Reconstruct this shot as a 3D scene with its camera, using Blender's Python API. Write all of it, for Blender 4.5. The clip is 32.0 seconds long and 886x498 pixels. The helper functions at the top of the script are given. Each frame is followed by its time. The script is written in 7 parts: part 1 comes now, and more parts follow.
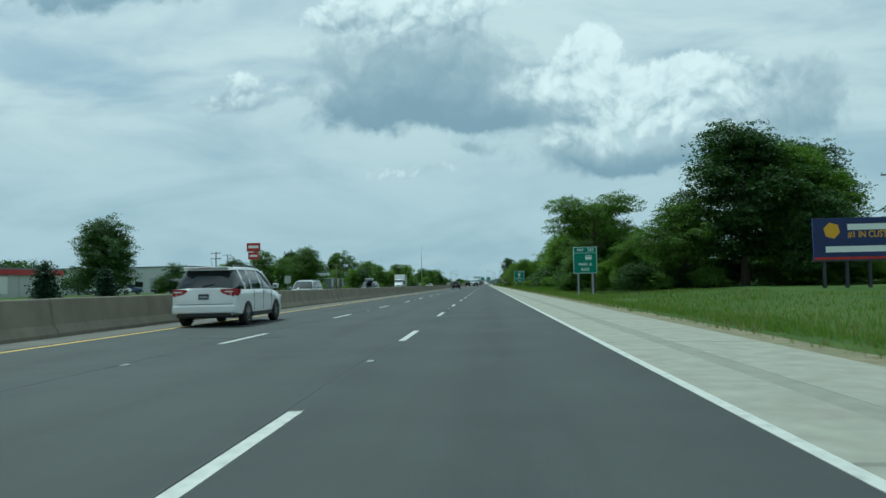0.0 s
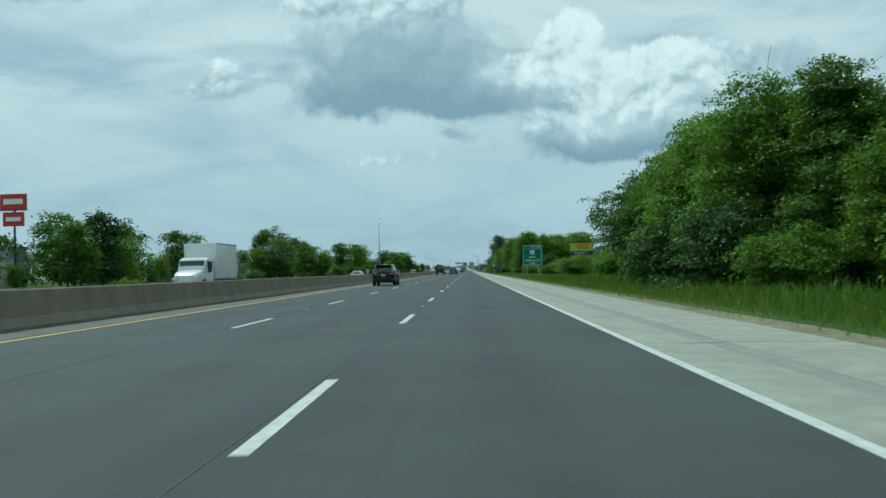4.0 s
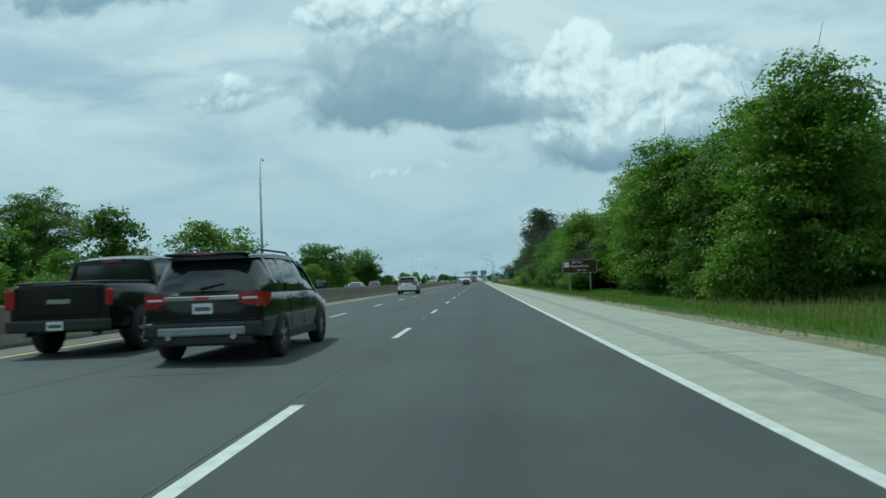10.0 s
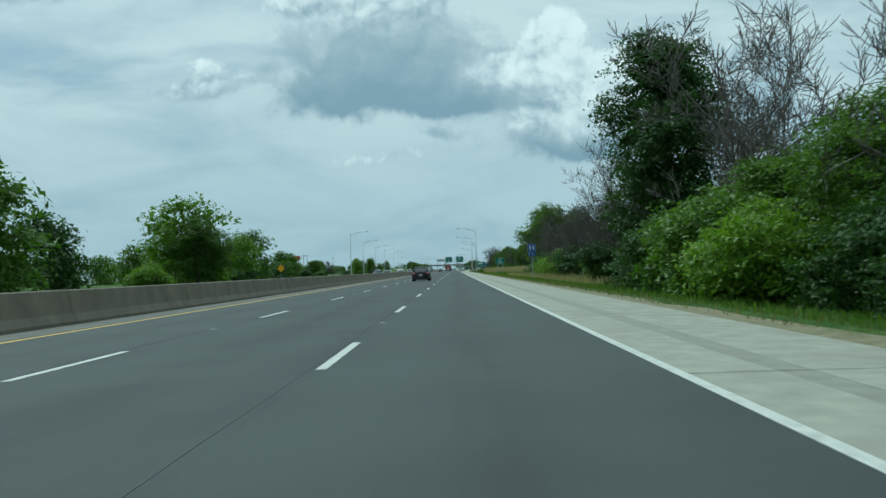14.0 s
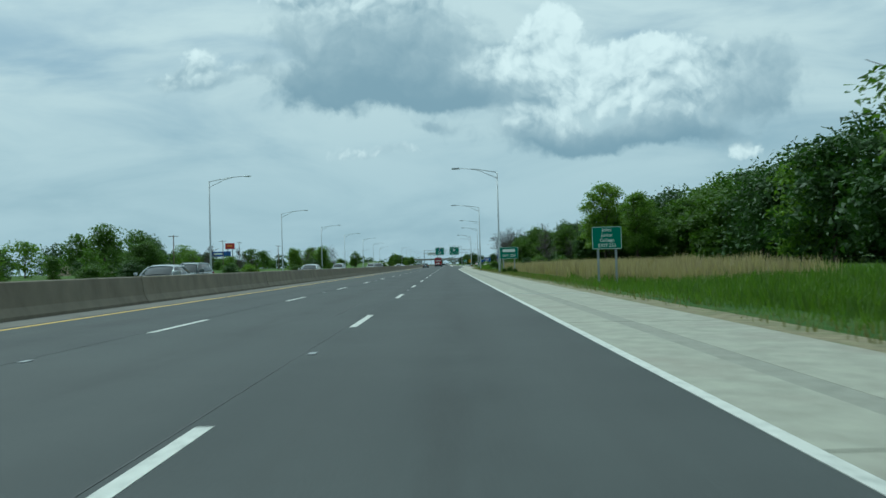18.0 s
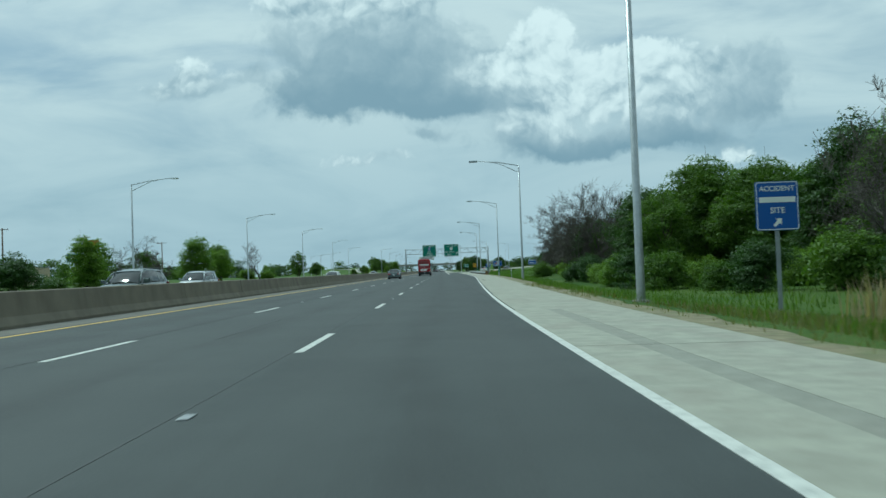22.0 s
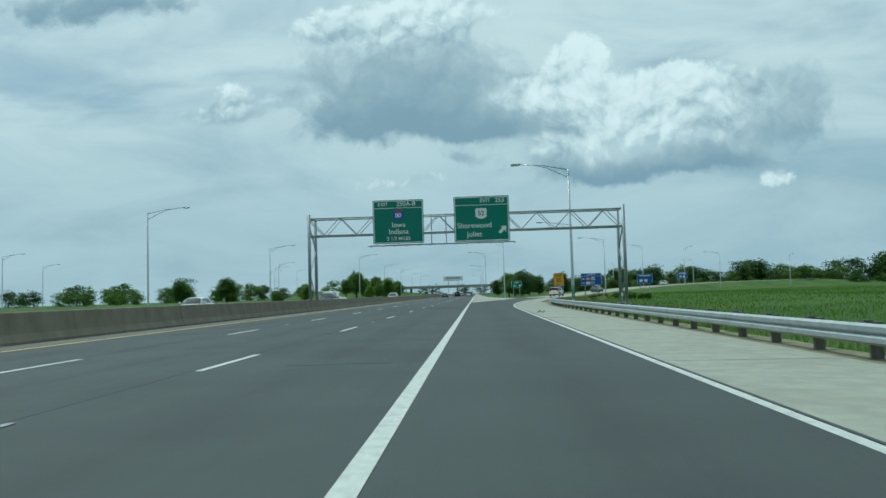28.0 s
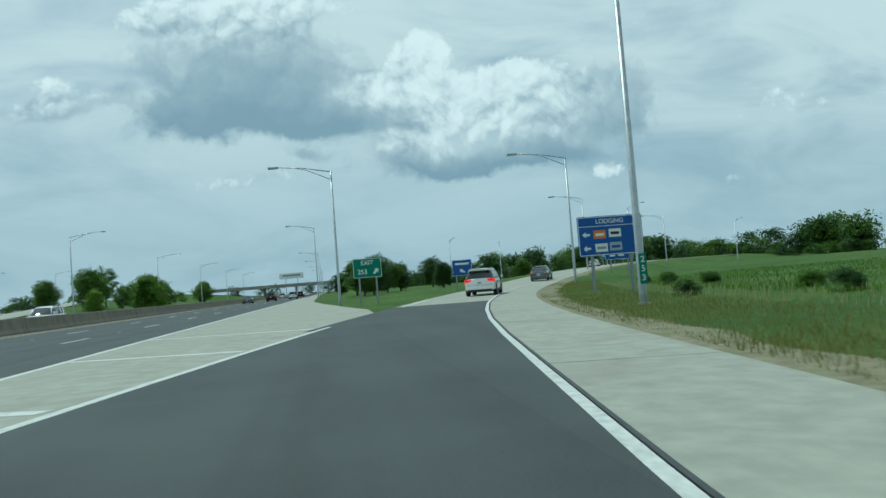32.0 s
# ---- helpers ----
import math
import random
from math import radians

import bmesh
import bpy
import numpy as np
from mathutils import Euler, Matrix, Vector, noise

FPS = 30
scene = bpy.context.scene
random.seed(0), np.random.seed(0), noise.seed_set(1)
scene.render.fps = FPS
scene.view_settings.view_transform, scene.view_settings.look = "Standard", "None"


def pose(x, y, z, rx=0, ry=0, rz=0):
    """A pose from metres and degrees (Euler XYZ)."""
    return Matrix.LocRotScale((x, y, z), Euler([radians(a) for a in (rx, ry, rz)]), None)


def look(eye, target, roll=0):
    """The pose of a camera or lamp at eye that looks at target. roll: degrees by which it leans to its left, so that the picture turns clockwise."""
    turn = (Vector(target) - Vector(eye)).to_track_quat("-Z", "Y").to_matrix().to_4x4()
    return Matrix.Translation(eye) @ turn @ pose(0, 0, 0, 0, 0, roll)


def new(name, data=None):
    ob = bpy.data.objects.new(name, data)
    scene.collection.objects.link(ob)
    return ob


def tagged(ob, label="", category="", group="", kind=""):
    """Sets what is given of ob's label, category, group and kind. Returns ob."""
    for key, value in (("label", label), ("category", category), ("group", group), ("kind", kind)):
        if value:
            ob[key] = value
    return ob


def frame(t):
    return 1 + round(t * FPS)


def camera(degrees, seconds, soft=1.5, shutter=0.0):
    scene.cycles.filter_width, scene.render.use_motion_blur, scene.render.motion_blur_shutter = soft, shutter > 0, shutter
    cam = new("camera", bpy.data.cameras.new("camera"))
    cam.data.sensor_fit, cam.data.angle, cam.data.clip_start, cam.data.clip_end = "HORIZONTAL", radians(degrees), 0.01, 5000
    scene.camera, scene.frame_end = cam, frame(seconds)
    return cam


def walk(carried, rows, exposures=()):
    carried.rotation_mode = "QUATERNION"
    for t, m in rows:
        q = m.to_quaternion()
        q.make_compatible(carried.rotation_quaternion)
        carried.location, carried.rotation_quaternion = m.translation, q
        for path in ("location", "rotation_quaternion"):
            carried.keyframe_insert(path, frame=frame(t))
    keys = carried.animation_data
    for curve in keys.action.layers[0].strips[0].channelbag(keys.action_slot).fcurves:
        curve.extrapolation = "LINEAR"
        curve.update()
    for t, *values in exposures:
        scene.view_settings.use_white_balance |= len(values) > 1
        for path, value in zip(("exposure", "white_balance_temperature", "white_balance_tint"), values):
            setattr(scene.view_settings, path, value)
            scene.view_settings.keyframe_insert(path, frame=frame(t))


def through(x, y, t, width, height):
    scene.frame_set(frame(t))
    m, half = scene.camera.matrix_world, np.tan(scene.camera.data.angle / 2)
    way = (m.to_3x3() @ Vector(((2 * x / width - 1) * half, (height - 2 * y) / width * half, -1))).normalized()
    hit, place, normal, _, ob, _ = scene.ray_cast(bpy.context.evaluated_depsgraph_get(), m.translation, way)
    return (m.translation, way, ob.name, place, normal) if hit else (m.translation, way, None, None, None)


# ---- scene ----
cam = camera(61.0, 32.0, shutter=0.1)
# seconds, x, y, z, yaw to the left, pitch, lean
PATH = [
    (0, -0.1, 0, 1.1, 3.25, 2.71, 1.2),
    (0.5, -0.12, 15.25, 1.1, 3.05, 2.8, 1.7),
    (1, -0.15, 30.5, 1.1, 3.05, 2.87, 1.8),
    (1.5, -0.18, 45.75, 1.1, 3.05, 2.96, 2.1),
    (2, -0.2, 61, 1.1, 2.59, 2.54, 2.1),
    (2.5, -0.24, 76.25, 1.1, 2, 1.8, 2.2),
    (3, -0.28, 91.5, 1.1, 1.73, 1.46, 2.1),
    (3.5, -0.31, 106.75, 1.1, 1.8, 1.45, 1.9),
    (4, -0.35, 122, 1.1, 1.93, 1.65, 1.7),
    (4.5, -0.32, 137.25, 1.1, 2.07, 1.86, 1.8),
    (6.5, -0.18, 198.25, 1.1, 1.87, 2.33, 2.5),
    (7, -0.15, 213.5, 1.1, 2.13, 2.48, 2.6),
    (7.5, -0.11, 228.75, 1.1, 2.33, 2.62, 2.5),
    (8, -0.07, 244, 1.1, 2.52, 2.75, 2.4),
    (8.5, -0.04, 259.25, 1.1, 2.86, 2.91, 2.6),
    (9, 0, 274.5, 1.1, 2.72, 2.98, 2.8),
    (9.5, -0.03, 289.75, 1.1, 2.72, 2.77, 2.6),
    (10, -0.05, 305, 1.1, 2.79, 2.5, 2.3),
    (10.5, -0.08, 320.25, 1.1, 2.72, 2.35, 2),
    (11, -0.1, 335.5, 1.1, 2.33, 2.13, 1.9),
    (11.5, -0.14, 350.75, 1.1, 2, 2.19, 1.9),
    (12, -0.17, 366, 1.1, 1.73, 2.05, 1.9),
    (12.5, -0.21, 381.25, 1.1, 1.54, 1.71, 1.9),
    (13, -0.25, 396.5, 1.1, 1.34, 1.64, 2),
    (13.5, -0.23, 411.75, 1.1, 1.34, 1.64, 2.1),
    (14, -0.2, 427, 1.1, 0.88, 1.56, 2.3),
    (14.5, -0.17, 442.25, 1.1, 0.68, 1.43, 2.6),
    (15, -0.15, 457.5, 1.1, 0.68, 1.43, 2.6),
    (15.5, -0.13, 472.75, 1.1, 0.75, 1.36, 2.4),
    (17.5, -0.07, 533.75, 1.1, 0.48, 1.01, 1.6),
    (18, -0.05, 549, 1.1, 0.35, 1.14, 1.6),
    (18.5, -0.03, 564.25, 1.1, 0.29, 1.08, 1.6),
    (19, -0.02, 579.5, 1.1, 0.42, 1.21, 1.5),
    (19.5, 0, 594.75, 1.1, 0.42, 1.34, 1.6),
    (20, 0.02, 610, 1.1, 0.35, 1.54, 1.7),
    (20.5, 0.03, 625.25, 1.1, 0.09, 1.73, 2),
    (21, 0.05, 640.5, 1.1, 0.02, 1.73, 1.9),
    (21.5, 0.16, 655.75, 1.1, 0.02, 1.53, 1.9),
    (22, 0.27, 671, 1.1, -0.04, 1.59, 2.1),
    (22.5, 0.43, 686.25, 1.1, 0.15, 1.8, 1.8),
    (23, 0.6, 701.5, 1.1, 0.09, 1.99, 1.7),
    (23.5, 0.95, 716.75, 1.1, -0.04, 2.25, 1.8),
    (24, 1.3, 732, 1.1, -0.04, 2.45, 1.7),
    (24.5, 1.62, 746.75, 1.1, 0.35, 2.53, 1.5),
    (25, 1.95, 761.5, 1.1, 1.08, 2.47, 1.4),
    (25.5, 2.12, 775.75, 1.1, 1.54, 2.68, 1.3),
    (26, 2.3, 790, 1.1, 1.8, 2.82, 1.2),
    (26.5, 2.45, 804, 1.1, 2, 2.82, 1.2),
    (28.5, 2.65, 856, 1.1, 2.59, 3.58, 1.8),
    (29, 2.72, 868.5, 1.1, 2.02, 3.6, 2.2),
    (29.5, 2.85, 880.7, 1.1, 0.26, 3.97, 3),
    (30, 3.2, 892.5, 1.1, -2.32, 3.71, 3.8),
    (30.5, 3.85, 904, 1.1, -3.96, 3.15, 4.2),
    (31, 4.9, 915.2, 1.1, -5.71, 3.08, 4.5),
    (31.5, 6.2, 926.2, 1.1, -7.37, 2.97, 4.6),
    (32, 7.6, 937, 1.1, -8.73, 2.54, 4.5),
]
walk(cam, [(t, pose(x, y, z, 90 + p, r, w)) for t, x, y, z, w, p, r in PATH], [(0.0, -0.29, 5480, -10), (32.0, -0.33, 5460, -10)])
scene.view_settings.exposure = 0.0

# ---- world: hazy summer sky with cumulus ----
SUN_DIR = Vector((-0.42, 0.38, 1.0)).normalized()
world = bpy.data.worlds.new("world")
scene.world = world
world.use_nodes = True
WT = world.node_tree
WT.nodes.clear()


class Nodes:
    """Short helpers to wire maths in a node tree."""

    def __init__(self, tree):
        self.t = tree

    def put(self, sock, v):
        if isinstance(v, (int, float)):
            sock.default_value = v
        elif isinstance(v, (tuple, list)):
            sock.default_value = v if len(v) == len(sock.default_value) else (*v, 1.0)
        else:
            self.t.links.new(v, sock)

    def m(self, op, a, b=0.0, c=None, clamp=False):
        n = self.t.nodes.new("ShaderNodeMath")
        n.operation, n.use_clamp = op, clamp
        self.put(n.inputs[0], a)
        self.put(n.inputs[1], b)
        if c is not None:
            self.put(n.inputs[2], c)
        return n.outputs[0]

    def vec(self, x, y, z=0.0):
        n = self.t.nodes.new("ShaderNodeCombineXYZ")
        for s, v in zip(n.inputs, (x, y, z)):
            self.put(s, v)
        return n.outputs[0]

    def noise(self, vec, scale, detail=4.0, rough=0.55, dist=0.0):
        n = self.t.nodes.new("ShaderNodeTexNoise")
        if vec is not None:
            self.put(n.inputs["Vector"], vec)
        n.inputs["Scale"].default_value, n.inputs["Detail"].default_value = scale, detail
        n.inputs["Roughness"].default_value, n.inputs["Distortion"].default_value = rough, dist
        return n.outputs["Fac"]

    def mix(self, f, a, b, mode="MIX"):
        n = self.t.nodes.new("ShaderNodeMix")
        n.data_type, n.blend_type = "RGBA", mode
        self.put(n.inputs[0], f)
        self.put(n.inputs[6], a)
        self.put(n.inputs[7], b)
        return n.outputs[2]

    def puffs(self, vec, scale, detail=3.0):
        n = self.t.nodes.new("ShaderNodeTexVoronoi")
        n.feature = "SMOOTH_F1"
        self.put(n.inputs["Vector"], vec)
        n.inputs["Scale"].default_value, n.inputs["Detail"].default_value = scale, detail
        n.inputs["Roughness"].default_value, n.inputs["Smoothness"].default_value = 0.55, 0.35
        return n.outputs["Distance"]

    def step(self, v, lo, hi):
        n = self.t.nodes.new("ShaderNodeMapRange")
        n.interpolation_type = "SMOOTHSTEP"
        self.put(n.inputs[0], v)
        n.inputs[1].default_value, n.inputs[2].default_value = lo, hi
        return n.outputs[0]


def build_sky():
    g = Nodes(WT)
    co = WT.nodes.new("ShaderNodeTexCoord").outputs["Generated"]
    sep = WT.nodes.new("ShaderNodeSeparateXYZ")
    WT.links.new(co, sep.inputs[0])
    dx, dy, dz = sep.outputs
    depth = g.m("MAXIMUM", dy, 0.12)
    u, v = g.m("ADD", g.m("DIVIDE", dx, depth), 0.018), g.m("ADD", g.m("DIVIDE", dz, depth), 0.010)
    uv = g.vec(u, v, 0.0)
    # ragged edges: the cloud shapes are looked up at a wandering place
    n1 = g.noise(uv, 8.0, 6.0, 0.58)
    n2 = g.noise(g.vec(v, u, 3.7), 8.0, 6.0, 0.58)
    wu = g.m("MULTIPLY_ADD", g.m("SUBTRACT", n1, 0.5), 0.09, u)
    wv = g.m("MULTIPLY_ADD", g.m("SUBTRACT", n2, 0.5), 0.07, v)
    swirl = g.vec(wu, wv, 0.0)
    puff = g.m("SUBTRACT", 0.42, g.puffs(swirl, 24.0, 3.0))
    above = g.m("SUBTRACT", 0.42, g.puffs(g.vec(g.m("SUBTRACT", wu, 0.006), g.m("ADD", wv, 0.012), 0.0), 24.0, 3.0))
    fine = g.noise(uv, 34.0, 5.0, 0.6)
    # clouds: place across and up, half width, half height, weight, brightness at the middle
    clouds = [
        (-0.115, 0.378, 0.095, 0.032, 1.0, 0.85), (-0.02, 0.385, 0.06, 0.03, 0.8, 0.85),
        (-0.07, 0.305, 0.125, 0.05, 1.15, 0.30), (-0.05, 0.245, 0.125, 0.028, 1.1, 0.10), (0.04, 0.235, 0.06, 0.018, 0.8, 0.10),
        (0.165, 0.315, 0.036, 0.034, 1.1, 1.0), (0.115, 0.268, 0.055, 0.025, 1.0, 0.95), (0.195, 0.262, 0.085, 0.032, 1.1, 0.9),
        (0.295, 0.288, 0.04, 0.026, 1.0, 1.0), (0.32, 0.24, 0.085, 0.035, 1.1, 0.85), (0.43, 0.25, 0.060, 0.045, 1.15, 0.28),
        (0.13, 0.20, 0.055, 0.020, 0.9, 0.75), (0.18, 0.172, 0.085, 0.016, 1.0, 0.12), (0.32, 0.178, 0.08, 0.016, 0.9, 0.15),
        (-0.350, 0.272, 0.034, 0.014, 0.62, 0.60), (-0.302, 0.292, 0.026, 0.024, 0.80, 0.95), (-0.300, 0.268, 0.030, 0.012, 0.6, 0.35), (-0.235, 0.282, 0.020, 0.012, 0.5, 0.8),
        (-0.50, 0.425, 0.13, 0.030, 1.0, 0.15), (-0.11, 0.166, 0.055, 0.017, 0.60, 0.75), (-0.04, 0.157, 0.045, 0.010, 0.55, 0.7),
        (0.005, 0.190, 0.035, 0.010, 0.6, 0.3), (0.42, 0.152, 0.038, 0.014, 0.58, 0.85), (0.225, 0.130, 0.022, 0.013, 0.5, 0.85),
        (0.62, 0.13, 0.05, 0.012, 0.5, 0.85), (0.75, 0.24, 0.12, 0.025, 0.6, 0.8), (-0.85, 0.30, 0.16, 0.03, 0.8, 0.6),
        (0.36, 0.42, 0.10, 0.02, 0.45, 0.9),
    ]
    total, light = 0.0, 0.0
    for cu, cv, ru, rv, w, bright in clouds:
        a = g.m("MULTIPLY", g.m("SUBTRACT", wu, cu), 1 / ru)
        b = g.m("MULTIPLY", g.m("SUBTRACT", wv, cv), 1 / rv)
        r = g.m("ADD", g.m("MULTIPLY", a, a), g.m("MULTIPLY", b, b))
        k = g.m("MULTIPLY", g.m("POWER", 2.718, g.m("MULTIPLY", r, -0.75)), w)
        s = g.m("MULTIPLY_ADD", b, 0.17, bright)
        total = g.m("ADD", total, k)
        light = g.m("MULTIPLY_ADD", k, s, light)
    shade = g.m("DIVIDE", light, g.m("ADD", total, 0.02))
    # behind the camera: loose cloud of the same kind
    behind = g.step(g.m("MULTIPLY", dy, -1.0), -0.12, 0.2)
    loose = g.step(g.noise(co, 3.0, 6.0, 0.6), 0.46, 0.62)
    dens = g.m("MULTIPLY_ADD", total, 1.2, g.m("MULTIPLY", g.m("ADD", puff, 0.12), 0.55))
    dens = g.m("ADD", dens, g.m("MULTIPLY", g.m("SUBTRACT", fine, 0.5), 0.25))
    # crisp where sunlit, soft below
    crisp = g.step(dens, 0.24, 0.60)
    soft_ = g.step(dens, 0.10, 0.75)
    sunny = g.step(shade, 0.25, 0.75)
    dens = g.m("ADD", g.m("MULTIPLY", crisp, sunny), g.m("MULTIPLY", soft_, g.m("SUBTRACT", 1.0, sunny)))
    dens = g.m("ADD", g.m("MULTIPLY", dens, g.m("SUBTRACT", 1.0, behind)), g.m("MULTIPLY", loose, behind))
    relief = g.m("ADD", g.m("MULTIPLY", g.m("SUBTRACT", puff, above), 0.40), g.m("MULTIPLY", g.m("ADD", puff, 0.1), 0.25))
    relief = g.m("MULTIPLY", relief, g.m("MULTIPLY_ADD", sunny, 0.8, 0.2))
    shade = g.m("ADD", shade, relief)
    shade = g.m("ADD", shade, g.m("MULTIPLY", g.m("SUBTRACT", n1, 0.5), 0.28), clamp=True)
    cloud = g.mix(g.step(shade, 0.0, 1.0), (0.30, 0.41, 0.485), (1.03, 1.05, 1.02))
    # veil of high cloud, drawn out sideways
    streak = g.noise(g.vec(g.m("MULTIPLY", u, 2.4), g.m("MULTIPLY", v, 7.0), 1.0), 1.5, 5.0, 0.55, 0.5)
    veil = g.step(streak, 0.20, 0.64)
    sky = WT.nodes.new("ShaderNodeTexSky")
    sky.sky_type, sky.sun_disc = "NISHITA", False
    sky.sun_elevation = math.asin(SUN_DIR.z)
    sky.sun_rotation = math.atan2(SUN_DIR.x, SUN_DIR.y)
    sky.air_density, sky.dust_density, sky.ozone_density = 1.2, 2.5, 1.6
    clear = g.mix(1.0, sky.outputs[0], (0.085, 0.085, 0.085), "MULTIPLY")
    thin = g.mix(0.66, clear, (0.48, 0.60, 0.68))
    low = g.step(v, 0.34, 0.03)
    haze = g.mix(g.m("MULTIPLY_ADD", low, 0.05, g.m("MULTIPLY", veil, 0.88)), thin, (0.85, 0.89, 0.87))
    haze = g.mix(g.m("MULTIPLY", low, 0.62), haze, (0.44, 0.565, 0.64))
    haze = g.mix(g.m("MULTIPLY", g.step(v, 0.24, 0.50), 0.35), haze, (0.88, 0.92, 0.91))
    out = g.mix(g.m("MULTIPLY", dens, 0.93), haze, cloud)
    bg = WT.nodes.new("ShaderNodeBackground")
    WT.links.new(out, bg.inputs[0])
    bg.inputs[1].default_value = 1.0
    WT.links.new(bg.outputs[0], WT.nodes.new("ShaderNodeOutputWorld").inputs[0])


build_sky()
sun = new("sun", bpy.data.lights.new("sun", "SUN"))
sun.data.energy, sun.data.angle, sun.data.color = 3.2, radians(1.5), (0.97, 0.97, 0.90)
sun.matrix_world = look(SUN_DIR * 100, (0, 0, 0))


# ---- materials ----
def mat(name, color, rough=0.6, metal=0.0, vary=0.15, scale=1.0, bump=0.0, bscale=None, spec=0.5, coat=0.0, dirt=None, dirt_scale=0.2, dirt_amount=0.4, stretch=None, per_object=0.0):
    m = bpy.data.materials.new(name)
    m.use_nodes = True
    t = m.node_tree
    b = t.nodes["Principled BSDF"]
    g = Nodes(t)
    co = t.nodes.new("ShaderNodeTexCoord").outputs["Object"]
    if stretch:
        mp = t.nodes.new("ShaderNodeMapping")
        mp.inputs["Scale"].default_value = stretch
        t.links.new(co, mp.inputs[0])
        co = mp.outputs[0]
    f = g.noise(co, scale, 5.0, 0.6)
    dark = tuple(c * (1 - vary) for c in color)
    lite = tuple(min(1, c * (1 + vary)) for c in color)
    col = g.mix(g.step(f, 0.25, 0.75), dark, lite)
    if dirt:
        d = g.step(g.noise(co, dirt_scale, 6.0, 0.65), 0.45, 0.72)
        col = g.mix(g.m("MULTIPLY", d, dirt_amount), col, dirt)
    if per_object:
        r = t.nodes.new("ShaderNodeObjectInfo").outputs["Random"]
        col = g.mix(g.m("MULTIPLY", r, per_object), col, tuple(c * 0.45 for c in color))
    t.links.new(col, b.inputs["Base Color"])
    b.inputs["Roughness"].default_value, b.inputs["Metallic"].default_value = rough, metal
    b.inputs["Specular IOR Level"].default_value, b.inputs["Coat Weight"].default_value = spec, coat
    b.inputs["Coat Roughness"].default_value = 0.06
    if bump:
        bn = t.nodes.new("ShaderNodeBump")
        bn.inputs["Strength"].default_value = bump
        bn.inputs["Distance"].default_value = 0.02
        t.links.new(g.noise(co, bscale or scale * 6, 4.0, 0.6), bn.inputs["Height"])
        t.links.new(bn.outputs[0], b.inputs["Normal"])
    return m


def leaf_mat(name, dark, lite, through=0.35):
    m = bpy.data.materials.new(name)
    m.use_nodes = True
    t = m.node_tree
    b = t.nodes["Principled BSDF"]
    g = Nodes(t)
    isl = t.nodes.new("ShaderNodeNewGeometry").outputs["Random Per Island"]
    rnd = t.nodes.new("ShaderNodeObjectInfo").outputs["Random"]
    co = t.nodes.new("ShaderNodeTexCoord").outputs["Object"]
    big = g.noise(co, 0.5, 3.0)
    f = g.m("ADD", g.m("MULTIPLY", isl, 0.55), g.m("MULTIPLY", big, 0.5), clamp=True)
    col = g.mix(f, dark, lite)
    col = g.mix(g.m("MULTIPLY", rnd, 0.45), col, tuple(c * k for c, k in zip(dark, (0.75, 0.85, 0.8))))
    t.links.new(col, b.inputs["Base Color"])
    b.inputs["Roughness"].default_value = 0.55
    b.inputs["Specular IOR Level"].default_value = 0.3
    tr = t.nodes.new("ShaderNodeBsdfTranslucent")
    t.links.new(g.mix(1.0, col, (1.3, 1.5, 0.55), "MULTIPLY"), tr.inputs[0])
    mx = t.nodes.new("ShaderNodeMixShader")
    mx.inputs[0].default_value = through
    t.links.new(b.outputs[0], mx.inputs[1])
    t.links.new(tr.outputs[0], mx.inputs[2])
    t.links.new(mx.outputs[0], t.nodes["Material Output"].inputs[0])
    return m


def glow_mat(name, color, strength):
    m = bpy.data.materials.new(name)
    m.use_nodes = True
    b = m.node_tree.nodes["Principled BSDF"]
    b.inputs["Base Color"].default_value = (*color, 1)
    b.inputs["Emission Color"].default_value = (*color, 1)
    b.inputs["Emission Strength"].default_value = strength
    b.inputs["Roughness"].default_value = 0.25
    return m


def ground_mat():
    m = bpy.data.materials.new("meadow_grass")
    m.use_nodes = True
    t = m.node_tree
    b = t.nodes["Principled BSDF"]
    g = Nodes(t)
    co = t.nodes.new("ShaderNodeTexCoord").outputs["Object"]
    a = g.noise(co, 0.09, 6.0, 0.6)
    c = g.noise(co, 1.3, 5.0, 0.65)
    d = g.noise(co, 9.0, 3.0, 0.7)
    col = g.mix(g.step(a, 0.35, 0.65), (0.042, 0.094, 0.016), (0.086, 0.132, 0.026))
    col = g.mix(g.m("MULTIPLY", g.step(c, 0.5, 0.75), 0.55), col, (0.17, 0.19, 0.055))
    col = g.mix(g.m("MULTIPLY", g.step(d, 0.35, 0.7), 0.5), col, (0.022, 0.060, 0.012))
    t.links.new(col, b.inputs["Base Color"])
    b.inputs["Roughness"].default_value = 0.9
    b.inputs["Specular IOR Level"].default_value = 0.15
    bn = t.nodes.new("ShaderNodeBump")
    bn.inputs["Strength"].default_value, bn.inputs["Distance"].default_value = 0.9, 0.12
    t.links.new(g.m("ADD", d, c), bn.inputs["Height"])
    t.links.new(bn.outputs[0], b.inputs["Normal"])
    return m


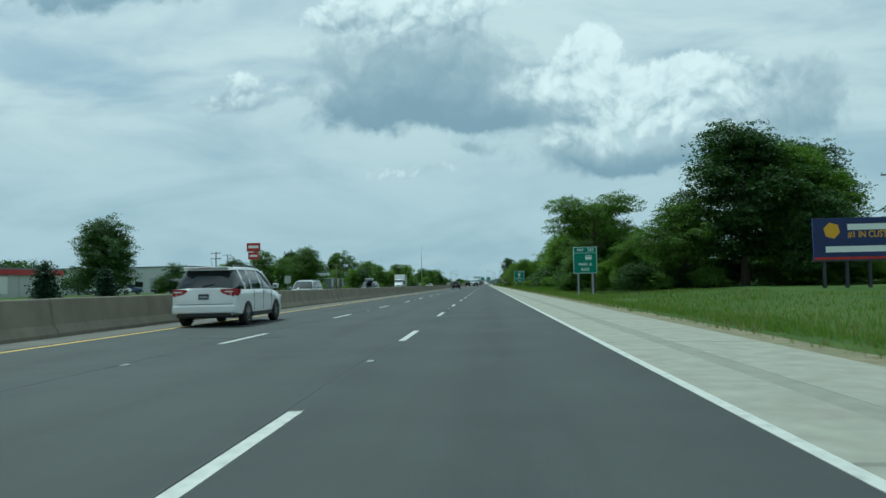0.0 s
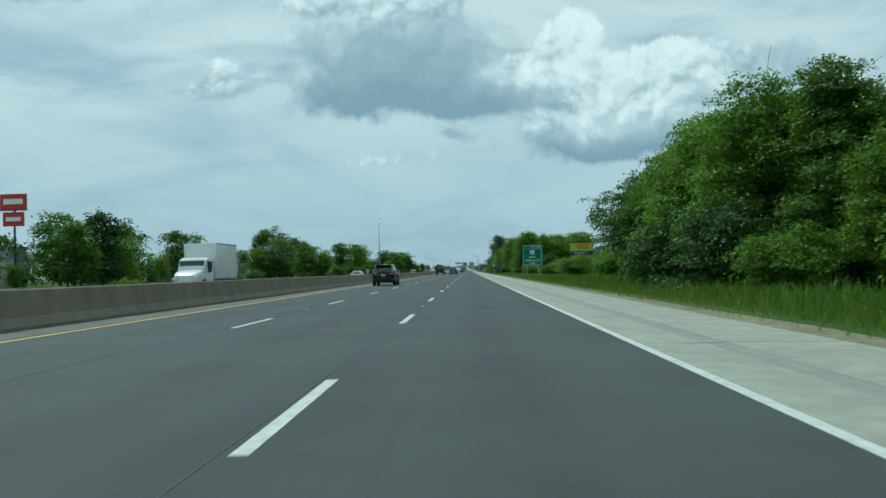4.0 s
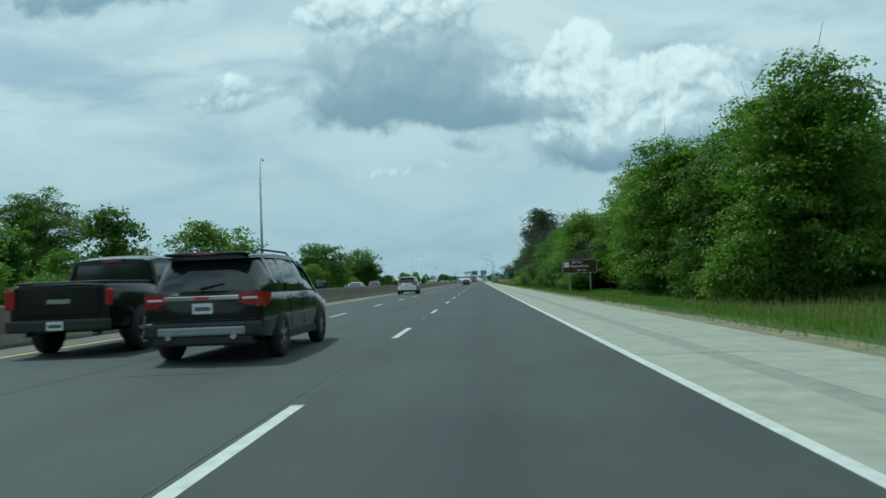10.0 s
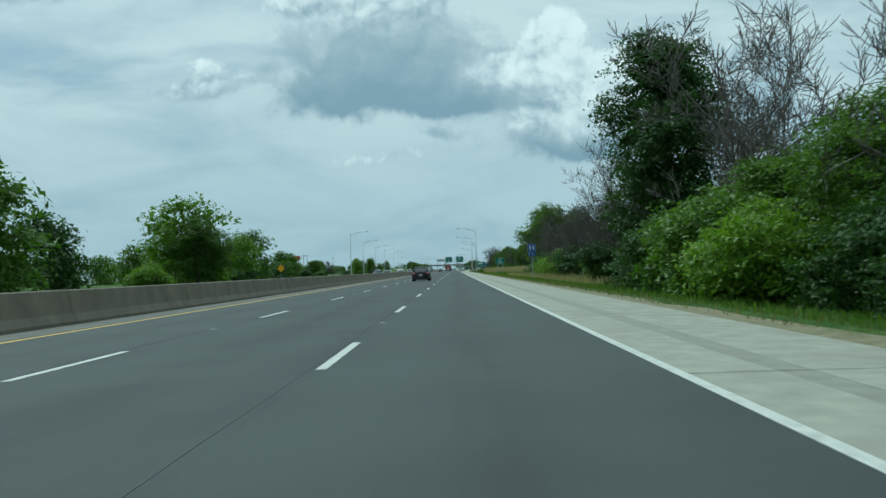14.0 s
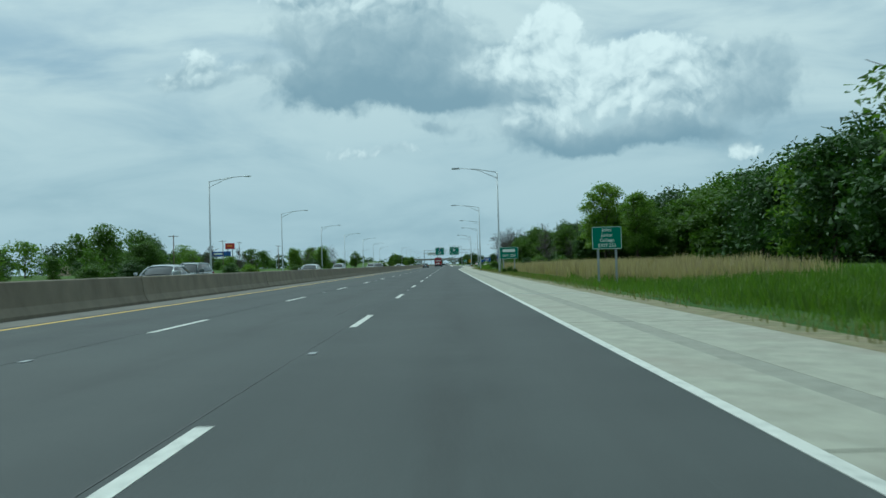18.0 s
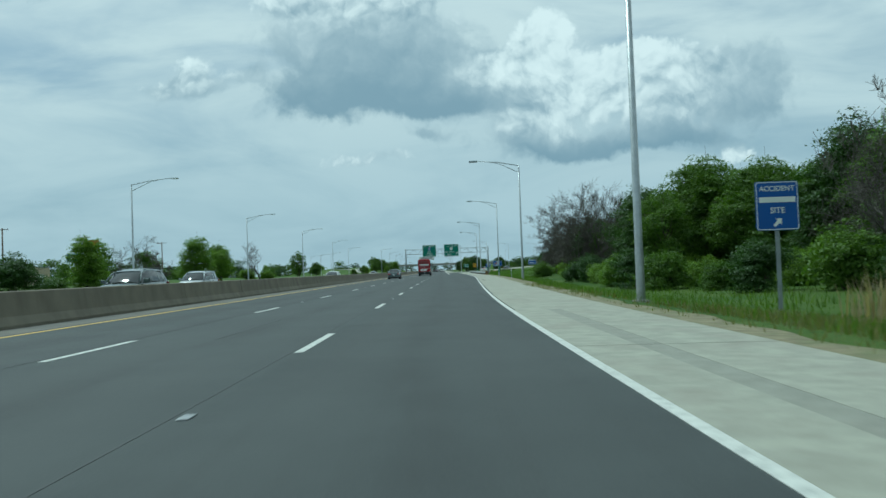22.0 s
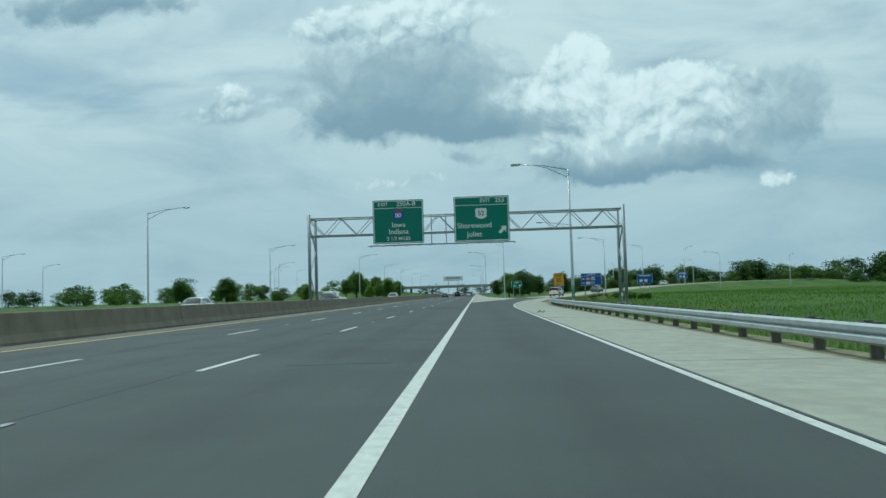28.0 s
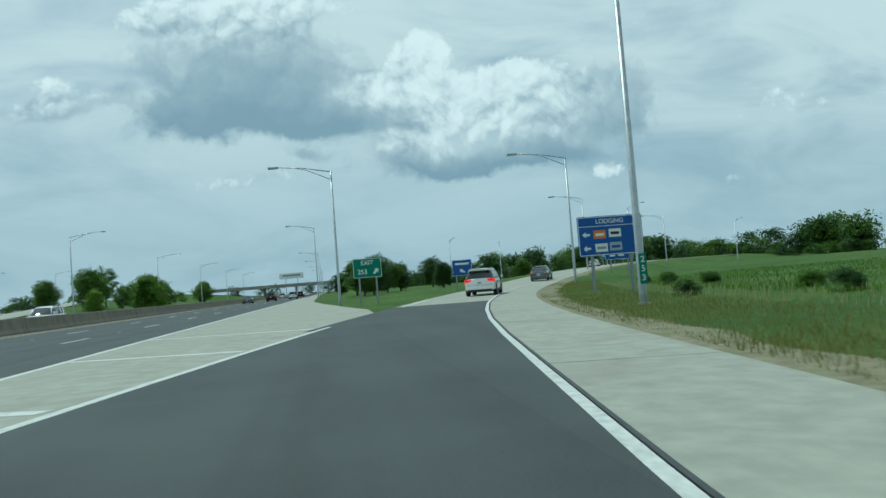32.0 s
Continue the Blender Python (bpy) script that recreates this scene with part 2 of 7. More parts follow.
def asphalt_mat():
    m = bpy.data.materials.new("asphalt")
    m.use_nodes = True
    t = m.node_tree
    b = t.nodes["Principled BSDF"]
    g = Nodes(t)
    co = t.nodes.new("ShaderNodeTexCoord").outputs["Object"]
    sep = t.nodes.new("ShaderNodeSeparateXYZ")
    t.links.new(co, sep.inputs[0])
    x, y, z = sep.outputs
    grain = g.noise(co, 45.0, 3.0, 0.7)
    blotch = g.noise(co, 0.35, 5.0, 0.6)
    # worn wheel tracks along the lanes
    wob = g.m("MULTIPLY", g.m("SUBTRACT", g.noise(g.vec(0.0, g.m("MULTIPLY", y, 0.02)), 1.0), 0.5), 0.6)
    lane = g.m("MULTIPLY", g.m("ADD", g.m("ADD", x, 0.91), wob), 2 * math.pi / 1.83)
    track = g.m("MULTIPLY_ADD", g.m("COSINE", lane), 0.5, 0.5)
    streak = g.noise(g.vec(g.m("MULTIPLY", x, 3.0), g.m("MULTIPLY", y, 0.05)), 1.0, 4.0, 0.6)
    col = g.mix(g.step(blotch, 0.3, 0.7), (0.027, 0.032, 0.033), (0.046, 0.053, 0.053))
    col = g.mix(g.m("MULTIPLY", track, 0.35), col, (0.053, 0.059, 0.058))
    col = g.mix(g.m("MULTIPLY", g.step(streak, 0.45, 0.75), 0.35), col, (0.030, 0.032, 0.032))
    # paving laid at different times: faint lengths of another tone, and oil drip in the middle of a lane
    lay = g.noise(g.vec(g.m("FLOOR", g.m("MULTIPLY", g.m("ADD", x, 9.12), 1 / 3.66)), g.m("MULTIPLY", y, 0.012), 2.0), 1.0, 1.0)
    col = g.mix(g.m("MULTIPLY", g.step(lay, 0.42, 0.58), 0.30), col, (0.055, 0.062, 0.061))
    oil = g.m("MULTIPLY_ADD", g.m("COSINE", g.m("MULTIPLY", g.m("ADD", x, 9.12 - 1.83), 2 * math.pi / 3.66)), 0.5, 0.5)
    oil = g.m("MULTIPLY", g.m("POWER", oil, 10.0), g.step(g.noise(g.vec(g.m("MULTIPLY", x, 2.0), g.m("MULTIPLY", y, 0.25), 7.0), 1.0, 4.0), 0.35, 0.7))
    col = g.mix(g.m("MULTIPLY", oil, 0.5), col, (0.022, 0.023, 0.023))
    col = g.mix(g.m("MULTIPLY", g.step(grain, 0.45, 0.75), 0.35), col, (0.098, 0.105, 0.101))
    t.links.new(col, b.inputs["Base Color"])
    b.inputs["Roughness"].default_value = 0.78
    b.inputs["Specular IOR Level"].default_value = 0.35
    bn = t.nodes.new("ShaderNodeBump")
    bn.inputs["Strength"].default_value, bn.inputs["Distance"].default_value = 0.35, 0.01
    t.links.new(grain, bn.inputs["Height"])
    t.links.new(bn.outputs[0], b.inputs["Normal"])
    return m


ASPHALT = asphalt_mat()
MEADOW = ground_mat()
CONCRETE = mat("pale_concrete", (0.278, 0.278, 0.226), 0.85, vary=0.16, scale=2.5, bump=0.25, bscale=40, dirt=(0.22, 0.20, 0.165), dirt_scale=0.5, dirt_amount=0.6)
CONCRETE_JOIN = mat("grey_concrete_edge", (0.220, 0.222, 0.185), 0.85, vary=0.14, scale=3, bump=0.3, bscale=40, dirt=(0.20, 0.19, 0.16), dirt_scale=0.6)
SEAM = mat("sealed_crack", (0.034, 0.038, 0.039), 0.7, vary=0.3, scale=4)
BARRIER = mat("weathered_barrier_concrete", (0.205, 0.186, 0.138), 0.9, vary=0.14, scale=1.6, bump=0.3, bscale=30, dirt=(0.12, 0.10, 0.075), dirt_scale=0.9, dirt_amount=0.65, stretch=(1, 1, 0.45), per_object=0.18)
DIRT = mat("bare_dirt_edge", (0.175, 0.155, 0.09), 0.95, vary=0.3, scale=3.5, bump=0.7, bscale=14, dirt=(0.09, 0.12, 0.04), dirt_scale=0.8, dirt_amount=0.8)
WHITE_PAINT = mat("white_road_paint", (0.50, 0.505, 0.465), 0.6, vary=0.12, scale=9, dirt=(0.22, 0.23, 0.22), dirt_scale=7, dirt_amount=0.6)
YELLOW_PAINT = mat("yellow_road_paint", (0.60, 0.39, 0.05), 0.6, vary=0.12, scale=9, dirt=(0.22, 0.19, 0.12), dirt_scale=4, dirt_amount=0.3)
MEDIAN_STRIP = mat("grimy_grey_strip", (0.105, 0.102, 0.090), 0.85, vary=0.25, scale=1.5, bump=0.3, bscale=30, dirt=(0.16, 0.145, 0.11), dirt_scale=0.4, dirt_amount=0.6)
GALV = mat("galvanised_steel", (0.42, 0.45, 0.46), 0.45, 0.75, vary=0.12, scale=5, dirt=(0.25, 0.26, 0.26), dirt_scale=2, dirt_amount=0.35)
DULL_STEEL = mat("dull_grey_steel", (0.33, 0.36, 0.38), 0.55, 0.55, vary=0.12, scale=4)
DARK_STEEL = mat("dark_steel", (0.06, 0.065, 0.07), 0.5, 0.5)
WOOD_POST = mat("grey_timber_post", (0.105, 0.098, 0.085), 0.9, vary=0.25, scale=8, stretch=(4, 4, 0.5))
POLE_WOOD = mat("utility_pole_wood", (0.16, 0.12, 0.09), 0.9, vary=0.25, scale=6, stretch=(5, 5, 0.4))
SIGN_GREEN = mat("sign_green", (0.006, 0.180, 0.118), 0.4, vary=0.05, scale=1.5)
SIGN_BLUE = mat("sign_blue", (0.010, 0.085, 0.36), 0.4, vary=0.05, scale=1.5)
SIGN_BROWN = mat("sign_brown", (0.060, 0.022, 0.012), 0.45, vary=0.06, scale=1.5)
SIGN_YELLOW = mat("sign_yellow", (0.70, 0.36, 0.012), 0.4, vary=0.05, scale=1.5)
SIGN_WHITE = mat("sign_white", (0.80, 0.81, 0.79), 0.4, vary=0.03)
SIGN_BLACK = mat("sign_black", (0.012, 0.012, 0.012), 0.5)
SIGN_RED = mat("sign_red", (0.42, 0.02, 0.02), 0.45)
SIGN_BACK = mat("aluminium_sign_back", (0.45, 0.46, 0.46), 0.5, 0.6)
BOARD_BLUE = mat("billboard_navy", (0.012, 0.022, 0.11), 0.5)
BOARD_LIME = mat("billboard_lime", (0.42, 0.52, 0.06), 0.5)
PANEL_TAN = mat("faded_amber_panel", (0.36, 0.22, 0.07), 0.5, vary=0.12, scale=5)
BOARD_ORANGE = mat("billboard_orange", (0.70, 0.20, 0.02), 0.5)
LEAF_MID = leaf_mat("leaf_green", (0.034, 0.078, 0.011), (0.146, 0.236, 0.029), 0.33)
LEAF_BRIGHT = leaf_mat("leaf_fresh_green", (0.056, 0.122, 0.014), (0.235, 0.340, 0.038), 0.37)
LEAF_DARK = leaf_mat("leaf_dark_green", (0.021, 0.054, 0.012), (0.076, 0.140, 0.026), 0.26)
LEAF_CONIFER = leaf_mat("needle_green", (0.010, 0.032, 0.018), (0.028, 0.070, 0.032), 0.15)
GRASS_BLADE = leaf_mat("grass_blade", (0.058, 0.120, 0.015), (0.190, 0.260, 0.042), 0.40)
GRASS_DRY = leaf_mat("dry_reed", (0.25, 0.195, 0.125), (0.50, 0.41, 0.275), 0.3)
GRASS_STRAW = leaf_mat("straw_grass", (0.13, 0.13, 0.045), (0.27, 0.25, 0.10), 0.3)
BARK = mat("tree_bark", (0.075, 0.060, 0.047), 0.95, vary=0.3, scale=5, bump=0.6, bscale=20, stretch=(3, 3, 0.6))
BARK_GREY = mat("dead_grey_bark", (0.095, 0.086, 0.072), 0.95, vary=0.25, scale=5)
TYRE = mat("tyre_rubber", (0.018, 0.018, 0.019), 0.85)
RIM = mat("alloy_rim", (0.38, 0.39, 0.40), 0.3, 0.9)
GLASS_DARK = mat("tinted_car_glass", (0.012, 0.017, 0.018), 0.05, 0.0, vary=0.05, spec=0.9)
CHROME = mat("chrome", (0.75, 0.76, 0.77), 0.12, 1.0, vary=0.03)
TAIL_RED = mat("tail_light_red", (0.30, 0.008, 0.012), 0.15, spec=0.8)
BRAKE_GLOW = glow_mat("lit_brake_light", (0.9, 0.03, 0.03), 0.7)
LAMP_CLEAR = mat("clear_lamp_lens", (0.7, 0.72, 0.74), 0.1, spec=0.8)
PLASTIC = mat("black_plastic", (0.020, 0.021, 0.022), 0.6)
PAINT_BLACK = mat("black_car_paint", (0.005, 0.006, 0.007), 0.22, vary=0.05, spec=0.3, coat=0.35)
PAINT_WHITE = mat("white_car_paint", (0.78, 0.79, 0.78), 0.25, vary=0.03, coat=0.8)
PAINT_GREY = mat("grey_green_car_paint", (0.115, 0.145, 0.145), 0.25, 0.35, vary=0.05, coat=0.8)
PAINT_SILVER = mat("silver_car_paint", (0.42, 0.45, 0.46), 0.28, 0.5, vary=0.05, coat=0.8)
PAINT_BLUE = mat("dark_blue_paint", (0.02, 0.05, 0.14), 0.25, 0.2, coat=0.8)
PAINT_RED = mat("coach_red_paint", (0.33, 0.010, 0.014), 0.25, vary=0.08, scale=2, coat=0.7)
PAINT_REDDARK = mat("dark_red_paint", (0.19, 0.008, 0.012), 0.3, coat=0.5)
SATIN_GREY = mat("satin_silver_trim", (0.30, 0.31, 0.32), 0.4, 0.5)
PLATE = mat("plate_white", (0.68, 0.72, 0.70), 0.5, vary=0.05)
WALL_PALE = mat("pale_metal_cladding", (0.52, 0.54, 0.53), 0.6, vary=0.08, scale=0.5, stretch=(6, 6, 0.2))
WALL_TAN = mat("tan_wall", (0.42, 0.34, 0.24), 0.8, vary=0.08)
ROOF_GREY = mat("grey_roof", (0.20, 0.21, 0.22), 0.8, vary=0.12)
BRIDGE_CONC = mat("bridge_concrete", (0.30, 0.29, 0.26), 0.85, vary=0.12, scale=0.4, dirt=(0.16, 0.15, 0.13), dirt_scale=0.2)


# ---- mesh helpers ----
def box(bm, x0, y0, z0, x1, y1, z1, bevel=0.0, m=None):
    r = bmesh.ops.create_cube(bm, size=1.0)
    vs = r["verts"]
    for v in vs:
        v.co = Vector((x0 + (v.co.x + 0.5) * (x1 - x0), y0 + (v.co.y + 0.5) * (y1 - y0), z0 + (v.co.z + 0.5) * (z1 - z0)))
    if bevel:
        es = list({e for v in vs for e in v.link_edges})
        r = bmesh.ops.bevel(bm, geom=es, offset=bevel, segments=2, affect="EDGES", profile=0.5)
        vs = list({v for f in r["faces"] for v in f.verts} | {v for v in vs if v.is_valid})
    if m is not None:
        bmesh.ops.transform(bm, matrix=m, verts=vs)
    return vs


def tube(bm, pts, radii, seg=8, cap=True):
    """A round tube through points, with a radius at each."""
    pts = [Vector(p) for p in pts]
    if isinstance(radii, (int, float)):
        radii = [radii] * len(pts)
    rings = []
    for i, p in enumerate(pts):
        d = (pts[min(i + 1, len(pts) - 1)] - pts[max(i - 1, 0)]).normalized()
        a = d.orthogonal().normalized() if not rings else None
        if a is None:
            a = last - d * last.dot(d)
            a = a.normalized() if a.length > 1e-6 else d.orthogonal().normalized()
        last = a
        b = d.cross(a)
        rings.append([bm.verts.new(p + (a * math.cos(k * 2 * math.pi / seg) + b * math.sin(k * 2 * math.pi / seg)) * radii[i]) for k in range(seg)])
    for r0, r1 in zip(rings, rings[1:]):
        for k in range(seg):
            bm.faces.new((r0[k], r0[(k + 1) % seg], r1[(k + 1) % seg], r1[k]))
    if cap:
        bm.faces.new(rings[0][::-1])
        bm.faces.new(rings[-1])
    return rings


def sweep(bm, profile, path, close=False):
    """A profile of (across, up) carried along a path of (x, y, z) on the ground."""
    rings = []
    for i, p in enumerate(path):
        a, b = Vector(path[max(i - 1, 0)]), Vector(path[min(i + 1, len(path) - 1)])
        d = (b - a)
        d.z = 0
        d.normalize()
        side = Vector((d.y, -d.x, 0))
        rings.append([bm.verts.new(Vector(p) + side * s + Vector((0, 0, h))) for s, h in profile])
    n = len(profile)
    for r0, r1 in zip(rings, rings[1:]):
        for k in range(n if close else n - 1):
            bm.faces.new((r0[k], r0[(k + 1) % n], r1[(k + 1) % n], r1[k]))
    if close:
        bm.faces.new(rings[0])
        bm.faces.new(rings[-1][::-1])
    return rings


def finish(bm, name, material, smooth=False):
    bmesh.ops.recalc_face_normals(bm, faces=bm.faces)
    me = bpy.data.meshes.new(name)
    bm.to_mesh(me)
    bm.free()
    me.materials.append(material)
    if smooth:
        me.polygons.foreach_set("use_smooth", [True] * len(me.polygons))
        me.update()
    return me


def part(name, bm, material, parent=None, label="", smooth=False, at=None):
    ob = new(name, finish(bm, name, material, smooth) if isinstance(bm, bmesh.types.BMesh) else bm)
    if parent is not None:
        ob.parent = parent
    if at is not None:
        ob.matrix_basis = at
    return tagged(ob, label) if label else ob


def thing(name, label, category, at=None, group="", kind=""):
    ob = new(name)
    ob.empty_display_size = 0.2
    if at is not None:
        ob.matrix_basis = at
    return tagged(ob, label, category, group, kind)


def boxpart(name, dims, material, parent, label="", bevel=0.0):
    bm = bmesh.new()
    box(bm, *dims, bevel=bevel)
    return part(name, bm, material, parent, label)


def lettering(text, size, x, z, y, parent, material=None, align="CENTER", name="lettering", squeeze=1.0):
    """Raised letters that face the oncoming camera (-y)."""
    cu = bpy.data.curves.new("t", "FONT")
    cu.body, cu.size, cu.align_x, cu.align_y, cu.extrude = text, size, align, "CENTER", 0.004
    cu.offset = size * 0.009
    tmp = bpy.data.objects.new("t", cu)
    me = bpy.data.meshes.new_from_object(tmp)
    bpy.data.objects.remove(tmp)
    me.materials.clear()
    me.materials.append(material or SIGN_WHITE)
    ob = new(name, me)
    ob.parent = parent
    ob.matrix_basis = pose(x, y, z, 90, 0, 0) @ Matrix.Diagonal((squeeze, 1, 1, 1))
    return ob


def from_arrays(name, verts, faces, material, smooth=False):
    me = bpy.data.meshes.new(name)
    n, k = len(faces), len(faces[0])
    me.vertices.add(len(verts))
    me.vertices.foreach_set("co", np.asarray(verts, np.float32).ravel())
    me.loops.add(n * k)
    me.loops.foreach_set("vertex_index", np.asarray(faces, np.int32).ravel())
    me.polygons.add(n)
    me.polygons.foreach_set("loop_start", np.arange(0, n * k, k, dtype=np.int32))
    me.polygons.foreach_set("loop_total", np.full(n, k, np.int32))
    me.update(calc_edges=True)
    me.materials.append(material)
    return me


# ---- large structure ----
# right edge line of the travelled way: lane edge, then the exit lane, then the ramp, which climbs to the right
RAMP_EDGE = [(1.95, 680, 0), (2.02, 692, 0), (2.4, 708, 0), (3.45, 738, 0), (4.5, 768, 0), (4.95, 795, 0), (5.2, 840, 0), (5.3, 880, 0), (5.45, 900, 0), (6.1, 912, 0), (7.2, 925, 0),
             (8.6, 936, 0), (10.1, 946, 0), (12.0, 957.5, 0), (14.4, 969, 0.03), (17.6, 981, 0.08), (21.7, 993, 0.2), (27.3, 1007, 0.4), (34.8, 1024, 0.8), (43.3, 1042, 1.2),
             (53.3, 1062, 1.6), (65.3, 1085, 1.9), (80.3, 1110, 2.3), (110, 1150, 2.8), (160, 1205, 3.2)]


def smooth_path(pts, step=4.0):
    """A smooth curve through points."""
    out = []
    P = [Vector(p) for p in pts]
    for i in range(len(P) - 1):
        p0, p1, p2, p3 = P[max(i - 1, 0)], P[i], P[i + 1], P[min(i + 2, len(P) - 1)]
        n = max(1, int((p2 - p1).length / step))
        for k in range(n):
            t = k / n
            out.append(0.5 * ((2 * p1) + (p2 - p0) * t + (2 * p0 - 5 * p1 + 4 * p2 - p3) * t * t + (3 * p1 - p0 - 3 * p2 + p3) * t ** 3))
    out.append(P[-1])
    return out


EDGE = smooth_path(RAMP_EDGE)
EDGE_ALL = [Vector((1.95, y, 0)) for y in range(-160, 680, 20)] + EDGE
RAMP = [p for p in EDGE if p.y > 925]
RA = np.array([p[:] for p in RAMP])


def ground_height(x, y):
    z = -0.07
    if x > 6:
        z -= 0.45 * min(1, (x - 6) / 4) - 0.55 * min(1, max(0, x - 14) / 18)
        z += 0.5 * min(1, max(0, x - 40) / 60)
    if x < -30:
        z -= 0.5 * min(1, (-30 - x) / 6) - 0.9 * min(1, max(0, -45 - x) / 30)
    if abs(x + 4) > 14:
        z += 0.16 * noise.noise(Vector((x * 0.11, y * 0.11, 0))) + 0.3 * noise.noise(Vector((x * 0.02, y * 0.02, 5)))
    # low grassy rise beyond the opposite carriageway before the ramps
    if 740 < y < 985 and x < -29:
        z += min(0.7, (-29 - x) * 0.06) * min(1.0, (y - 740) / 60, (985 - y) / 60) * min(1.0, max(0.0, (x + 150) / 60))
    if y > 930 and x > 1.5:
        d = np.hypot(RA[:, 0] - 2.0 - x, RA[:, 1] - y)
        k = int(d.argmin())
        if RA[k, 2] > 0.001:
            z = max(z, RA[k, 2] - 0.13 - max(0.0, d[k] - 8.0) * 0.28)
        elif d[k] < 8:
            z = -0.12
    # mounds of the far overpass
    if y > 1200:
        for mx, my, r, h in ((78, 1404, 60, 6.4), (-92, 1404, 60, 6.4)):
            e = math.hypot((x - mx) / r, (y - my) / 26)
            z = max(z, h * max(0.0, 1.25 - e) - 0.07 if e < 1.25 else z)
            z = min(z, h - 0.05)
    # bank of the opposite ramp
    if 950 < y < 1330 and x < -25:
        mid, top = np.interp(y, (940, 985, 1030, 1070, 1150, 1230), (-25.5, -27, -32.5, -42, -57, -80)), np.interp(y, (985, 1030, 1070, 1150, 1230), (0.1, 0.8, 1.5, 3.5, 4.4))
        z = max(z, float(top) - 0.14 - max(0, abs(x - float(mid)) - 5.0) * 0.25)
    return z


def build_ground():
    xs = [-3500, -1500, -700, -400, -250, -170, -130] + list(range(-110, -26, 4)) + [-26, -12, 1, 5.0] + list(np.arange(6, 40, 2.0)) + list(range(40, 130, 5)) + [140, 165, 200, 260, 350, 500, 800, 1500, 3500]
    ys = [-900, -500, -300] + list(range(-200, 1500, 8)) + [1540, 1600, 1700, 1900, 2200, 2700, 3500, 4600]
    verts = [(x, y, ground_height(x, y)) for y in ys for x in xs]
    n = len(xs)
    faces = [(j * n + i, j * n + i + 1, (j + 1) * n + i + 1, (j + 1) * n + i) for j in range(len(ys) - 1) for i in range(n - 1)]
    ob = new("ground", from_arrays("ground", verts, faces, MEADOW))
    tagged(ob, "uneven green roadside meadow with paler dry patches", "ground", kind="structure")


build_ground()


def strip(name, left, right, z, material, label, category, kind="structure"):
    """A slab between two edges given as lists of points."""
    bm = bmesh.new()
    th = 0.10
    rows = []
    for a, b in zip(left, right):
        rows.append([bm.verts.new((a[0], a[1], a[2] + z)), bm.verts.new((b[0], b[1], b[2] + z)), bm.verts.new((b[0], b[1], b[2] + z - th)), bm.verts.new((a[0], a[1], a[2] + z - th))])
    for r0, r1 in zip(rows, rows[1:]):
        for k in range(4):
            bm.faces.new((r0[k], r0[(k + 1) % 4], r1[(k + 1) % 4], r1[k]))
    bm.faces.new(rows[0])
    bm.faces.new(rows[-1][::-1])
    return tagged(part(name, bm, material), label, category, kind=kind)


def sideways(path, off):
    """The path moved sideways; to the right where off is positive."""
    out = []
    for i, p in enumerate(path):
        d = path[min(i + 1, len(path) - 1)] - path[max(i - 1, 0)]
        d.z = 0
        d.normalize()
        out.append(p + Vector((d.y, -d.x, 0)) * off)
    return out


def straight(x, y0=-160, y1=2600):
    return [Vector((x, y, 0)) for y in (y0, y1)]


road = strip("road", straight(-9.45), straight(1.95), 0.0, ASPHALT, "three dark asphalt motorway lanes with worn wheel tracks", "road")
LEFT_OF_RAMP = [Vector((1.93, p.y, 0)) if p.y < 930 else (q if q.x > 2.0 else Vector((2.0, q.y, 0))) for p, q in zip(EDGE, sideways(EDGE, -4.75))]
LEFT_OF_RAMP = [Vector((min(q.x, float(np.interp(q.y, (929, 937, 948, 961, 971), (1.98, 3.0, 5.0, 7.7, 10.3))) - 0.4), q.y, q.z)) if 929 < q.y < 972 else q for q in LEFT_OF_RAMP]
LEFT_OF_RAMP = [Vector((max(1.93, q.x), q.y, q.z)) for q in LEFT_OF_RAMP]
cut = [i for i, p in enumerate(EDGE) if p.y < 974][-1]
exit_lane = strip("exit_lane", LEFT_OF_RAMP[:cut + 1], [p + Vector((0.03, 0, 0)) for p in EDGE[:cut + 1]], 0.0045, ASPHALT, "dark asphalt exit lane that bends away to a ramp", "road")
strip("exit_ramp", LEFT_OF_RAMP[cut:], [p + Vector((0.03, 0, 0)) for p in EDGE[cut:]], 0.0, CONCRETE, "pale concrete exit ramp climbing to the cross road", "road")
opposite = strip("opposite_road", straight(-24.6), straight(-12.4), 0.0, ASPHALT, "asphalt carriageway behind the median wall", "road")
strip("median_shoulder", straight(-10.75), straight(-9.45), -0.002, MEDIAN_STRIP, "narrow grimy grey strip along the median wall", "shoulder")
strip("opposite_shoulder", straight(-28.0), straight(-24.6), -0.003, CONCRETE, "pale concrete shoulder of the opposite carriageway", "shoulder")
GORE_Y = (936, 938, 940, 942, 946, 952, 960, 968, 976, 985, 1005, 1030, 1120)
GORE_X = [float(np.interp(y, (929, 937, 948, 961, 971), (1.98, 3.0, 5.0, 7.7, 10.3))) for y in GORE_Y[:8]] + [9.6, 8.8, 7.2, 5.8, 5.2]
strip("ramp_gore", [Vector((1.9, y, 0)) for y in GORE_Y], [Vector((max(x, 2.1), y, 0)) for x, y in zip(GORE_X, GORE_Y)], 0.005, CONCRETE, "pale concrete gore between motorway and exit ramp", "shoulder")
strip("far_shoulder", straight(1.95, 1120, 2600), straight(5.0, 1120, 2600), -0.004, CONCRETE, "pale concrete shoulder", "shoulder")

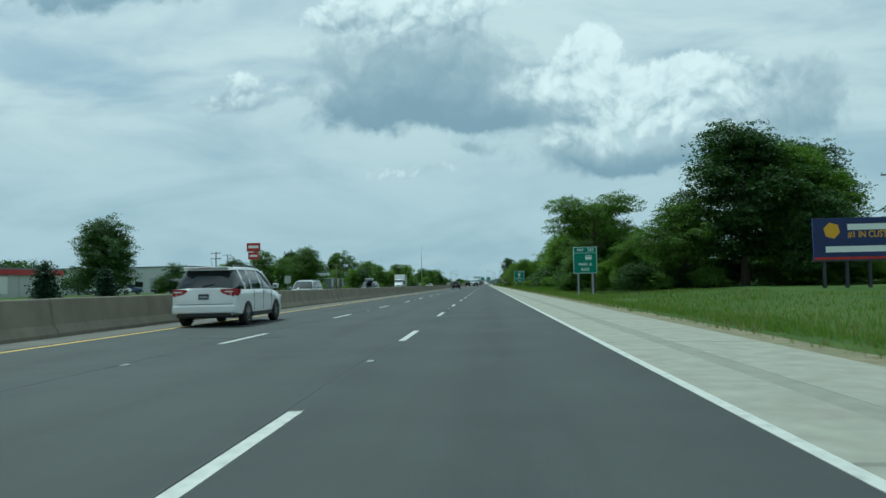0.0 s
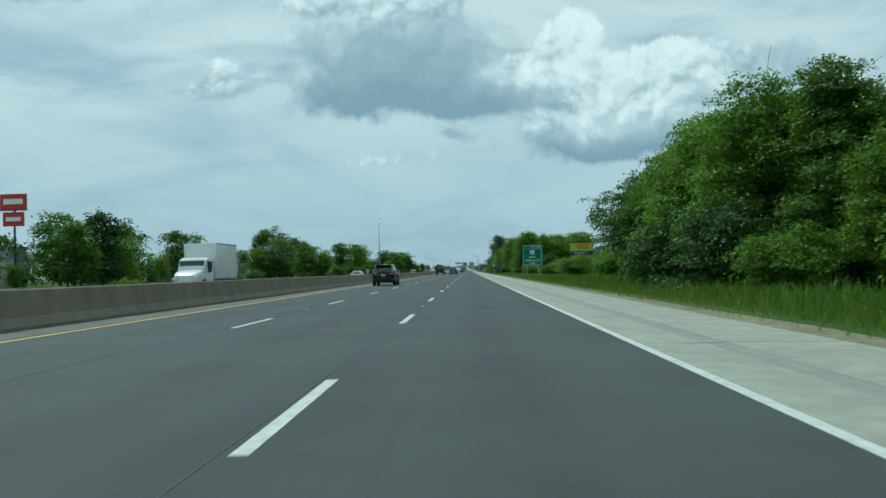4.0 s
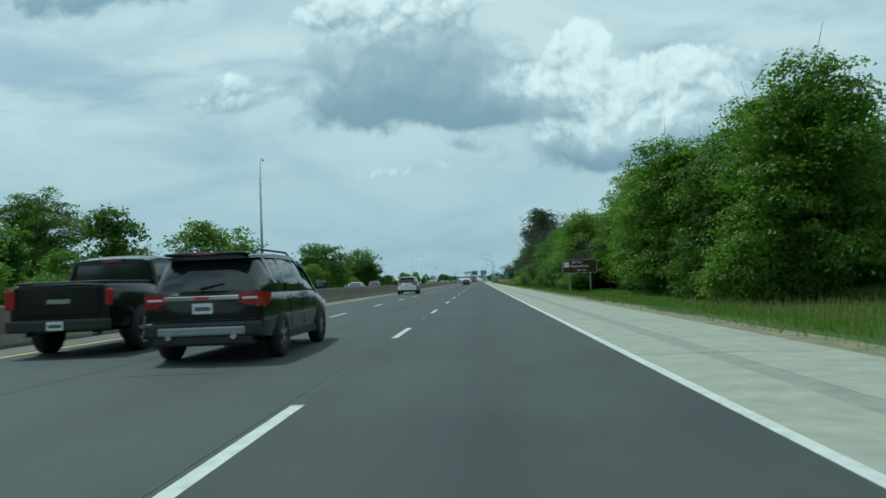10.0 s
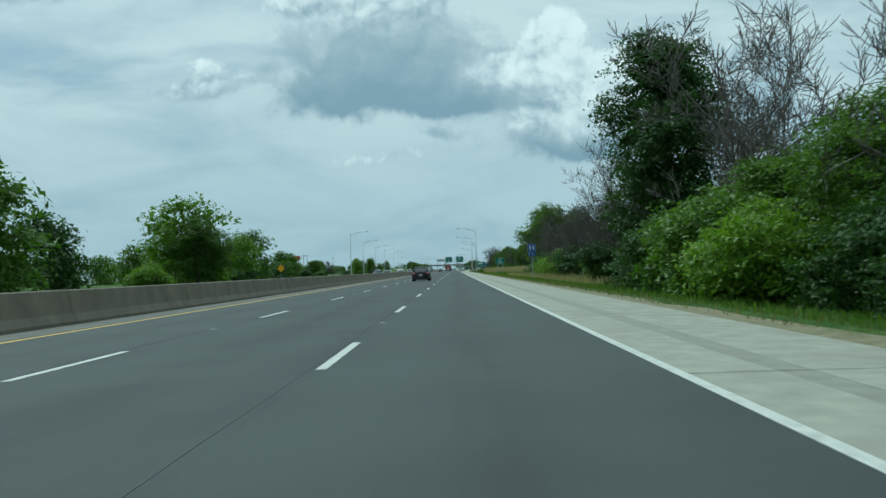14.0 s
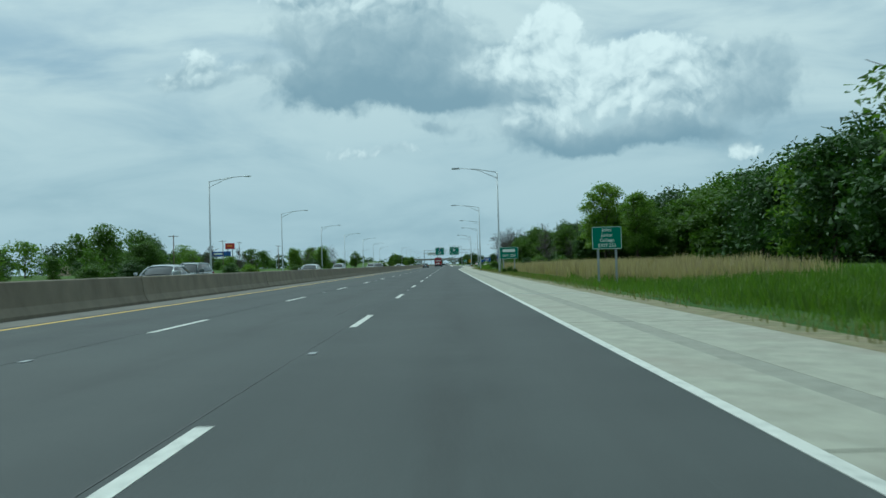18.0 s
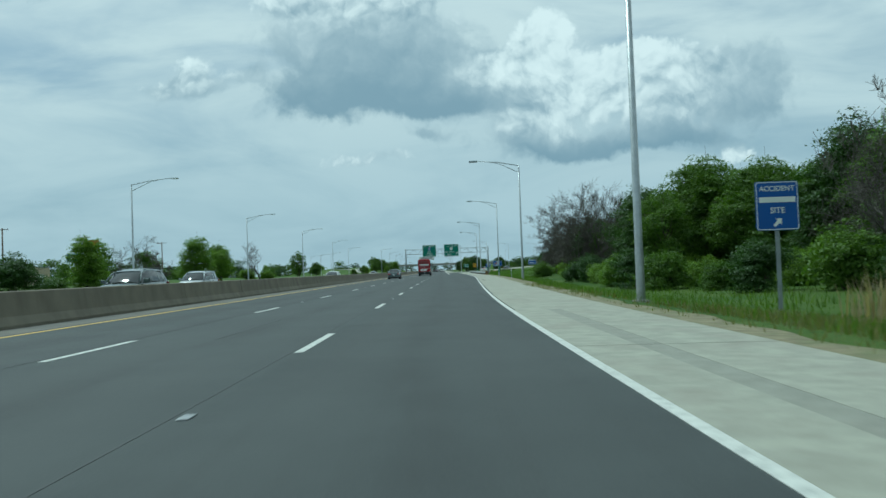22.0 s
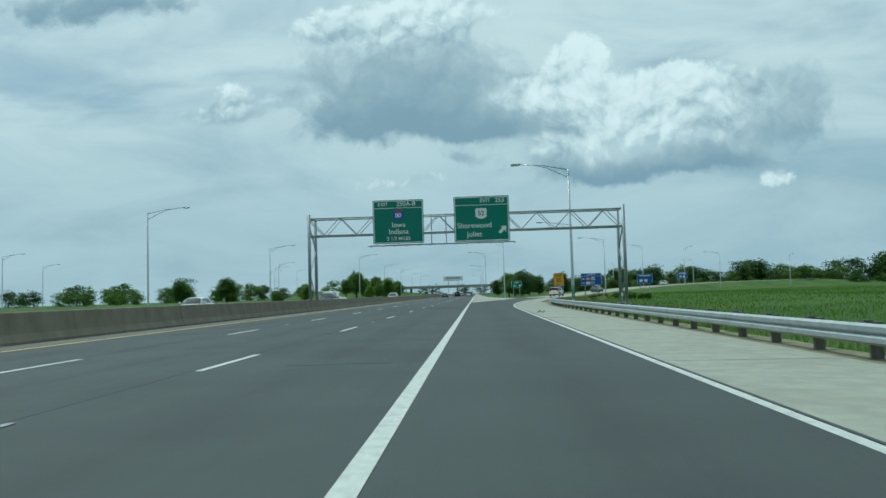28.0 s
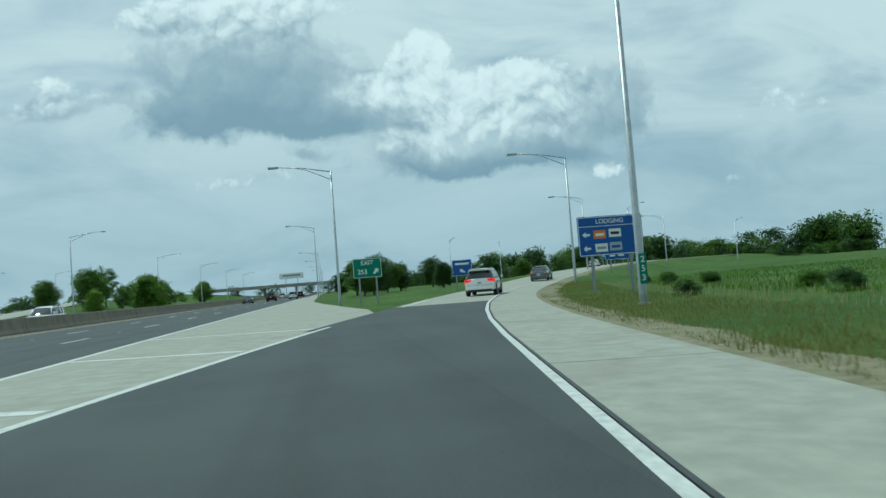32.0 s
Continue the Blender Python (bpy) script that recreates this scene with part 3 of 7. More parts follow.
# right shoulder: one slab after the other, and the broken earth edge beyond it
shoulder = thing("shoulder", "pale concrete shoulder with transverse joints", "shoulder", kind="structure")
SHOULDER = [(p, a, b, c) for p, a, b, c in zip(EDGE_ALL, sideways(EDGE_ALL, 0.0), sideways(EDGE_ALL, 0.55), sideways(EDGE_ALL, 2.75))]


def along(path, s0, s1):
    out = []
    acc = 0.0
    for a, b in zip(path, path[1:]):
        d = (b - a).length
        for s in ((s0 - acc) / d, (s1 - acc) / d):
            if 0 <= s < 1:
                out.append((acc + s * d, a.lerp(b, s)))
        if s0 < acc < s1:
            out.append((acc, a))
        acc += d
    return [p for s, p in sorted(out, key=lambda q: q[0])]


L_ALL = sum((b - a).length for a, b in zip(EDGE_ALL, EDGE_ALL[1:]))
s = 0.0
while s < L_ALL - 3:
    run = along(EDGE_ALL, s, min(s + 9.11, L_ALL))
    if len(run) > 1:
        banded = run[0].y < 690
        if banded:
            bm = bmesh.new()
            sweep(bm, [(0.03, 0.0), (0.92, -0.004), (0.92, -0.1), (0.03, -0.1)], run, True)
            part("edge_slab", bm, CONCRETE, shoulder)
            bm = bmesh.new()
            sweep(bm, [(0.925, -0.006), (1.26, -0.010), (1.26, -0.1), (0.925, -0.1)], run, True)
            part("patched_band", bm, CONCRETE_JOIN, shoulder)
        bm = bmesh.new()
        wide = 2.85 if run[0].y < 912 else 2.3
        sweep(bm, [(1.265 if banded else 0.11, -0.009 if banded else -0.002), (wide, -0.03), (wide, -0.13), (1.265 if banded else 0.11, -0.1)], run, True)
        part("slab", bm, CONCRETE, shoulder)
    s += 9.144
bm = bmesh.new()
ring = []
fine_edge = [p for a, b in zip(EDGE_ALL, EDGE_ALL[1:]) for p in [a.lerp(b, k / 8) for k in range(8)]]
for p, q, r, w in zip(fine_edge, sideways(fine_edge, 2.80), sideways(fine_edge, 3.6), sideways(fine_edge, 4.6)):
    j = noise.noise(Vector((0, p.y * 0.35, 2))) * 0.35
    if p.y > 912:
        q, r, w = q.lerp(p, 0.20), r.lerp(p, 0.13), w.lerp(p, 0.08)
    ring.append([bm.verts.new(q + Vector((0, 0, -0.05))), bm.verts.new(r + Vector((j, 0, -0.05 + 0.04 * j))), bm.verts.new(w + Vector((j * 1.5, 0, -0.22)))])
for a, b in zip(ring, ring[1:]):
    for k in range(2):
        bm.faces.new((a[k], a[k + 1], b[k + 1], b[k]))
tagged(part("dirt_edge", bm, DIRT), "bare brown earth strip between shoulder and grass", "ground", kind="structure")

# road markings
# the spacing of the dashes grows a little along the way: (number of the dash, where it ends)
DASH_AT = ((-12, -131), (0, 6.65), (4, 52.6), (11, 129.8), (18, 209.7), (22, 254.1), (27, 312.0), (30, 346.4), (35, 403.3), (38, 438.9), (51, 588.9), (56, 648.3), (59, 684.9), (64, 746.4), (66, 771.6), (69, 808.7), (75, 883.2), (115, 1371))
DASHES = [float(np.interp(k, [q[0] for q in DASH_AT], [q[1] for q in DASH_AT])) for k in range(-12, 115)]
bm = bmesh.new()
box(bm, -0.065, -3.2, 0, 0.065, 0, 0.005)
dash_mesh = finish(bm, "lane_dash", WHITE_PAINT)
for lx in (-1.80, -5.46):
    for y in DASHES:
        part("lane_dash", dash_mesh, WHITE_PAINT, road, at=pose(lx + random.uniform(-0.02, 0.02), y, 0.0))
for lx in (-16.3, -20.0):
    for k in range(0, 90):
        part("lane_dash", dash_mesh, WHITE_PAINT, opposite, at=pose(lx, k * 12.19, 0.0))


def line(name, path, half, material, parent, lift=0.004):
    bm = bmesh.new()
    sweep(bm, [(-half, lift), (half, lift), (half, lift - 0.02), (-half, lift - 0.02)], path, True)
    return part(name, bm, material, parent)


line("edge_line", sideways(EDGE_ALL, 0.0), 0.06, WHITE_PAINT, road, 0.006)
line("yellow_line", straight(-9.15), 0.075, YELLOW_PAINT, road)
line("yellow_line", straight(-12.9), 0.06, YELLOW_PAINT, opposite)
line("edge_line", straight(-24.4), 0.07, WHITE_PAINT, opposite)
line("solid_exit_line", straight(1.83, 838, 1130), 0.09, WHITE_PAINT, road, 0.007)
line("gore_line", smooth_path([(1.98, 929, 0), (3.0, 937, 0), (5.0, 948, 0), (7.7, 961, 0.0), (10.3, 971, 0.02), (13.6, 983, 0.08)]), 0.085, WHITE_PAINT, road, 0.009)
for k, (gy, w) in enumerate(((939, 1.2), (946, 2.5), (953, 3.9), (960, 5.2))):
    line("gore_bar", [Vector((2.0, gy + 1.2 * w * 0.3, 0)), Vector((1.9 + w, gy, 0))], 0.15, WHITE_PAINT, road, 0.011)
# raised studs between the dashes, sealed seams along the lanes, scuffed paint at the exit line
bm = bmesh.new()
box(bm, -0.05, 0, 0, 0.05, 0.20, 0.014, 0.005)
stud_mesh = finish(bm, "road_stud", SATIN_GREY)
for lx in (-1.80, -5.46):
    for y in DASHES[::2]:
        part("road_stud", stud_mesh, SATIN_GREY, road, at=pose(lx, y + 4.2, 0.0))
for lx, y0, y1 in ((-1.93, -60, 1250), (-5.60, -60, 1250)):
    pts = [Vector((lx + 0.05 * noise.noise(Vector((lx, k * 0.4, 1))), y0 + k * 3.0, 0)) for k in range(int((y1 - y0) / 3))]
    line("seam", pts, 0.008, SEAM, road, 0.003)
for k in range(46):
    cy, cx = 10 + k * 20 + random.uniform(-8, 8), random.uniform(-4.8, 1.6)
    n = random.randint(3, 8)
    if k % 3:
        pts = [Vector((cx + 0.10 * noise.noise(Vector((k, j * 0.9, 4))), cy + j * 0.8, 0)) for j in range(n)]
    else:
        pts = [Vector((cx - 0.5 * j * 0.9, cy + 0.25 * noise.noise(Vector((k, j * 0.9, 4))), 0)) for j in range(min(n, 6))]
    line("sealed_crack", pts, random.uniform(0.010, 0.022), SEAM, road, 0.0035)
line("seam", [p for p in sideways(EDGE_ALL, 0.10) if 700 < p.y < 985], 0.022, SEAM, road, 0.007)
for ly, x0, x1 in ((52, 2.2, 4.7), (147, 2.2, 4.7), (420, 2.2, 4.7), (575, 2.2, 4.7), (741, 4.3, 5.1), (875, 5.45, 8.0)):
    line("shoulder_mark", [Vector((x0, ly, 0)), Vector((x1, ly - 0.4, -0.03))], 0.05, WHITE_PAINT, road, 0.012)

# median wall of cast lengths
median = thing("median_wall", "weathered tan concrete median wall in cast lengths", "barrier", kind="structure")
bm = bmesh.new()
prof = [(0.34, -0.08), (0.34, 0.08), (0.20, 0.30), (0.11, 0.93), (0.08, 0.96), (-0.08, 0.96), (-0.11, 0.93), (-0.20, 0.30), (-0.34, 0.08), (-0.34, -0.08)]
sweep(bm, prof, [Vector((0, 0, 0)), Vector((0, 9.11, 0))], True)
wall_mesh = finish(bm, "wall_length", BARRIER)
for k in range(-12, 190):
    part("wall_length", wall_mesh, BARRIER, median, at=pose(-11.1 + random.uniform(-0.006, 0.006), k * 9.14, random.uniform(-0.006, 0.006)))

# far overpass across the motorway
overpass = thing("overpass", "grey concrete road bridge across the motorway", "bridge", kind="structure")
boxpart("deck", (-62, 1398, 5.6, 50, 1410, 6.7), BRIDGE_CONC, overpass, bevel=0.05)
boxpart("parapet", (-62, 1398, 6.7, 50, 1398.4, 7.5), BRIDGE_CONC, overpass)
boxpart("parapet", (-62, 1409.6, 6.7, 50, 1410, 7.5), BRIDGE_CONC, overpass)
for px_ in (-46, -30, -11.1, 8.5, 28):
    bm = bmesh.new()
    tube(bm, [(px_, 1401, -0.2), (px_, 1401, 5.6)], 0.55, 10)
    part("pier", bm, BRIDGE_CONC, overpass)
    bm = bmesh.new()
    tube(bm, [(px_, 1407, -0.2), (px_, 1407, 5.6)], 0.55, 10)
    part("pier", bm, BRIDGE_CONC, overpass)

# opposite ramp that climbs on the far side, and the cross road at the top of the exit ramp
RL = smooth_path([(-25.5, 940, 0), (-27, 985, 0.1), (-32.5, 1030, 0.8), (-42, 1070, 1.5), (-57, 1150, 3.5), (-80, 1230, 4.4)], 10)
strip("opposite_ramp", sideways(RL, -3), sideways(RL, 3), 0.02, CONCRETE, "pale concrete ramp that climbs beside the opposite carriageway", "road")


# ---- trees, shrubs and grass ----
def leaf_cloud(rng, lobes, n, size, flat=0.0):
    """Small leaf sprays on and in the lobes (x, y, z, rx, ry, rz) of a crown."""
    L = np.array(lobes, float)
    w = (L[:, 3] * L[:, 4] * L[:, 5]) ** (2 / 3)
    # leaves hang together in flat sprays, with gaps between them
    k = max(12, n // 42)
    lobe = rng.choice(len(L), k, p=w / w.sum())
    d = rng.normal(size=(k, 3))
    d /= np.linalg.norm(d, axis=1)[:, None]
    lump = 1 + 0.16 * np.sin(d[:, 0] * 7 + lobe) + 0.14 * np.sin(d[:, 1] * 9 + 2 * lobe) + 0.12 * np.sin(d[:, 2] * 8 + 3 * lobe)
    r = (1.04 - 0.5 * rng.random(k) ** 2.0) * lump
    centre = L[lobe, :3] + d * L[lobe, 3:] * r[:, None]
    spread = size * rng.uniform(1.6, 3.4, k)
    own = rng.integers(0, k, n)
    o = np.clip(rng.normal(size=(n, 3)), -1.7, 1.7) * (1, 1, 0.34) * spread[own][:, None]
    o[:, 2] -= 0.16 * (o[:, 0] ** 2 + o[:, 1] ** 2) / spread[own]
    c = centre[own] + o
    nrm = d[own] * 0.45 + rng.normal(size=(n, 3)) * 0.5 + (0, 0, 0.7 + flat)
    nrm /= np.linalg.norm(nrm, axis=1)[:, None]
    a = np.cross(nrm, rng.normal(size=(n, 3)))
    a /= np.linalg.norm(a, axis=1)[:, None]
    b = np.cross(nrm, a)
    s = size * (0.55 + 0.9 * rng.random(n))[:, None]
    droop = nrm * s * 0.25
    v = np.stack([c - a * s * 0.62 - b * s * 0.33, c + a * s * 0.75 - droop, c - a * s * 0.45 + b * s * 0.45], 1).reshape(-1, 3)
    f = np.arange(n * 3).reshape(n, 3)
    return v, f


def limb(bm, rng, p, d, length, r, depth, bend=0.25, kids=3, tips=None, seg=5, spread=0.6, kid_bm=None):
    pts, rad = [Vector(p)], [r]
    d = Vector(d).normalized()
    k = 4 if depth > 0 else 3
    for i in range(k):
        d = (d + Vector(rng.normal(size=3)) * bend + Vector((0, 0, 0.06))).normalized()
        pts.append(pts[-1] + d * length / k)
        rad.append(max(0.013, r * (1 - 0.72 * (i + 1) / k)))
    tube(bm, pts, rad, seg, cap=False)
    if tips is not None:
        tips.append(pts[-1])
    if depth > 0:
        for j in range(kids * 2 if depth == 1 else kids):
            i = 1 + int(rng.integers(0, k))
            side = Vector(rng.normal(size=3))
            nd = (d * 0.7 + side.normalized() * spread + Vector((0, 0, 0.15))).normalized()
            limb(kid_bm or bm, rng, pts[i], nd, length * rng.uniform(0.45, 0.7), rad[i] * 0.7, depth - 1, bend, kids, tips, max(3, seg - 1), spread)


def tree_meshes(seed, height, radius, material, n, size, trunk=0.3, low=0.25, form="round"):
    """Trunk and crown of one broad-leaved tree."""
    rng = np.random.default_rng(seed)
    bm = bmesh.new()
    pts = [Vector((0, 0, -0.3))]
    for k in range(1, 6):
        pts.append(Vector((rng.normal() * 0.12 * k * 0.5, rng.normal() * 0.12 * k * 0.5, height * 0.80 * k / 5)))
    tube(bm, pts, [trunk * 1.25, trunk, trunk * 0.85, trunk * 0.6, trunk * 0.35, trunk * 0.12], 8, cap=False)
    lobes = []
    nl = {"round": 15, "tall": 15, "flat": 13, "open": 18}[form]
    for k in range(nl):
        a = k * 2.399 + rng.uniform(-0.4, 0.4)
        if form == "flat":
            h = height * rng.uniform(0.60, 0.93)
            rr = radius * rng.uniform(0.25, 0.95)
            lr = radius * rng.uniform(0.26, 0.42)
            lobes.append((math.cos(a) * rr, math.sin(a) * rr, h, lr * 1.25, lr * 1.25, lr * 0.45))
        else:
            t = (k + 0.5) / nl
            h = height * (low + (0.96 - low) * t)
            env = math.sin(math.pi * min(0.97, 0.16 + 0.80 * t)) ** (0.7 if form != "tall" else 0.55)
            rr = radius * env * rng.uniform(0.30, 0.78)
            lr = radius * rng.uniform(0.26, 0.46) * (0.75 + 0.4 * env) * (0.62 if form == "open" else 1)
            lobes.append((math.cos(a) * rr, math.sin(a) * rr, min(h, height - lr * 0.7), lr, lr, lr * rng.uniform(0.65, 0.95)))
        lo = Vector(lobes[-1][:3])
        z0 = min(height * 0.72, max(height * 0.12, lo.z * 0.62))
        i = min(4, int(z0 / (height * 0.80) * 5))
        base = pts[i].lerp(pts[i + 1], z0 / (height * 0.80) * 5 - i)
        mid = base.lerp(lo, 0.5) + Vector((rng.normal() * 0.2, rng.normal() * 0.2, -0.25))
        r0 = trunk * 0.42 * (1 - 0.5 * z0 / height)
        tube(bm, [base, mid, lo], [r0, r0 * 0.65, 0.02], 5, cap=False)
        for q in range(3):
            tip = lo + Vector(rng.normal(size=3)) * lobes[-1][3] * 0.6
            tube(bm, [mid.lerp(lo, 0.5), tip], [r0 * 0.35, 0.012], 3, cap=False)
    if form in ("round", "tall"):
        lobes.append((0, 0, height * (low + 0.5 * (1 - low)), radius * 0.55, radius * 0.55, height * 0.26))
    tm = finish(bm, "trunk", BARK, True)
    v, f = leaf_cloud(rng, lobes, n, size, 0.5 if form == "flat" else 0.0)
    return tm, from_arrays("crown", v, f, material)


def shrub_mesh(seed, height, radius, material, n, size):
    rng = np.random.default_rng(seed)
    lobes = []
    for k in range(8):
        a = k * 2.399
        rr = radius * rng.uniform(0.1, 0.7)
        lr = radius * rng.uniform(0.35, 0.55)
        lobes.append((math.cos(a) * rr, math.sin(a) * rr, rng.uniform(0.25, 0.8) * height, lr, lr, height * rng.uniform(0.22, 0.36)))
    v, f = leaf_cloud(rng, lobes, n, size)
    v[:, 2] = np.maximum(v[:, 2], -0.1)
    bm = bmesh.new()
    for k in range(6):
        a = k * 1.05
        tube(bm, [(0.1 * math.cos(a), 0.1 * math.sin(a), -0.3), (radius * 0.45 * math.cos(a), radius * 0.45 * math.sin(a), height * 0.65)], [0.05, 0.012], 4, cap=False)
    return finish(bm, "stems", BARK), from_arrays("crown", v, f, material)


def bare_mesh(seed, height, trunk=0.2, depth=3, kids=4):
    rng = np.random.default_rng(seed)
    bm, kid_bm = bmesh.new(), bmesh.new()
    limb(bm, rng, (0, 0, -0.3), (rng.normal() * 0.1, rng.normal() * 0.1, 1), height * 0.56, trunk, depth, 0.11, kids, None, 6, 0.75, kid_bm)
    return finish(bm, "trunk", BARK_GREY, True), finish(kid_bm, "branches", BARK_GREY, True)


def conifer_mesh(seed, height, radius):
    rng = np.random.default_rng(seed)
    lobes = []
    for k in range(9):
        t = k / 9
        for j in range(5):
            a = j * 1.257 + k
            rr = radius * (1 - t) * 0.6
            lobes.append((math.cos(a) * rr, math.sin(a) * rr, height * (0.10 + 0.86 * t), radius * (1 - t) * 0.5 + 0.12, radius * (1 - t) * 0.5 + 0.12, height * 0.055))
    v, f = leaf_cloud(rng, lobes, 5000, 0.34)
    bm = bmesh.new()
    tube(bm, [(0, 0, -0.2), (0, 0, height * 0.97)], [0.16, 0.02], 6, cap=False)
    return finish(bm, "trunk", BARK), from_arrays("crown", v, f, LEAF_CONIFER)


KINDS = {}


def kind(key, trunk, crown, label, category="tree", trunk_name="trunk"):
    KINDS[key] = (trunk, crown, label, category, trunk_name)


kind("round_a", *tree_meshes(1, 12.0, 5.2, LEAF_MID, 52000, 0.17), "broad-leaved tree with a full rounded green crown")
kind("round_b", *tree_meshes(2, 12.5, 4.8, LEAF_BRIGHT, 52000, 0.17, low=0.12), "fresh green broad-leaved tree leafy down to the ground")
kind("round_c", *tree_meshes(3, 11.0, 4.6, LEAF_DARK, 50000, 0.17, low=0.18), "dark green broad-leaved tree with a dense crown")
kind("tall_a", *tree_meshes(4, 16.0, 4.6, LEAF_DARK, 52000, 0.18, low=0.22, form="tall"), "tall dark green tree with an uneven high crown")
kind("tall_b", *tree_meshes(5, 15.0, 4.4, LEAF_MID, 52000, 0.18, low=0.15, form="tall"), "tall green roadside tree")
kind("flat", *tree_meshes(6, 13.0, 5.6, LEAF_MID, 44000, 0.16, form="flat", trunk=0.32), "spreading tree with flat layered sprays of leaves and open limbs")
kind("open_a", *tree_meshes(7, 11.0, 3.4, LEAF_BRIGHT, 20000, 0.16, form="open", trunk=0.16), "slender young tree with thin airy foliage")
kind("open_b", *tree_meshes(8, 12.0, 4.2, LEAF_MID, 22000, 0.16, form="open", trunk=0.2), "half-leafed tree with visible branches")
kind("shrub_a", *shrub_mesh(11, 3.4, 2.4, LEAF_BRIGHT, 17000, 0.120), "leafy green roadside shrub", "shrub", "stem")
kind("shrub_b", *shrub_mesh(12, 2.6, 2.0, LEAF_MID, 15000, 0.115), "low rounded green bush", "shrub", "stem")
kind("shrub_c", *shrub_mesh(13, 4.5, 2.8, LEAF_DARK, 18000, 0.135), "dense dark green thicket bush", "shrub", "stem")
kind("bare_a", *bare_mesh(21, 12.0, 0.24, 4, 5), "bare grey tree with dead branches", "tree", "trunk")
kind("bare_b", *bare_mesh(22, 10.0, 0.20, 4, 5), "leafless tree with fine grey twigs", "tree", "trunk")
kind("bare_c", *bare_mesh(23, 8.0, 0.18, 4, 5), "bare spreading thicket tree", "tree", "trunk")
kind("conifer", *conifer_mesh(31, 8.0, 2.0), "dark green pointed spruce")


BACK = {}


def backdrop_tree(key, x, y, h, wide=1.0):
    """A tree of the woods behind, gathered into one mesh with its like."""
    m = {"tall_a": "dark", "round_c": "dark", "tall_b": "mid", "round_a": "mid", "open_b": "mid", "flat": "mid", "round_b": "bright"}.get(key, "dark")
    BACK.setdefault(m, []).append((x, y, h, wide))


def build_backdrop():
    for m, rows in BACK.items():
        V, F, n0, bm = [], [], 0, bmesh.new()
        for k, (x, y, h, wide) in enumerate(rows):
            rng = np.random.default_rng(1000 + k)
            r = h * 0.36 * wide
            lobes = []
            for j in range(11):
                a = j * 2.399 + rng.uniform(-0.4, 0.4)
                t = (j + 0.5) / 11
                rr = r * math.sin(math.pi * (0.16 + 0.8 * t)) ** 0.7 * rng.uniform(0.3, 0.8)
                lr = r * rng.uniform(0.30, 0.50)
                lobes.append((math.cos(a) * rr, math.sin(a) * rr, min(h - lr * 0.7, h * (0.16 + 0.8 * t)), lr, lr, lr * rng.uniform(0.65, 0.95)))
            far = abs(x) > 85 or y > 1000
            v, f = leaf_cloud(rng, lobes, 1500 if far else 4400, h * (0.058 if far else 0.036))
            z = ground_height(x, y) - 0.02
            V.append(v + (x, y, z))
            F.append(f + n0)
            n0 += len(v)
            tube(bm, [(x, y, z - 0.3), (x + rng.normal() * 0.2, y, z + h * 0.7)], [h * 0.022, h * 0.008], 5, cap=False)
        ob = new("woods", from_arrays("woods", np.concatenate(V), np.concatenate(F), {"dark": LEAF_DARK, "mid": LEAF_MID, "bright": LEAF_BRIGHT}[m]))
        tagged(ob, {"dark": "dark green woods behind the verge", "mid": "green woods set back from the road", "bright": "fresh green woods set back from the road"}[m], "trees", kind="stuff")
        part("trunks", bm, BARK, ob)


def plant(key, x, y, h=None, wide=1.0, label=""):
    trunk, crown, lab, cat, tn = KINDS[key]
    base = {"round_a": 12, "round_b": 12.5, "round_c": 11, "tall_a": 16, "tall_b": 15, "flat": 13, "open_a": 11, "open_b": 12, "shrub_a": 3.4, "shrub_b": 2.6, "shrub_c": 4.5,
            "bare_a": 12, "bare_b": 10, "bare_c": 8, "conifer": 8}[key]
    s = (h or base * random.uniform(0.85, 1.15)) / base
    name = {"conifer": "spruce"}.get(key, "bush" if cat == "shrub" else ("bare_tree" if key.startswith("bare") else "tree"))
    group = "roadside trees" if cat == "tree" else "roadside bushes"
    t = thing(name, label or lab, cat, pose(x, y, ground_height(x, y) - 0.02, 0, 0, random.uniform(0, 360)) @ Matrix.Diagonal((s * wide, s * wide, s, 1)), group)
    part(tn, trunk, None, t)
    part("crown", crown, None, t)
    return t


def thicket(y0, y1, front, step, keys, hmin, hmax, depth=3, gap=6.0, jitter=1.5):
    """A wood along the road: rows of trees behind one another, higher towards the back."""
    y = y0
    while y < y1:
        for row in range(depth):
            x = front + row * gap + random.uniform(-jitter, jitter)
            h = random.uniform(hmin, hmax) * (1 + 0.05 * row)
            (plant if row < 1 and x < 34 else backdrop_tree)(random.choice(keys), x, y + random.uniform(-step, step) * 0.5 + row * step * 0.37, h, random.uniform(0.95, 1.25))
        y += step


G3 = ["round_a", "round_b", "round_c", "tall_b"]
# first wood on the right
plant("tall_a", 35, 104, 22, 1.35, "very tall dark green tree above the roadside wood")
plant("tall_b", 42, 104, 19, 1.3)
plant("tall_a", 47, 112, 21, 1.3)
plant("round_a", 27, 104, 12, 1.1)
plant("round_c", 42, 98, 12, 1.1)
plant("flat", 14.2, 101, 13.0, 0.92)
plant("round_b", 20, 109, 7, 1.0)
plant("open_b", 13.5, 113, 6.5)
plant("round_a", 17.8, 122, 12.5, 0.85)
thicket(114, 140, 18.5, 6, ["round_b", "open_b", "round_a"], 4.2, 6.0, 3, 6)
thicket(141, 160, 18.5, 6, ["round_b", "open_b", "round_c"], 5.5, 8.0, 3, 6)
thicket(162, 182, 18.5, 6, ["round_a", "tall_b", "round_b"], 10.5, 12.0, 3, 6.5)
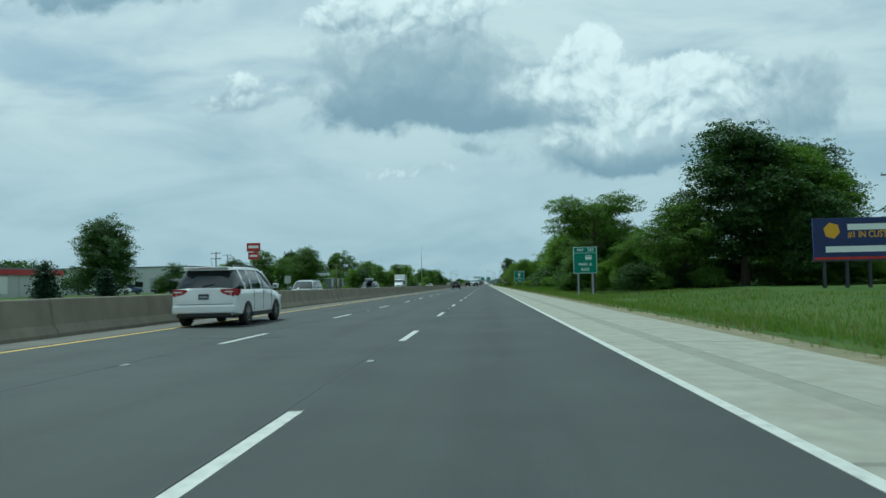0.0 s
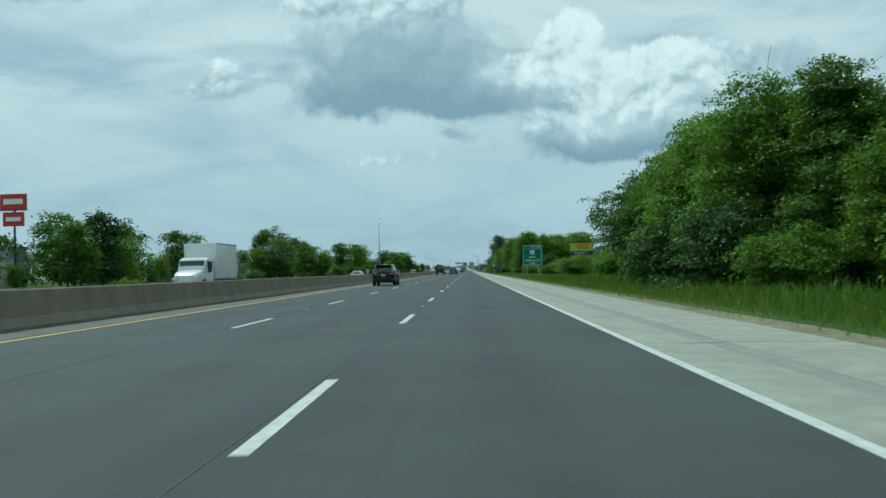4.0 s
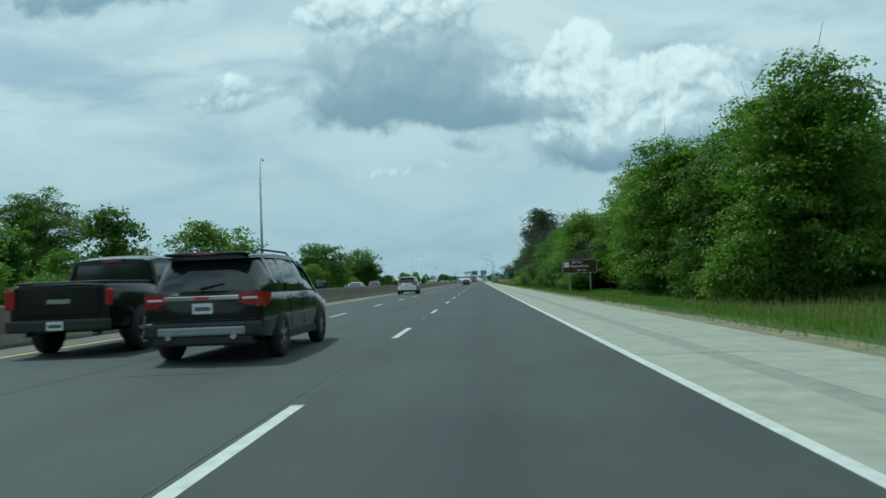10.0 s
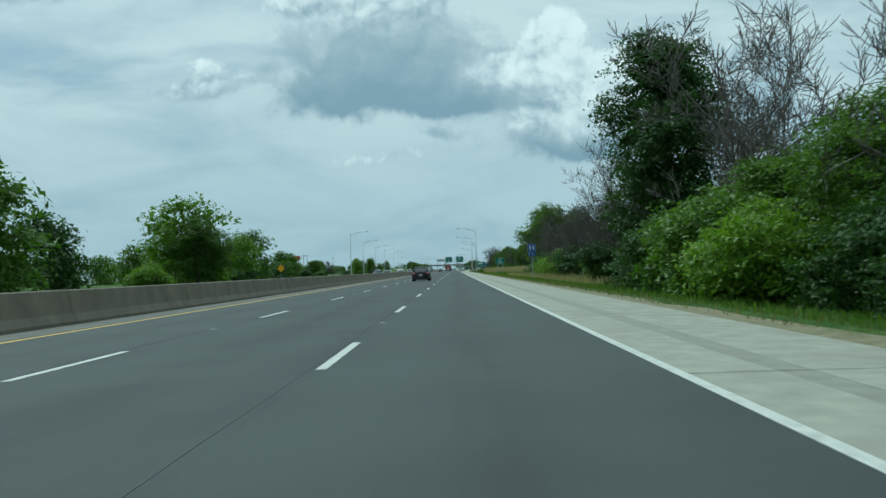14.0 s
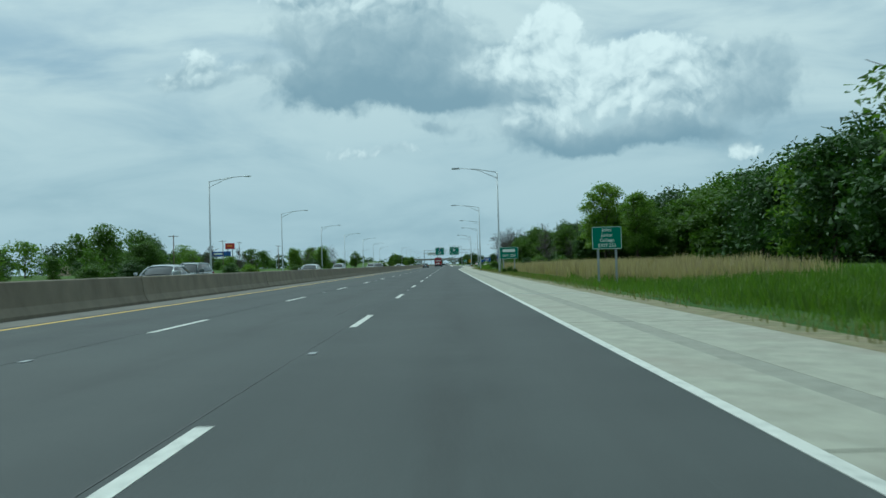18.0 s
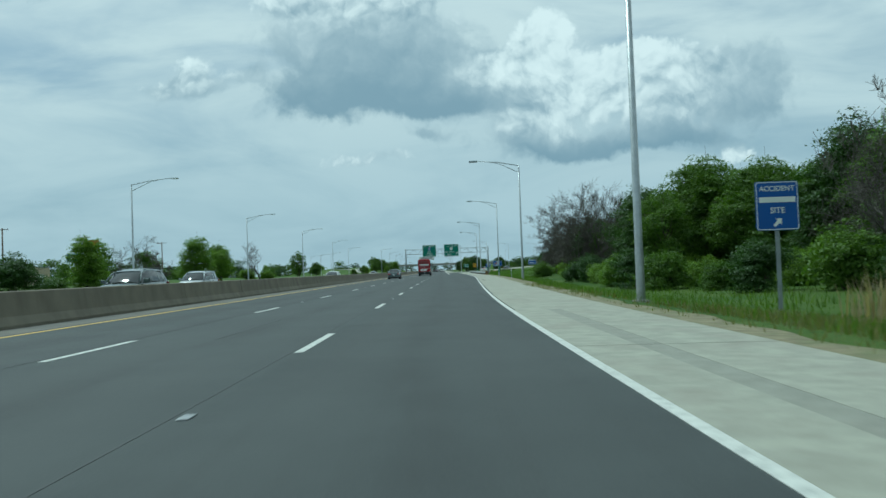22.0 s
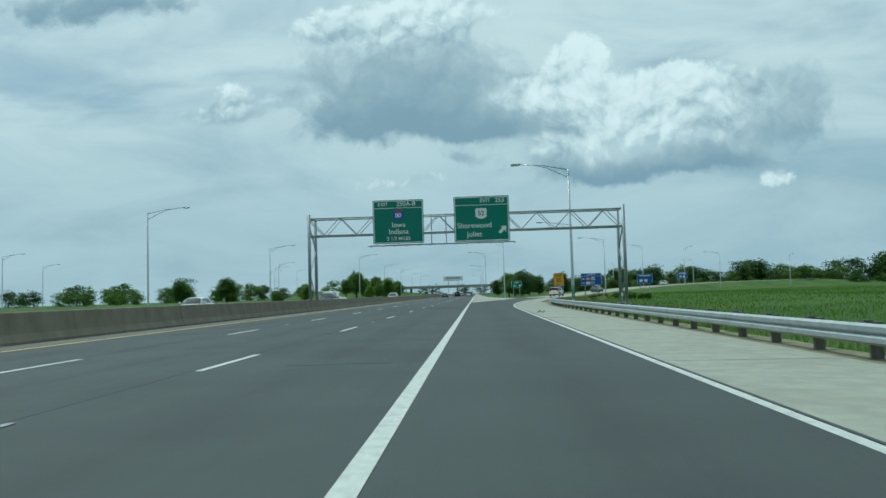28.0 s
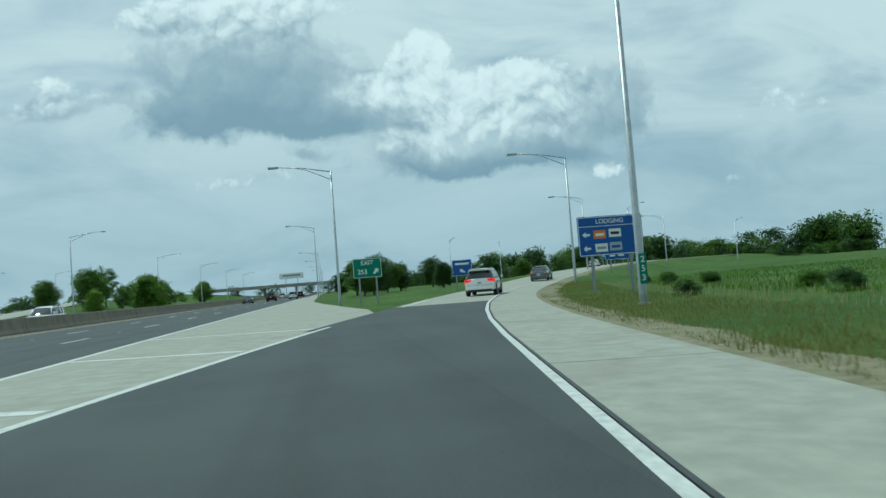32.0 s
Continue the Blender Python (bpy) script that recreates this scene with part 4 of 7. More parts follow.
thicket(186, 214, 21, 6, ["round_a", "round_b", "open_b", "round_c"], 10, 14, 3, 7)
for k in range(9):
    plant(random.choice(["shrub_a", "shrub_c", "shrub_b"]), random.uniform(12, 16), 118 + k * 9 + random.uniform(-3, 3))
for k in range(26):
    plant(random.choice(["shrub_a", "shrub_c", "shrub_b"]), random.uniform(20, 50), random.uniform(96, 116), random.uniform(2.2, 4.2), 1.3)
for k in range(70):
    backdrop_tree(random.choice(["round_a", "round_c", "round_b"]), random.uniform(52, 75), 60 + k * 7.3, random.uniform(7, 10), 1.5)
for k in range(30):
    backdrop_tree(random.choice(["round_a", "round_c"]), random.uniform(48, 110), 118 + random.uniform(-8, 8), random.uniform(7, 12), 1.4)
# shrubby meadow with woods behind
for k in range(46):
    plant(random.choice(["shrub_a", "shrub_a", "shrub_c", "shrub_b"]), random.uniform(17, 34), random.uniform(222, 336))
for k in range(7):
    plant("shrub_a", random.uniform(11.5, 17), random.uniform(240, 330), random.uniform(1.6, 2.6))
thicket(215, 330, 42, 11, ["round_a", "round_c", "tall_a", "round_b"], 10, 14, 2, 9)
# dense wood
plant("round_b", 17.5, 345, 12.2, 1.05)
plant("round_b", 18.8, 355, 12.4, 1.05)
thicket(352, 392, 16.5, 6.0, ["round_b", "round_a", "round_b"], 9.2, 11.2, 4, 6)
thicket(393, 428, 13.8, 5.5, ["round_b", "round_a", "round_b", "open_b"], 7.2, 9.6, 4, 6)
thicket(430, 461, 14.2, 5.5, ["round_b", "round_a", "round_c", "open_b"], 4.8, 6.8, 3, 6)
for k in range(24):
    plant(random.choice(["shrub_b", "shrub_c", "shrub_c", "shrub_a"]), random.uniform(9.3, 11.8), 384 + k * 3.5 + random.uniform(-2, 2), random.uniform(2.4, 4.2))
for k in range(16):
    plant("shrub_a" if k % 3 else "shrub_b", random.uniform(14.8, 16.4), 344 + k * 3.0 + random.uniform(-1, 1), random.uniform(2.6, 4.2), 1.1)
plant("bare_c", 11, 384, 7.5, 1.1)
plant("bare_b", 12.5, 440, 11.5)
plant("bare_b", 14.5, 452, 12.5)
plant("tall_a", 15.0, 479, 17.5, 0.95)
# wood of half-dead trees
for k in range(54):
    y = 466 + k * 1.6
    plant(random.choice(["bare_a", "bare_b", "bare_c", "bare_b", "bare_a"]), random.uniform(16, 21) if y < 484 else random.uniform(12.2, 19), y, random.uniform(6.0, 9.0) if y < 488 else random.uniform(5.8, 8.2), 1.05)
for x, y, h in ((12.8, 462, 14.5), (14.6, 470, 14.0), (19.0, 484, 12.0), (15.5, 487, 11.0), (14.0, 492, 10.0), (13.3, 501, 9.0), (16.5, 497, 10.5), (17.5, 508, 9.5)):
    plant("bare_a" if y % 3 else "bare_b", x, y, h, 1.1, "tall bare grey tree with dead branches above the thicket")
thicket(474, 552, 23, 7, ["round_c", "open_b", "round_c", "open_b"], 4.5, 6.5, 2, 8)
for k in range(14):
    plant(random.choice(["shrub_a", "shrub_c"]), random.uniform(11.5, 14), 462 + k * 6.2, random.uniform(2.2, 3.6))
plant("round_a", 17.5, 567, 13, 1.0)
plant("round_c", 24, 572, 12, 1.0)
# woods behind the marsh field
thicket(590, 720, 46, 9, ["round_b", "round_a", "tall_a", "round_c"], 12, 16, 3, 10)
plant("open_a", 27.3, 679, 15, 1.1)
plant("open_a", 31, 672, 12.5)
plant("open_b", 35, 686, 13)
for k in range(29):
    y = 676 + k * 3.3
    f = 26 - 11 * min(1, (y - 676) / 60)
    plant(random.choice(["bare_a", "bare_b", "open_b", "round_c", "round_a", "open_b"] if y < 742 else ["bare_a", "bare_b", "bare_c"]), f + 1 + random.uniform(0, 8), y, random.uniform(7, 10))
thicket(690, 775, 35, 9, ["round_c", "open_b", "bare_a", "bare_a"], 9, 12, 2, 9)
for k in range(20):
    y = 690 + k * 5.2
    plant(random.choice(["shrub_a", "shrub_c", "shrub_b"]), 13.8 + max(0, (720 - y) * 0.2) + random.uniform(0, 3), y, random.uniform(1.6, 2.8) if y < 735 else random.uniform(1.0, 2.0))
# understorey below the dead trees
for k in range(34):
    y = 706 + k * 2.75
    plant(random.choice(["shrub_c", "shrub_a", "shrub_c"]), 14.6 + max(0, (735 - y) * 0.25) + 3.0 * min(1, max(0, (y - 745) / 20)) + random.uniform(0, 3.5), y, random.uniform(1.8, 3.0) * (0.75 if y > 785 else 1), 1.0)
for k in range(60):
    y = 700 + k * 1.65
    backdrop_tree(random.choice(["round_c", "tall_a", "round_a"]), random.uniform(21, 40) + max(0, (735 - y) * 0.25), y, random.uniform(4.5, 7.0), 1.35)
for k in range(14):
    plant("open_b" if k % 3 else "round_c", random.uniform(19, 24), 742 + k * 3.6, random.uniform(5.5, 8.0), 1.1)
plant("bare_c", 18.6, 791, 7.6, 1.2)
plant("bare_b", 17.5, 763, 8.4, 1.2)
for k in range(16):
    e = 925 + k * 4.2
    plant(random.choice(["shrub_b", "shrub_c"]), float(np.interp(e, [p.y for p in EDGE], [p.x for p in EDGE])) + random.uniform(8, 14), e, random.uniform(0.4, 0.8), 1.2, "low tuft of dark green weeds in the ditch")
plant("bare_a", 19.5, 795, 9.0, 1.1)
plant("bare_c", 19.8, 797, 7.6, 1.3)
plant("bare_b", 21.8, 793, 9.0, 1.3)
plant("bare_b", 20.5, 789, 8.5, 1.2)
plant("bare_c", 18.6, 782, 8.0, 1.2)
plant("bare_a", 18.6, 776, 9.5, 1.1)
plant("bare_b", 19.0, 768, 9.5, 1.1)
for k in range(26):
    plant(random.choice(["bare_a", "bare_b", "bare_c"]), random.uniform(19, 28), random.uniform(745, 800), random.uniform(6.5, 9.5), 1.25)
# far woods beyond the green field
LINE_X, LINE_Y = (50, 100, 164, 215, 250, 290, 330), (1345, 1268, 1212, 1150, 1060, 900, 650)
for k in range(190):
    f = k / 189 * 6
    x, y = float(np.interp(f, range(7), LINE_X)), float(np.interp(f, range(7), LINE_Y))
    tall = random.random() < 0.22
    backdrop_tree(random.choice(["round_a", "round_c", "round_c", "tall_b"]), x + random.uniform(-3, 22), y + random.uniform(-3, 22), random.uniform(11.5, 15.5) if tall else random.uniform(6.5, 10.5), 1.2 if tall else 1.5)
    backdrop_tree(random.choice(["round_a", "round_c"]), x + random.uniform(-4, 2), y + random.uniform(-6, 3), random.uniform(3.0, 5.0), 1.7)
for x, y, h in ((14.5, 1080, 6), (17, 1092, 7.5), (19, 1112, 9), (22, 1120, 8), (26, 1128, 7), (15, 1130, 9), (30, 1082, 5), (36, 1140, 8), (24, 1210, 8), (12, 1180, 7), (44, 1075, 4)):
    plant(random.choice(["round_a", "round_c"]), x, y, h, 1.1)
# left side
plant("round_c", -79, 152, 16, 1.05)
plant("round_a", -38.5, 160, 10.2, 0.95)
plant("round_c", -34, 100, 5.5)
for y0, y1, front, hmin, hmax, st in ((180, 246, -72, 4.5, 6.5, 9), (246, 330, -70, 8, 12, 9), (330, 470, -52, 8, 12, 9), (470, 600, -40, 7, 11, 9), (600, 760, -62, 6, 9, 15), (760, 900, -80, 5, 8, 16)):
    y = y0
    while y < y1:
        for r in range(2):
            backdrop_tree(random.choice(["round_a", "round_c", "round_b", "open_b"]), front - r * 12 + random.uniform(-6, 6), y + random.uniform(-4, 4), random.uniform(hmin * 0.6, hmax * 1.15), random.uniform(0.8, 1.35))
        y += st
plant("open_b", -86, 448, 22, 1.2, "tall poplar with airy foliage")
plant("tall_b", -92, 455, 21, 0.8)
plant("round_b", -45, 352, 9)
for k in range(24):
    plant(random.choice(["shrub_a", "shrub_c", "shrub_b"]), random.uniform(-40, -31), 150 + k * 26 + random.uniform(-8, 8), random.uniform(1.8, 3.6))
plant("round_a", -32.5, 521, 9)
plant("bare_c", -46, 690, 8)
plant("bare_c", -50, 735, 8.5)
plant("bare_b", -43, 775, 7)
plant("bare_a", -45.8, 862, 8.6, 1.25)
plant("round_b", -57, 863, 9.0, 1.15)
plant("round_b", -53, 852, 7.5, 1.15)
plant("shrub_a", -46, 870, 3.0)
plant("shrub_a", -50, 866, 3.2)
plant("bare_c", -50, 805, 8)
plant("round_b", -42, 800, 8, 1.0)
plant("round_b", -44, 765, 7, 1.0)
plant("round_a", -43, 655, 6, 1.1)
plant("open_b", -42, 893, 8)
for x, y in ((-84, 770), (-88, 790), (-92, 812), (-80, 742)):
    plant("conifer", x, y, random.uniform(6.5, 9))
for k in range(40):
    backdrop_tree(random.choice(["round_a", "round_c"]), -150 - random.uniform(0, 120), 250 + k * 32, random.uniform(9, 14), 1.5)
for k in range(30):
    backdrop_tree(random.choice(["round_a", "round_c", "tall_b"]), -75 - k * 7 + random.uniform(-6, 6), 1230 + random.uniform(-60, 130), random.uniform(6, 11), 1.4)
for x, y, h in ((-28.5, 1062, 4.2), (-27, 1072, 4.8), (-25.5, 1082, 6.8), (-29.5, 1090, 6.0), (-27, 1100, 5.2), (-29, 1112, 6.4), (-30, 1126, 5.5), (-33, 1000, 3.6), (-35, 1008, 4.0), (-38, 995, 3.4), (-36, 1085, 8), (-40, 1110, 9), (-35, 1060, 5), (-60, 1030, 7), (-66, 1015, 6), (-37, 1140, 9), (-45, 1165, 8), (-100, 1100, 7), (-34, 1200, 8), (-38, 1230, 9)):
    plant(random.choice(["round_b", "round_a", "open_b"]), x, y, h)
for k in range(46):
    backdrop_tree(random.choice(["round_a", "round_c"]), -500 + k * 24 + random.uniform(-8, 8), 1700 + random.uniform(-80, 150), random.uniform(10, 15), 2.0)


for k in range(103):
    backdrop_tree(random.choice(["round_a", "round_c", "round_b"]), random.uniform(-135, -108), -20 + k * 8.2, random.uniform(6, 10), 1.5)
build_backdrop()


def grass_patch(name, areas, material, label, lean=0.25, category="grass"):
    """Grass blades in bands beside the road: (y0, y1, x0, x1, count, low, high, blade width)."""
    rng = np.random.default_rng(len(name) + len(areas))
    V, F, n0 = [], [], 0
    for y0, y1, x0, x1, n, lo, hi, bw in areas:
        y = rng.uniform(y0, y1, n)
        x = x0 + (x1 - x0) * rng.random(n) ** 1.3
        if y0 >= 720:
            e = np.interp(y, [p.y for p in EDGE], [p.x for p in EDGE])
            x = x + e - 2.0
        z = np.array([ground_height(a, b) for a, b in zip(x, y)]) - 0.03
        if y0 >= 925:
            z = np.maximum(z, -0.10)
        patch = np.array([noise.noise(Vector((a * 0.25, b * 0.25, 9))) for a, b in zip(x, y)])
        h = rng.uniform(lo, hi, n) * (1 + 0.5 * patch)
        a = rng.uniform(0, 2 * math.pi, n)
        dx, dy = np.cos(a) * bw * h, np.sin(a) * bw * h
        lx, ly = rng.normal(0, lean, n) * h, rng.normal(0, lean, n) * h
        c = np.stack([x, y, z], 1)
        v = np.stack([c + np.stack([dx, dy, 0 * h], 1), c - np.stack([dx, dy, 0 * h], 1), c + np.stack([lx * 0.4 - dx * 0.7, ly * 0.4 - dy * 0.7, h * 0.6], 1), c + np.stack([lx * 0.4 + dx * 0.7, ly * 0.4 + dy * 0.7, h * 0.6], 1), c + np.stack([lx, ly, h], 1)], 1)
        V.append(v.reshape(-1, 3))
        k = n0 + np.arange(n)[:, None] * 5
        F.append(np.concatenate([k + [0, 1, 2], k + [0, 2, 3], k + [3, 2, 4]], 1).reshape(-1, 3))
        n0 += n * 5
    ob = new(name, from_arrays(name, np.concatenate(V), np.concatenate(F), material))
    return tagged(ob, label, category, kind="stuff")


grass_patch("verge_grass", [(-10, 560, 6.2, 11, 70000, 0.10, 0.28, 0.06), (560, 719, 6.2, 10, 9000, 0.14, 0.36, 0.06), (720, 935, 6.4, 10, 16000, 0.14, 0.36, 0.06), (-10, 720, 11, 26, 52000, 0.14, 0.36, 0.08)], GRASS_BLADE, "long green grass along the motorway verge")
grass_patch("field_grass", [(555, 612, 9.8, 30, 17000, 0.35, 0.8, 0.05), (120, 240, 9.0, 15, 12000, 0.3, 0.7, 0.06), (800, 935, 10, 60, 44000, 0.12, 0.26, 0.10), (935, 1000, 12, 60, 18000, 0.12, 0.26, 0.10)], GRASS_BLADE, "tall lush green field grass")
grass_patch("dry_reeds", [(598, 690, 10.2, 26, 40000, 0.8, 1.6, 0.025), (480, 560, 9, 13, 3500, 0.4, 0.9, 0.03), (935, 990, 9.5, 15, 1800, 0.10, 0.26, 0.05)], GRASS_DRY, "dry brown reeds in a wet field", 0.12)
grass_patch("straw_edge", [(-10, 719, 5.2, 6.8, 20000, 0.06, 0.22, 0.08), (720, 960, 5.4, 7.6, 9000, 0.05, 0.18, 0.08), (925, 1000, 4.6, 9.5, 42000, 0.04, 0.14, 0.06), (215, 345, 9.5, 26, 16000, 0.25, 0.6, 0.03), (-10, 112, 7.5, 26, 16000, 0.14, 0.36, 0.03), (596, 692, 6.2, 11.5, 24000, 0.10, 0.30, 0.05), (112, 200, 8.5, 16, 6000, 0.25, 0.5, 0.03)], GRASS_STRAW, "short straw-coloured grass at the shoulder's edge")


# ---- signs, lamps and road furniture ----
def panel(name, x0, x1, z0, z1, y, face, parent, border=True, edge=None, radius=0.08):
    """A sign panel with rounded corners, a border line and an aluminium back."""
    bm = bmesh.new()
    w, h = (x1 - x0) / 2, (z1 - z0) / 2
    cx, cz = (x0 + x1) / 2, (z0 + z1) / 2

    def ring(inset, yy):
        r = max(0.01, radius - inset * 0.5)
        pts = []
        for qx, qz, a0 in ((1, 1, 0), (-1, 1, 90), (-1, -1, 180), (1, -1, 270)):
            for k in range(5):
                a = radians(a0 + k * 22.5)
                pts.append((cx + qx * (w - inset - r) + math.cos(a) * r, yy, cz + qz * (h - inset - r) + math.sin(a) * r))
        return pts

    f, b = [bm.verts.new(p) for p in ring(0, y)], [bm.verts.new(p) for p in ring(0, y + 0.03)]
    bm.faces.new(f)
    bm.faces.new(b[::-1])
    for k in range(20):
        bm.faces.new((f[k], f[(k + 1) % 20], b[(k + 1) % 20], b[k]))
    ob = part(name, bm, face, parent)
    if border:
        bm = bmesh.new()
        t = min(w, h) * 0.035
        o, i = [bm.verts.new(p) for p in ring(t * 0.8, y - 0.004)], [bm.verts.new(p) for p in ring(t * 1.8, y - 0.004)]
        for k in range(20):
            bm.faces.new((o[k], o[(k + 1) % 20], i[(k + 1) % 20], i[k]))
        part("border", bm, edge or SIGN_WHITE, ob)
    return ob


def bar(x0, x1, z, h, y, parent, material=None, name="bar"):
    return boxpart(name, (x0, y - 0.006, z - h / 2, x1, y, z + h / 2), material or SIGN_WHITE, parent)


def steel_post(x, y, z0, z1, parent, w=0.10, material=None):
    """An I-shaped steel post with a concrete foot."""
    bm = bmesh.new()
    box(bm, x - w / 2, y, z0, x + w / 2, y + 0.012, z1)
    box(bm, x - w / 2, y + w, z0, x + w / 2, y + w + 0.012, z1)
    box(bm, x - 0.006, y + 0.012, z0, x + 0.006, y + w, z1)
    return part("post", bm, material or DULL_STEEL, parent)


def arrow(x, z, s, y, parent, ang=45, material=None):
    bm = bmesh.new()
    pts = [(0, 0.5), (0.42, 0.02), (0.17, 0.10), (0.12, -0.5), (-0.12, -0.5), (-0.17, 0.10), (-0.42, 0.02)]
    ca, sa = math.cos(radians(ang)), math.sin(radians(ang))
    f = [bm.verts.new((x + s * (px * ca + pz * sa), y - 0.006, z + s * (pz * ca - px * sa))) for px, pz in pts]
    b = [bm.verts.new(v.co + Vector((0, 0.005, 0))) for v in f]
    bm.faces.new(f)
    for k in range(7):
        bm.faces.new((f[k], f[(k + 1) % 7], b[(k + 1) % 7], b[k]))
    return part("arrow", bm, material or SIGN_WHITE, parent)


def shield(x, z, s, y, parent, num, interstate=False):
    bm = bmesh.new()
    pts = [(-0.42, 0.50), (-0.2, 0.43), (0, 0.5), (0.2, 0.43), (0.42, 0.50), (0.55, 0.30), (0.50, -0.05), (0.52, -0.30), (0.25, -0.48), (0, -0.56), (-0.25, -0.48), (-0.52, -0.30), (-0.50, -0.05), (-0.55, 0.30)]
    f = [bm.verts.new((x + px * s, y - 0.010, z + pz * s)) for px, pz in pts]
    b = [bm.verts.new(v.co + Vector((0, 0.008, 0))) for v in f]
    bm.faces.new(f)
    for k in range(len(f)):
        bm.faces.new((f[k], f[(k + 1) % len(f)], b[(k + 1) % len(f)], b[k]))
    sh = part("shield", bm, SIGN_BLUE if interstate else SIGN_WHITE, parent, "blue and red route shield" if interstate else "white route shield")
    if interstate:
        boxpart("red_band", (x - 0.42 * s, y - 0.016, z + 0.27 * s, x + 0.42 * s, y - 0.011, z + 0.40 * s), SIGN_RED, sh)
    lettering(num, s * 0.62, x, z - (0.08 * s if interstate else 0.02), y - 0.016, sh, SIGN_WHITE if interstate else SIGN_BLACK)


def gz(x, y):
    return ground_height(x, y) - 0.05


def road_sign(x0, x1, z0, z1, y, face, label, posts=2, inset=0.2, post_w=0.12, **kw):
    t = thing("road_sign", label, "road sign", pose(0, y, 0), "road signs")
    p = panel("panel", x0, x1, z0, z1, 0, face, t, **kw)
    xs = [x0 + (x1 - x0) * inset, x1 - (x1 - x0) * inset] if posts == 2 else [(x0 + x1) / 2]
    for x in xs:
        steel_post(x, 0.035, gz(x, y), z1 - 0.15, t, post_w)
    return t, p


# park and ride
t, p = road_sign(9.70, 12.35, 2.0, 5.0, 84.6, SIGN_GREEN, "green park and ride exit sign on two steel posts", post_w=0.16)
bar(9.75, 12.30, 4.30, 0.03, -0.006, p)
lettering("EXIT", 0.36, 10.55, 4.62, -0.008, p)
lettering("253", 0.46, 11.65, 4.62, -0.008, p)
lettering("PARK &", 0.44, 11.02, 3.02, -0.008, p)
lettering("RIDE", 0.44, 11.02, 2.46, -0.008, p)
sym = boxpart("bus_symbol", (11.05, -0.012, 3.62, 11.75, -0.002, 4.02), SIGN_WHITE, p, bevel=0.004)
for wx in (11.2, 11.6):
    bm = bmesh.new()
    tube(bm, [(wx, -0.012, 3.58), (wx, -0.002, 3.58)], 0.09, 12)
    part("wheel", bm, SIGN_WHITE, sym)
for wx in (11.12, 11.33, 11.54):
    boxpart("window", (wx, -0.016, 3.80, wx + 0.15, -0.0125, 3.95), SIGN_GREEN, sym)
# Joliet and Shorewood, half a mile
t, p = road_sign(9.8, 13.3, 1.6, 5.3, 261.5, SIGN_GREEN, "large green exit sign for two towns on two posts", post_w=0.18)
bar(9.85, 13.25, 4.62, 0.035, -0.006, p)
lettering("EXIT", 0.38, 11.75, 4.96, -0.008, p)
lettering("253", 0.46, 12.75, 4.96, -0.008, p)
shield(11.55, 4.02, 0.78, 0, p, "52")
lettering("Joliet", 0.55, 11.55, 3.15, -0.008, p)
lettering("Shorewood", 0.55, 11.55, 2.55, -0.008, p)
lettering("1/2 MILE", 0.36, 11.55, 1.98, -0.008, p)
# brown attraction sign
t, p = road_sign(7.95, 11.25, 1.42, 2.72, 378, SIGN_BROWN, "brown attraction sign with white words on posts", edge=SIGN_WHITE)
boxpart("symbol", (8.12, -0.008, 2.0, 8.62, -0.001, 2.52), SIGN_WHITE, p)
lettering("Off-Track", 0.27, 8.85, 2.45, -0.008, p, align="LEFT")
lettering("Wagering Facility", 0.27, 8.72, 2.10, -0.008, p, align="LEFT", squeeze=0.95)
lettering("EXIT 253", 0.22, 9.8, 1.70, -0.008, p)
# hospital
t, p = road_sign(6.38, 7.09, 2.3, 3.07, 494, SIGN_BLUE, "small blue hospital sign on one post", posts=1, post_w=0.07)
lettering("H", 0.66, 6.735, 2.68, -0.008, p)
q = panel("exit_plate", 6.40, 7.07, 1.97, 2.25, 0, SIGN_BLUE, t)
lettering("EXIT 253", 0.14, 6.735, 2.11, -0.008, q)
# college
t, p = road_sign(9.2, 11.1, 1.75, 3.2, 597, SIGN_GREEN, "green college exit sign on two posts")
for txt, z in (("Joliet", 2.98), ("Junior", 2.65), ("College", 2.32), ("EXIT 253", 1.98)):
    lettering(txt, 0.30, 10.15, z, -0.008, p)
# rail station
t, p = road_sign(5.86, 7.95, 1.47, 2.81, 634, SIGN_GREEN, "green station exit sign on two posts with weeds at its foot")
bar(6.2, 7.6, 2.40, 0.30, -0.006, p)
lettering("EXIT", 0.32, 6.5, 1.83, -0.008, p)
lettering("253", 0.40, 7.35, 1.83, -0.008, p)
for wx, wh in ((6.3, 0.55), (6.9, 0.8), (7.5, 0.6)):
    plant("shrub_b", wx, 633.6, wh, 0.7, "green weeds at the foot of a sign post")
# accident investigation site
t, p = road_sign(9.52, 10.78, 1.9, 3.34, 693, SIGN_BLUE, "blue accident site sign on one post", posts=1, post_w=0.09)
lettering("ACCIDENT", 0.21, 10.15, 3.12, -0.008, p)
bar(9.62, 10.68, 2.80, 0.16, -0.006, p)
lettering("SITE", 0.24, 10.15, 2.48, -0.008, p)
arrow(10.15, 2.14, 0.32, -0.002, p)
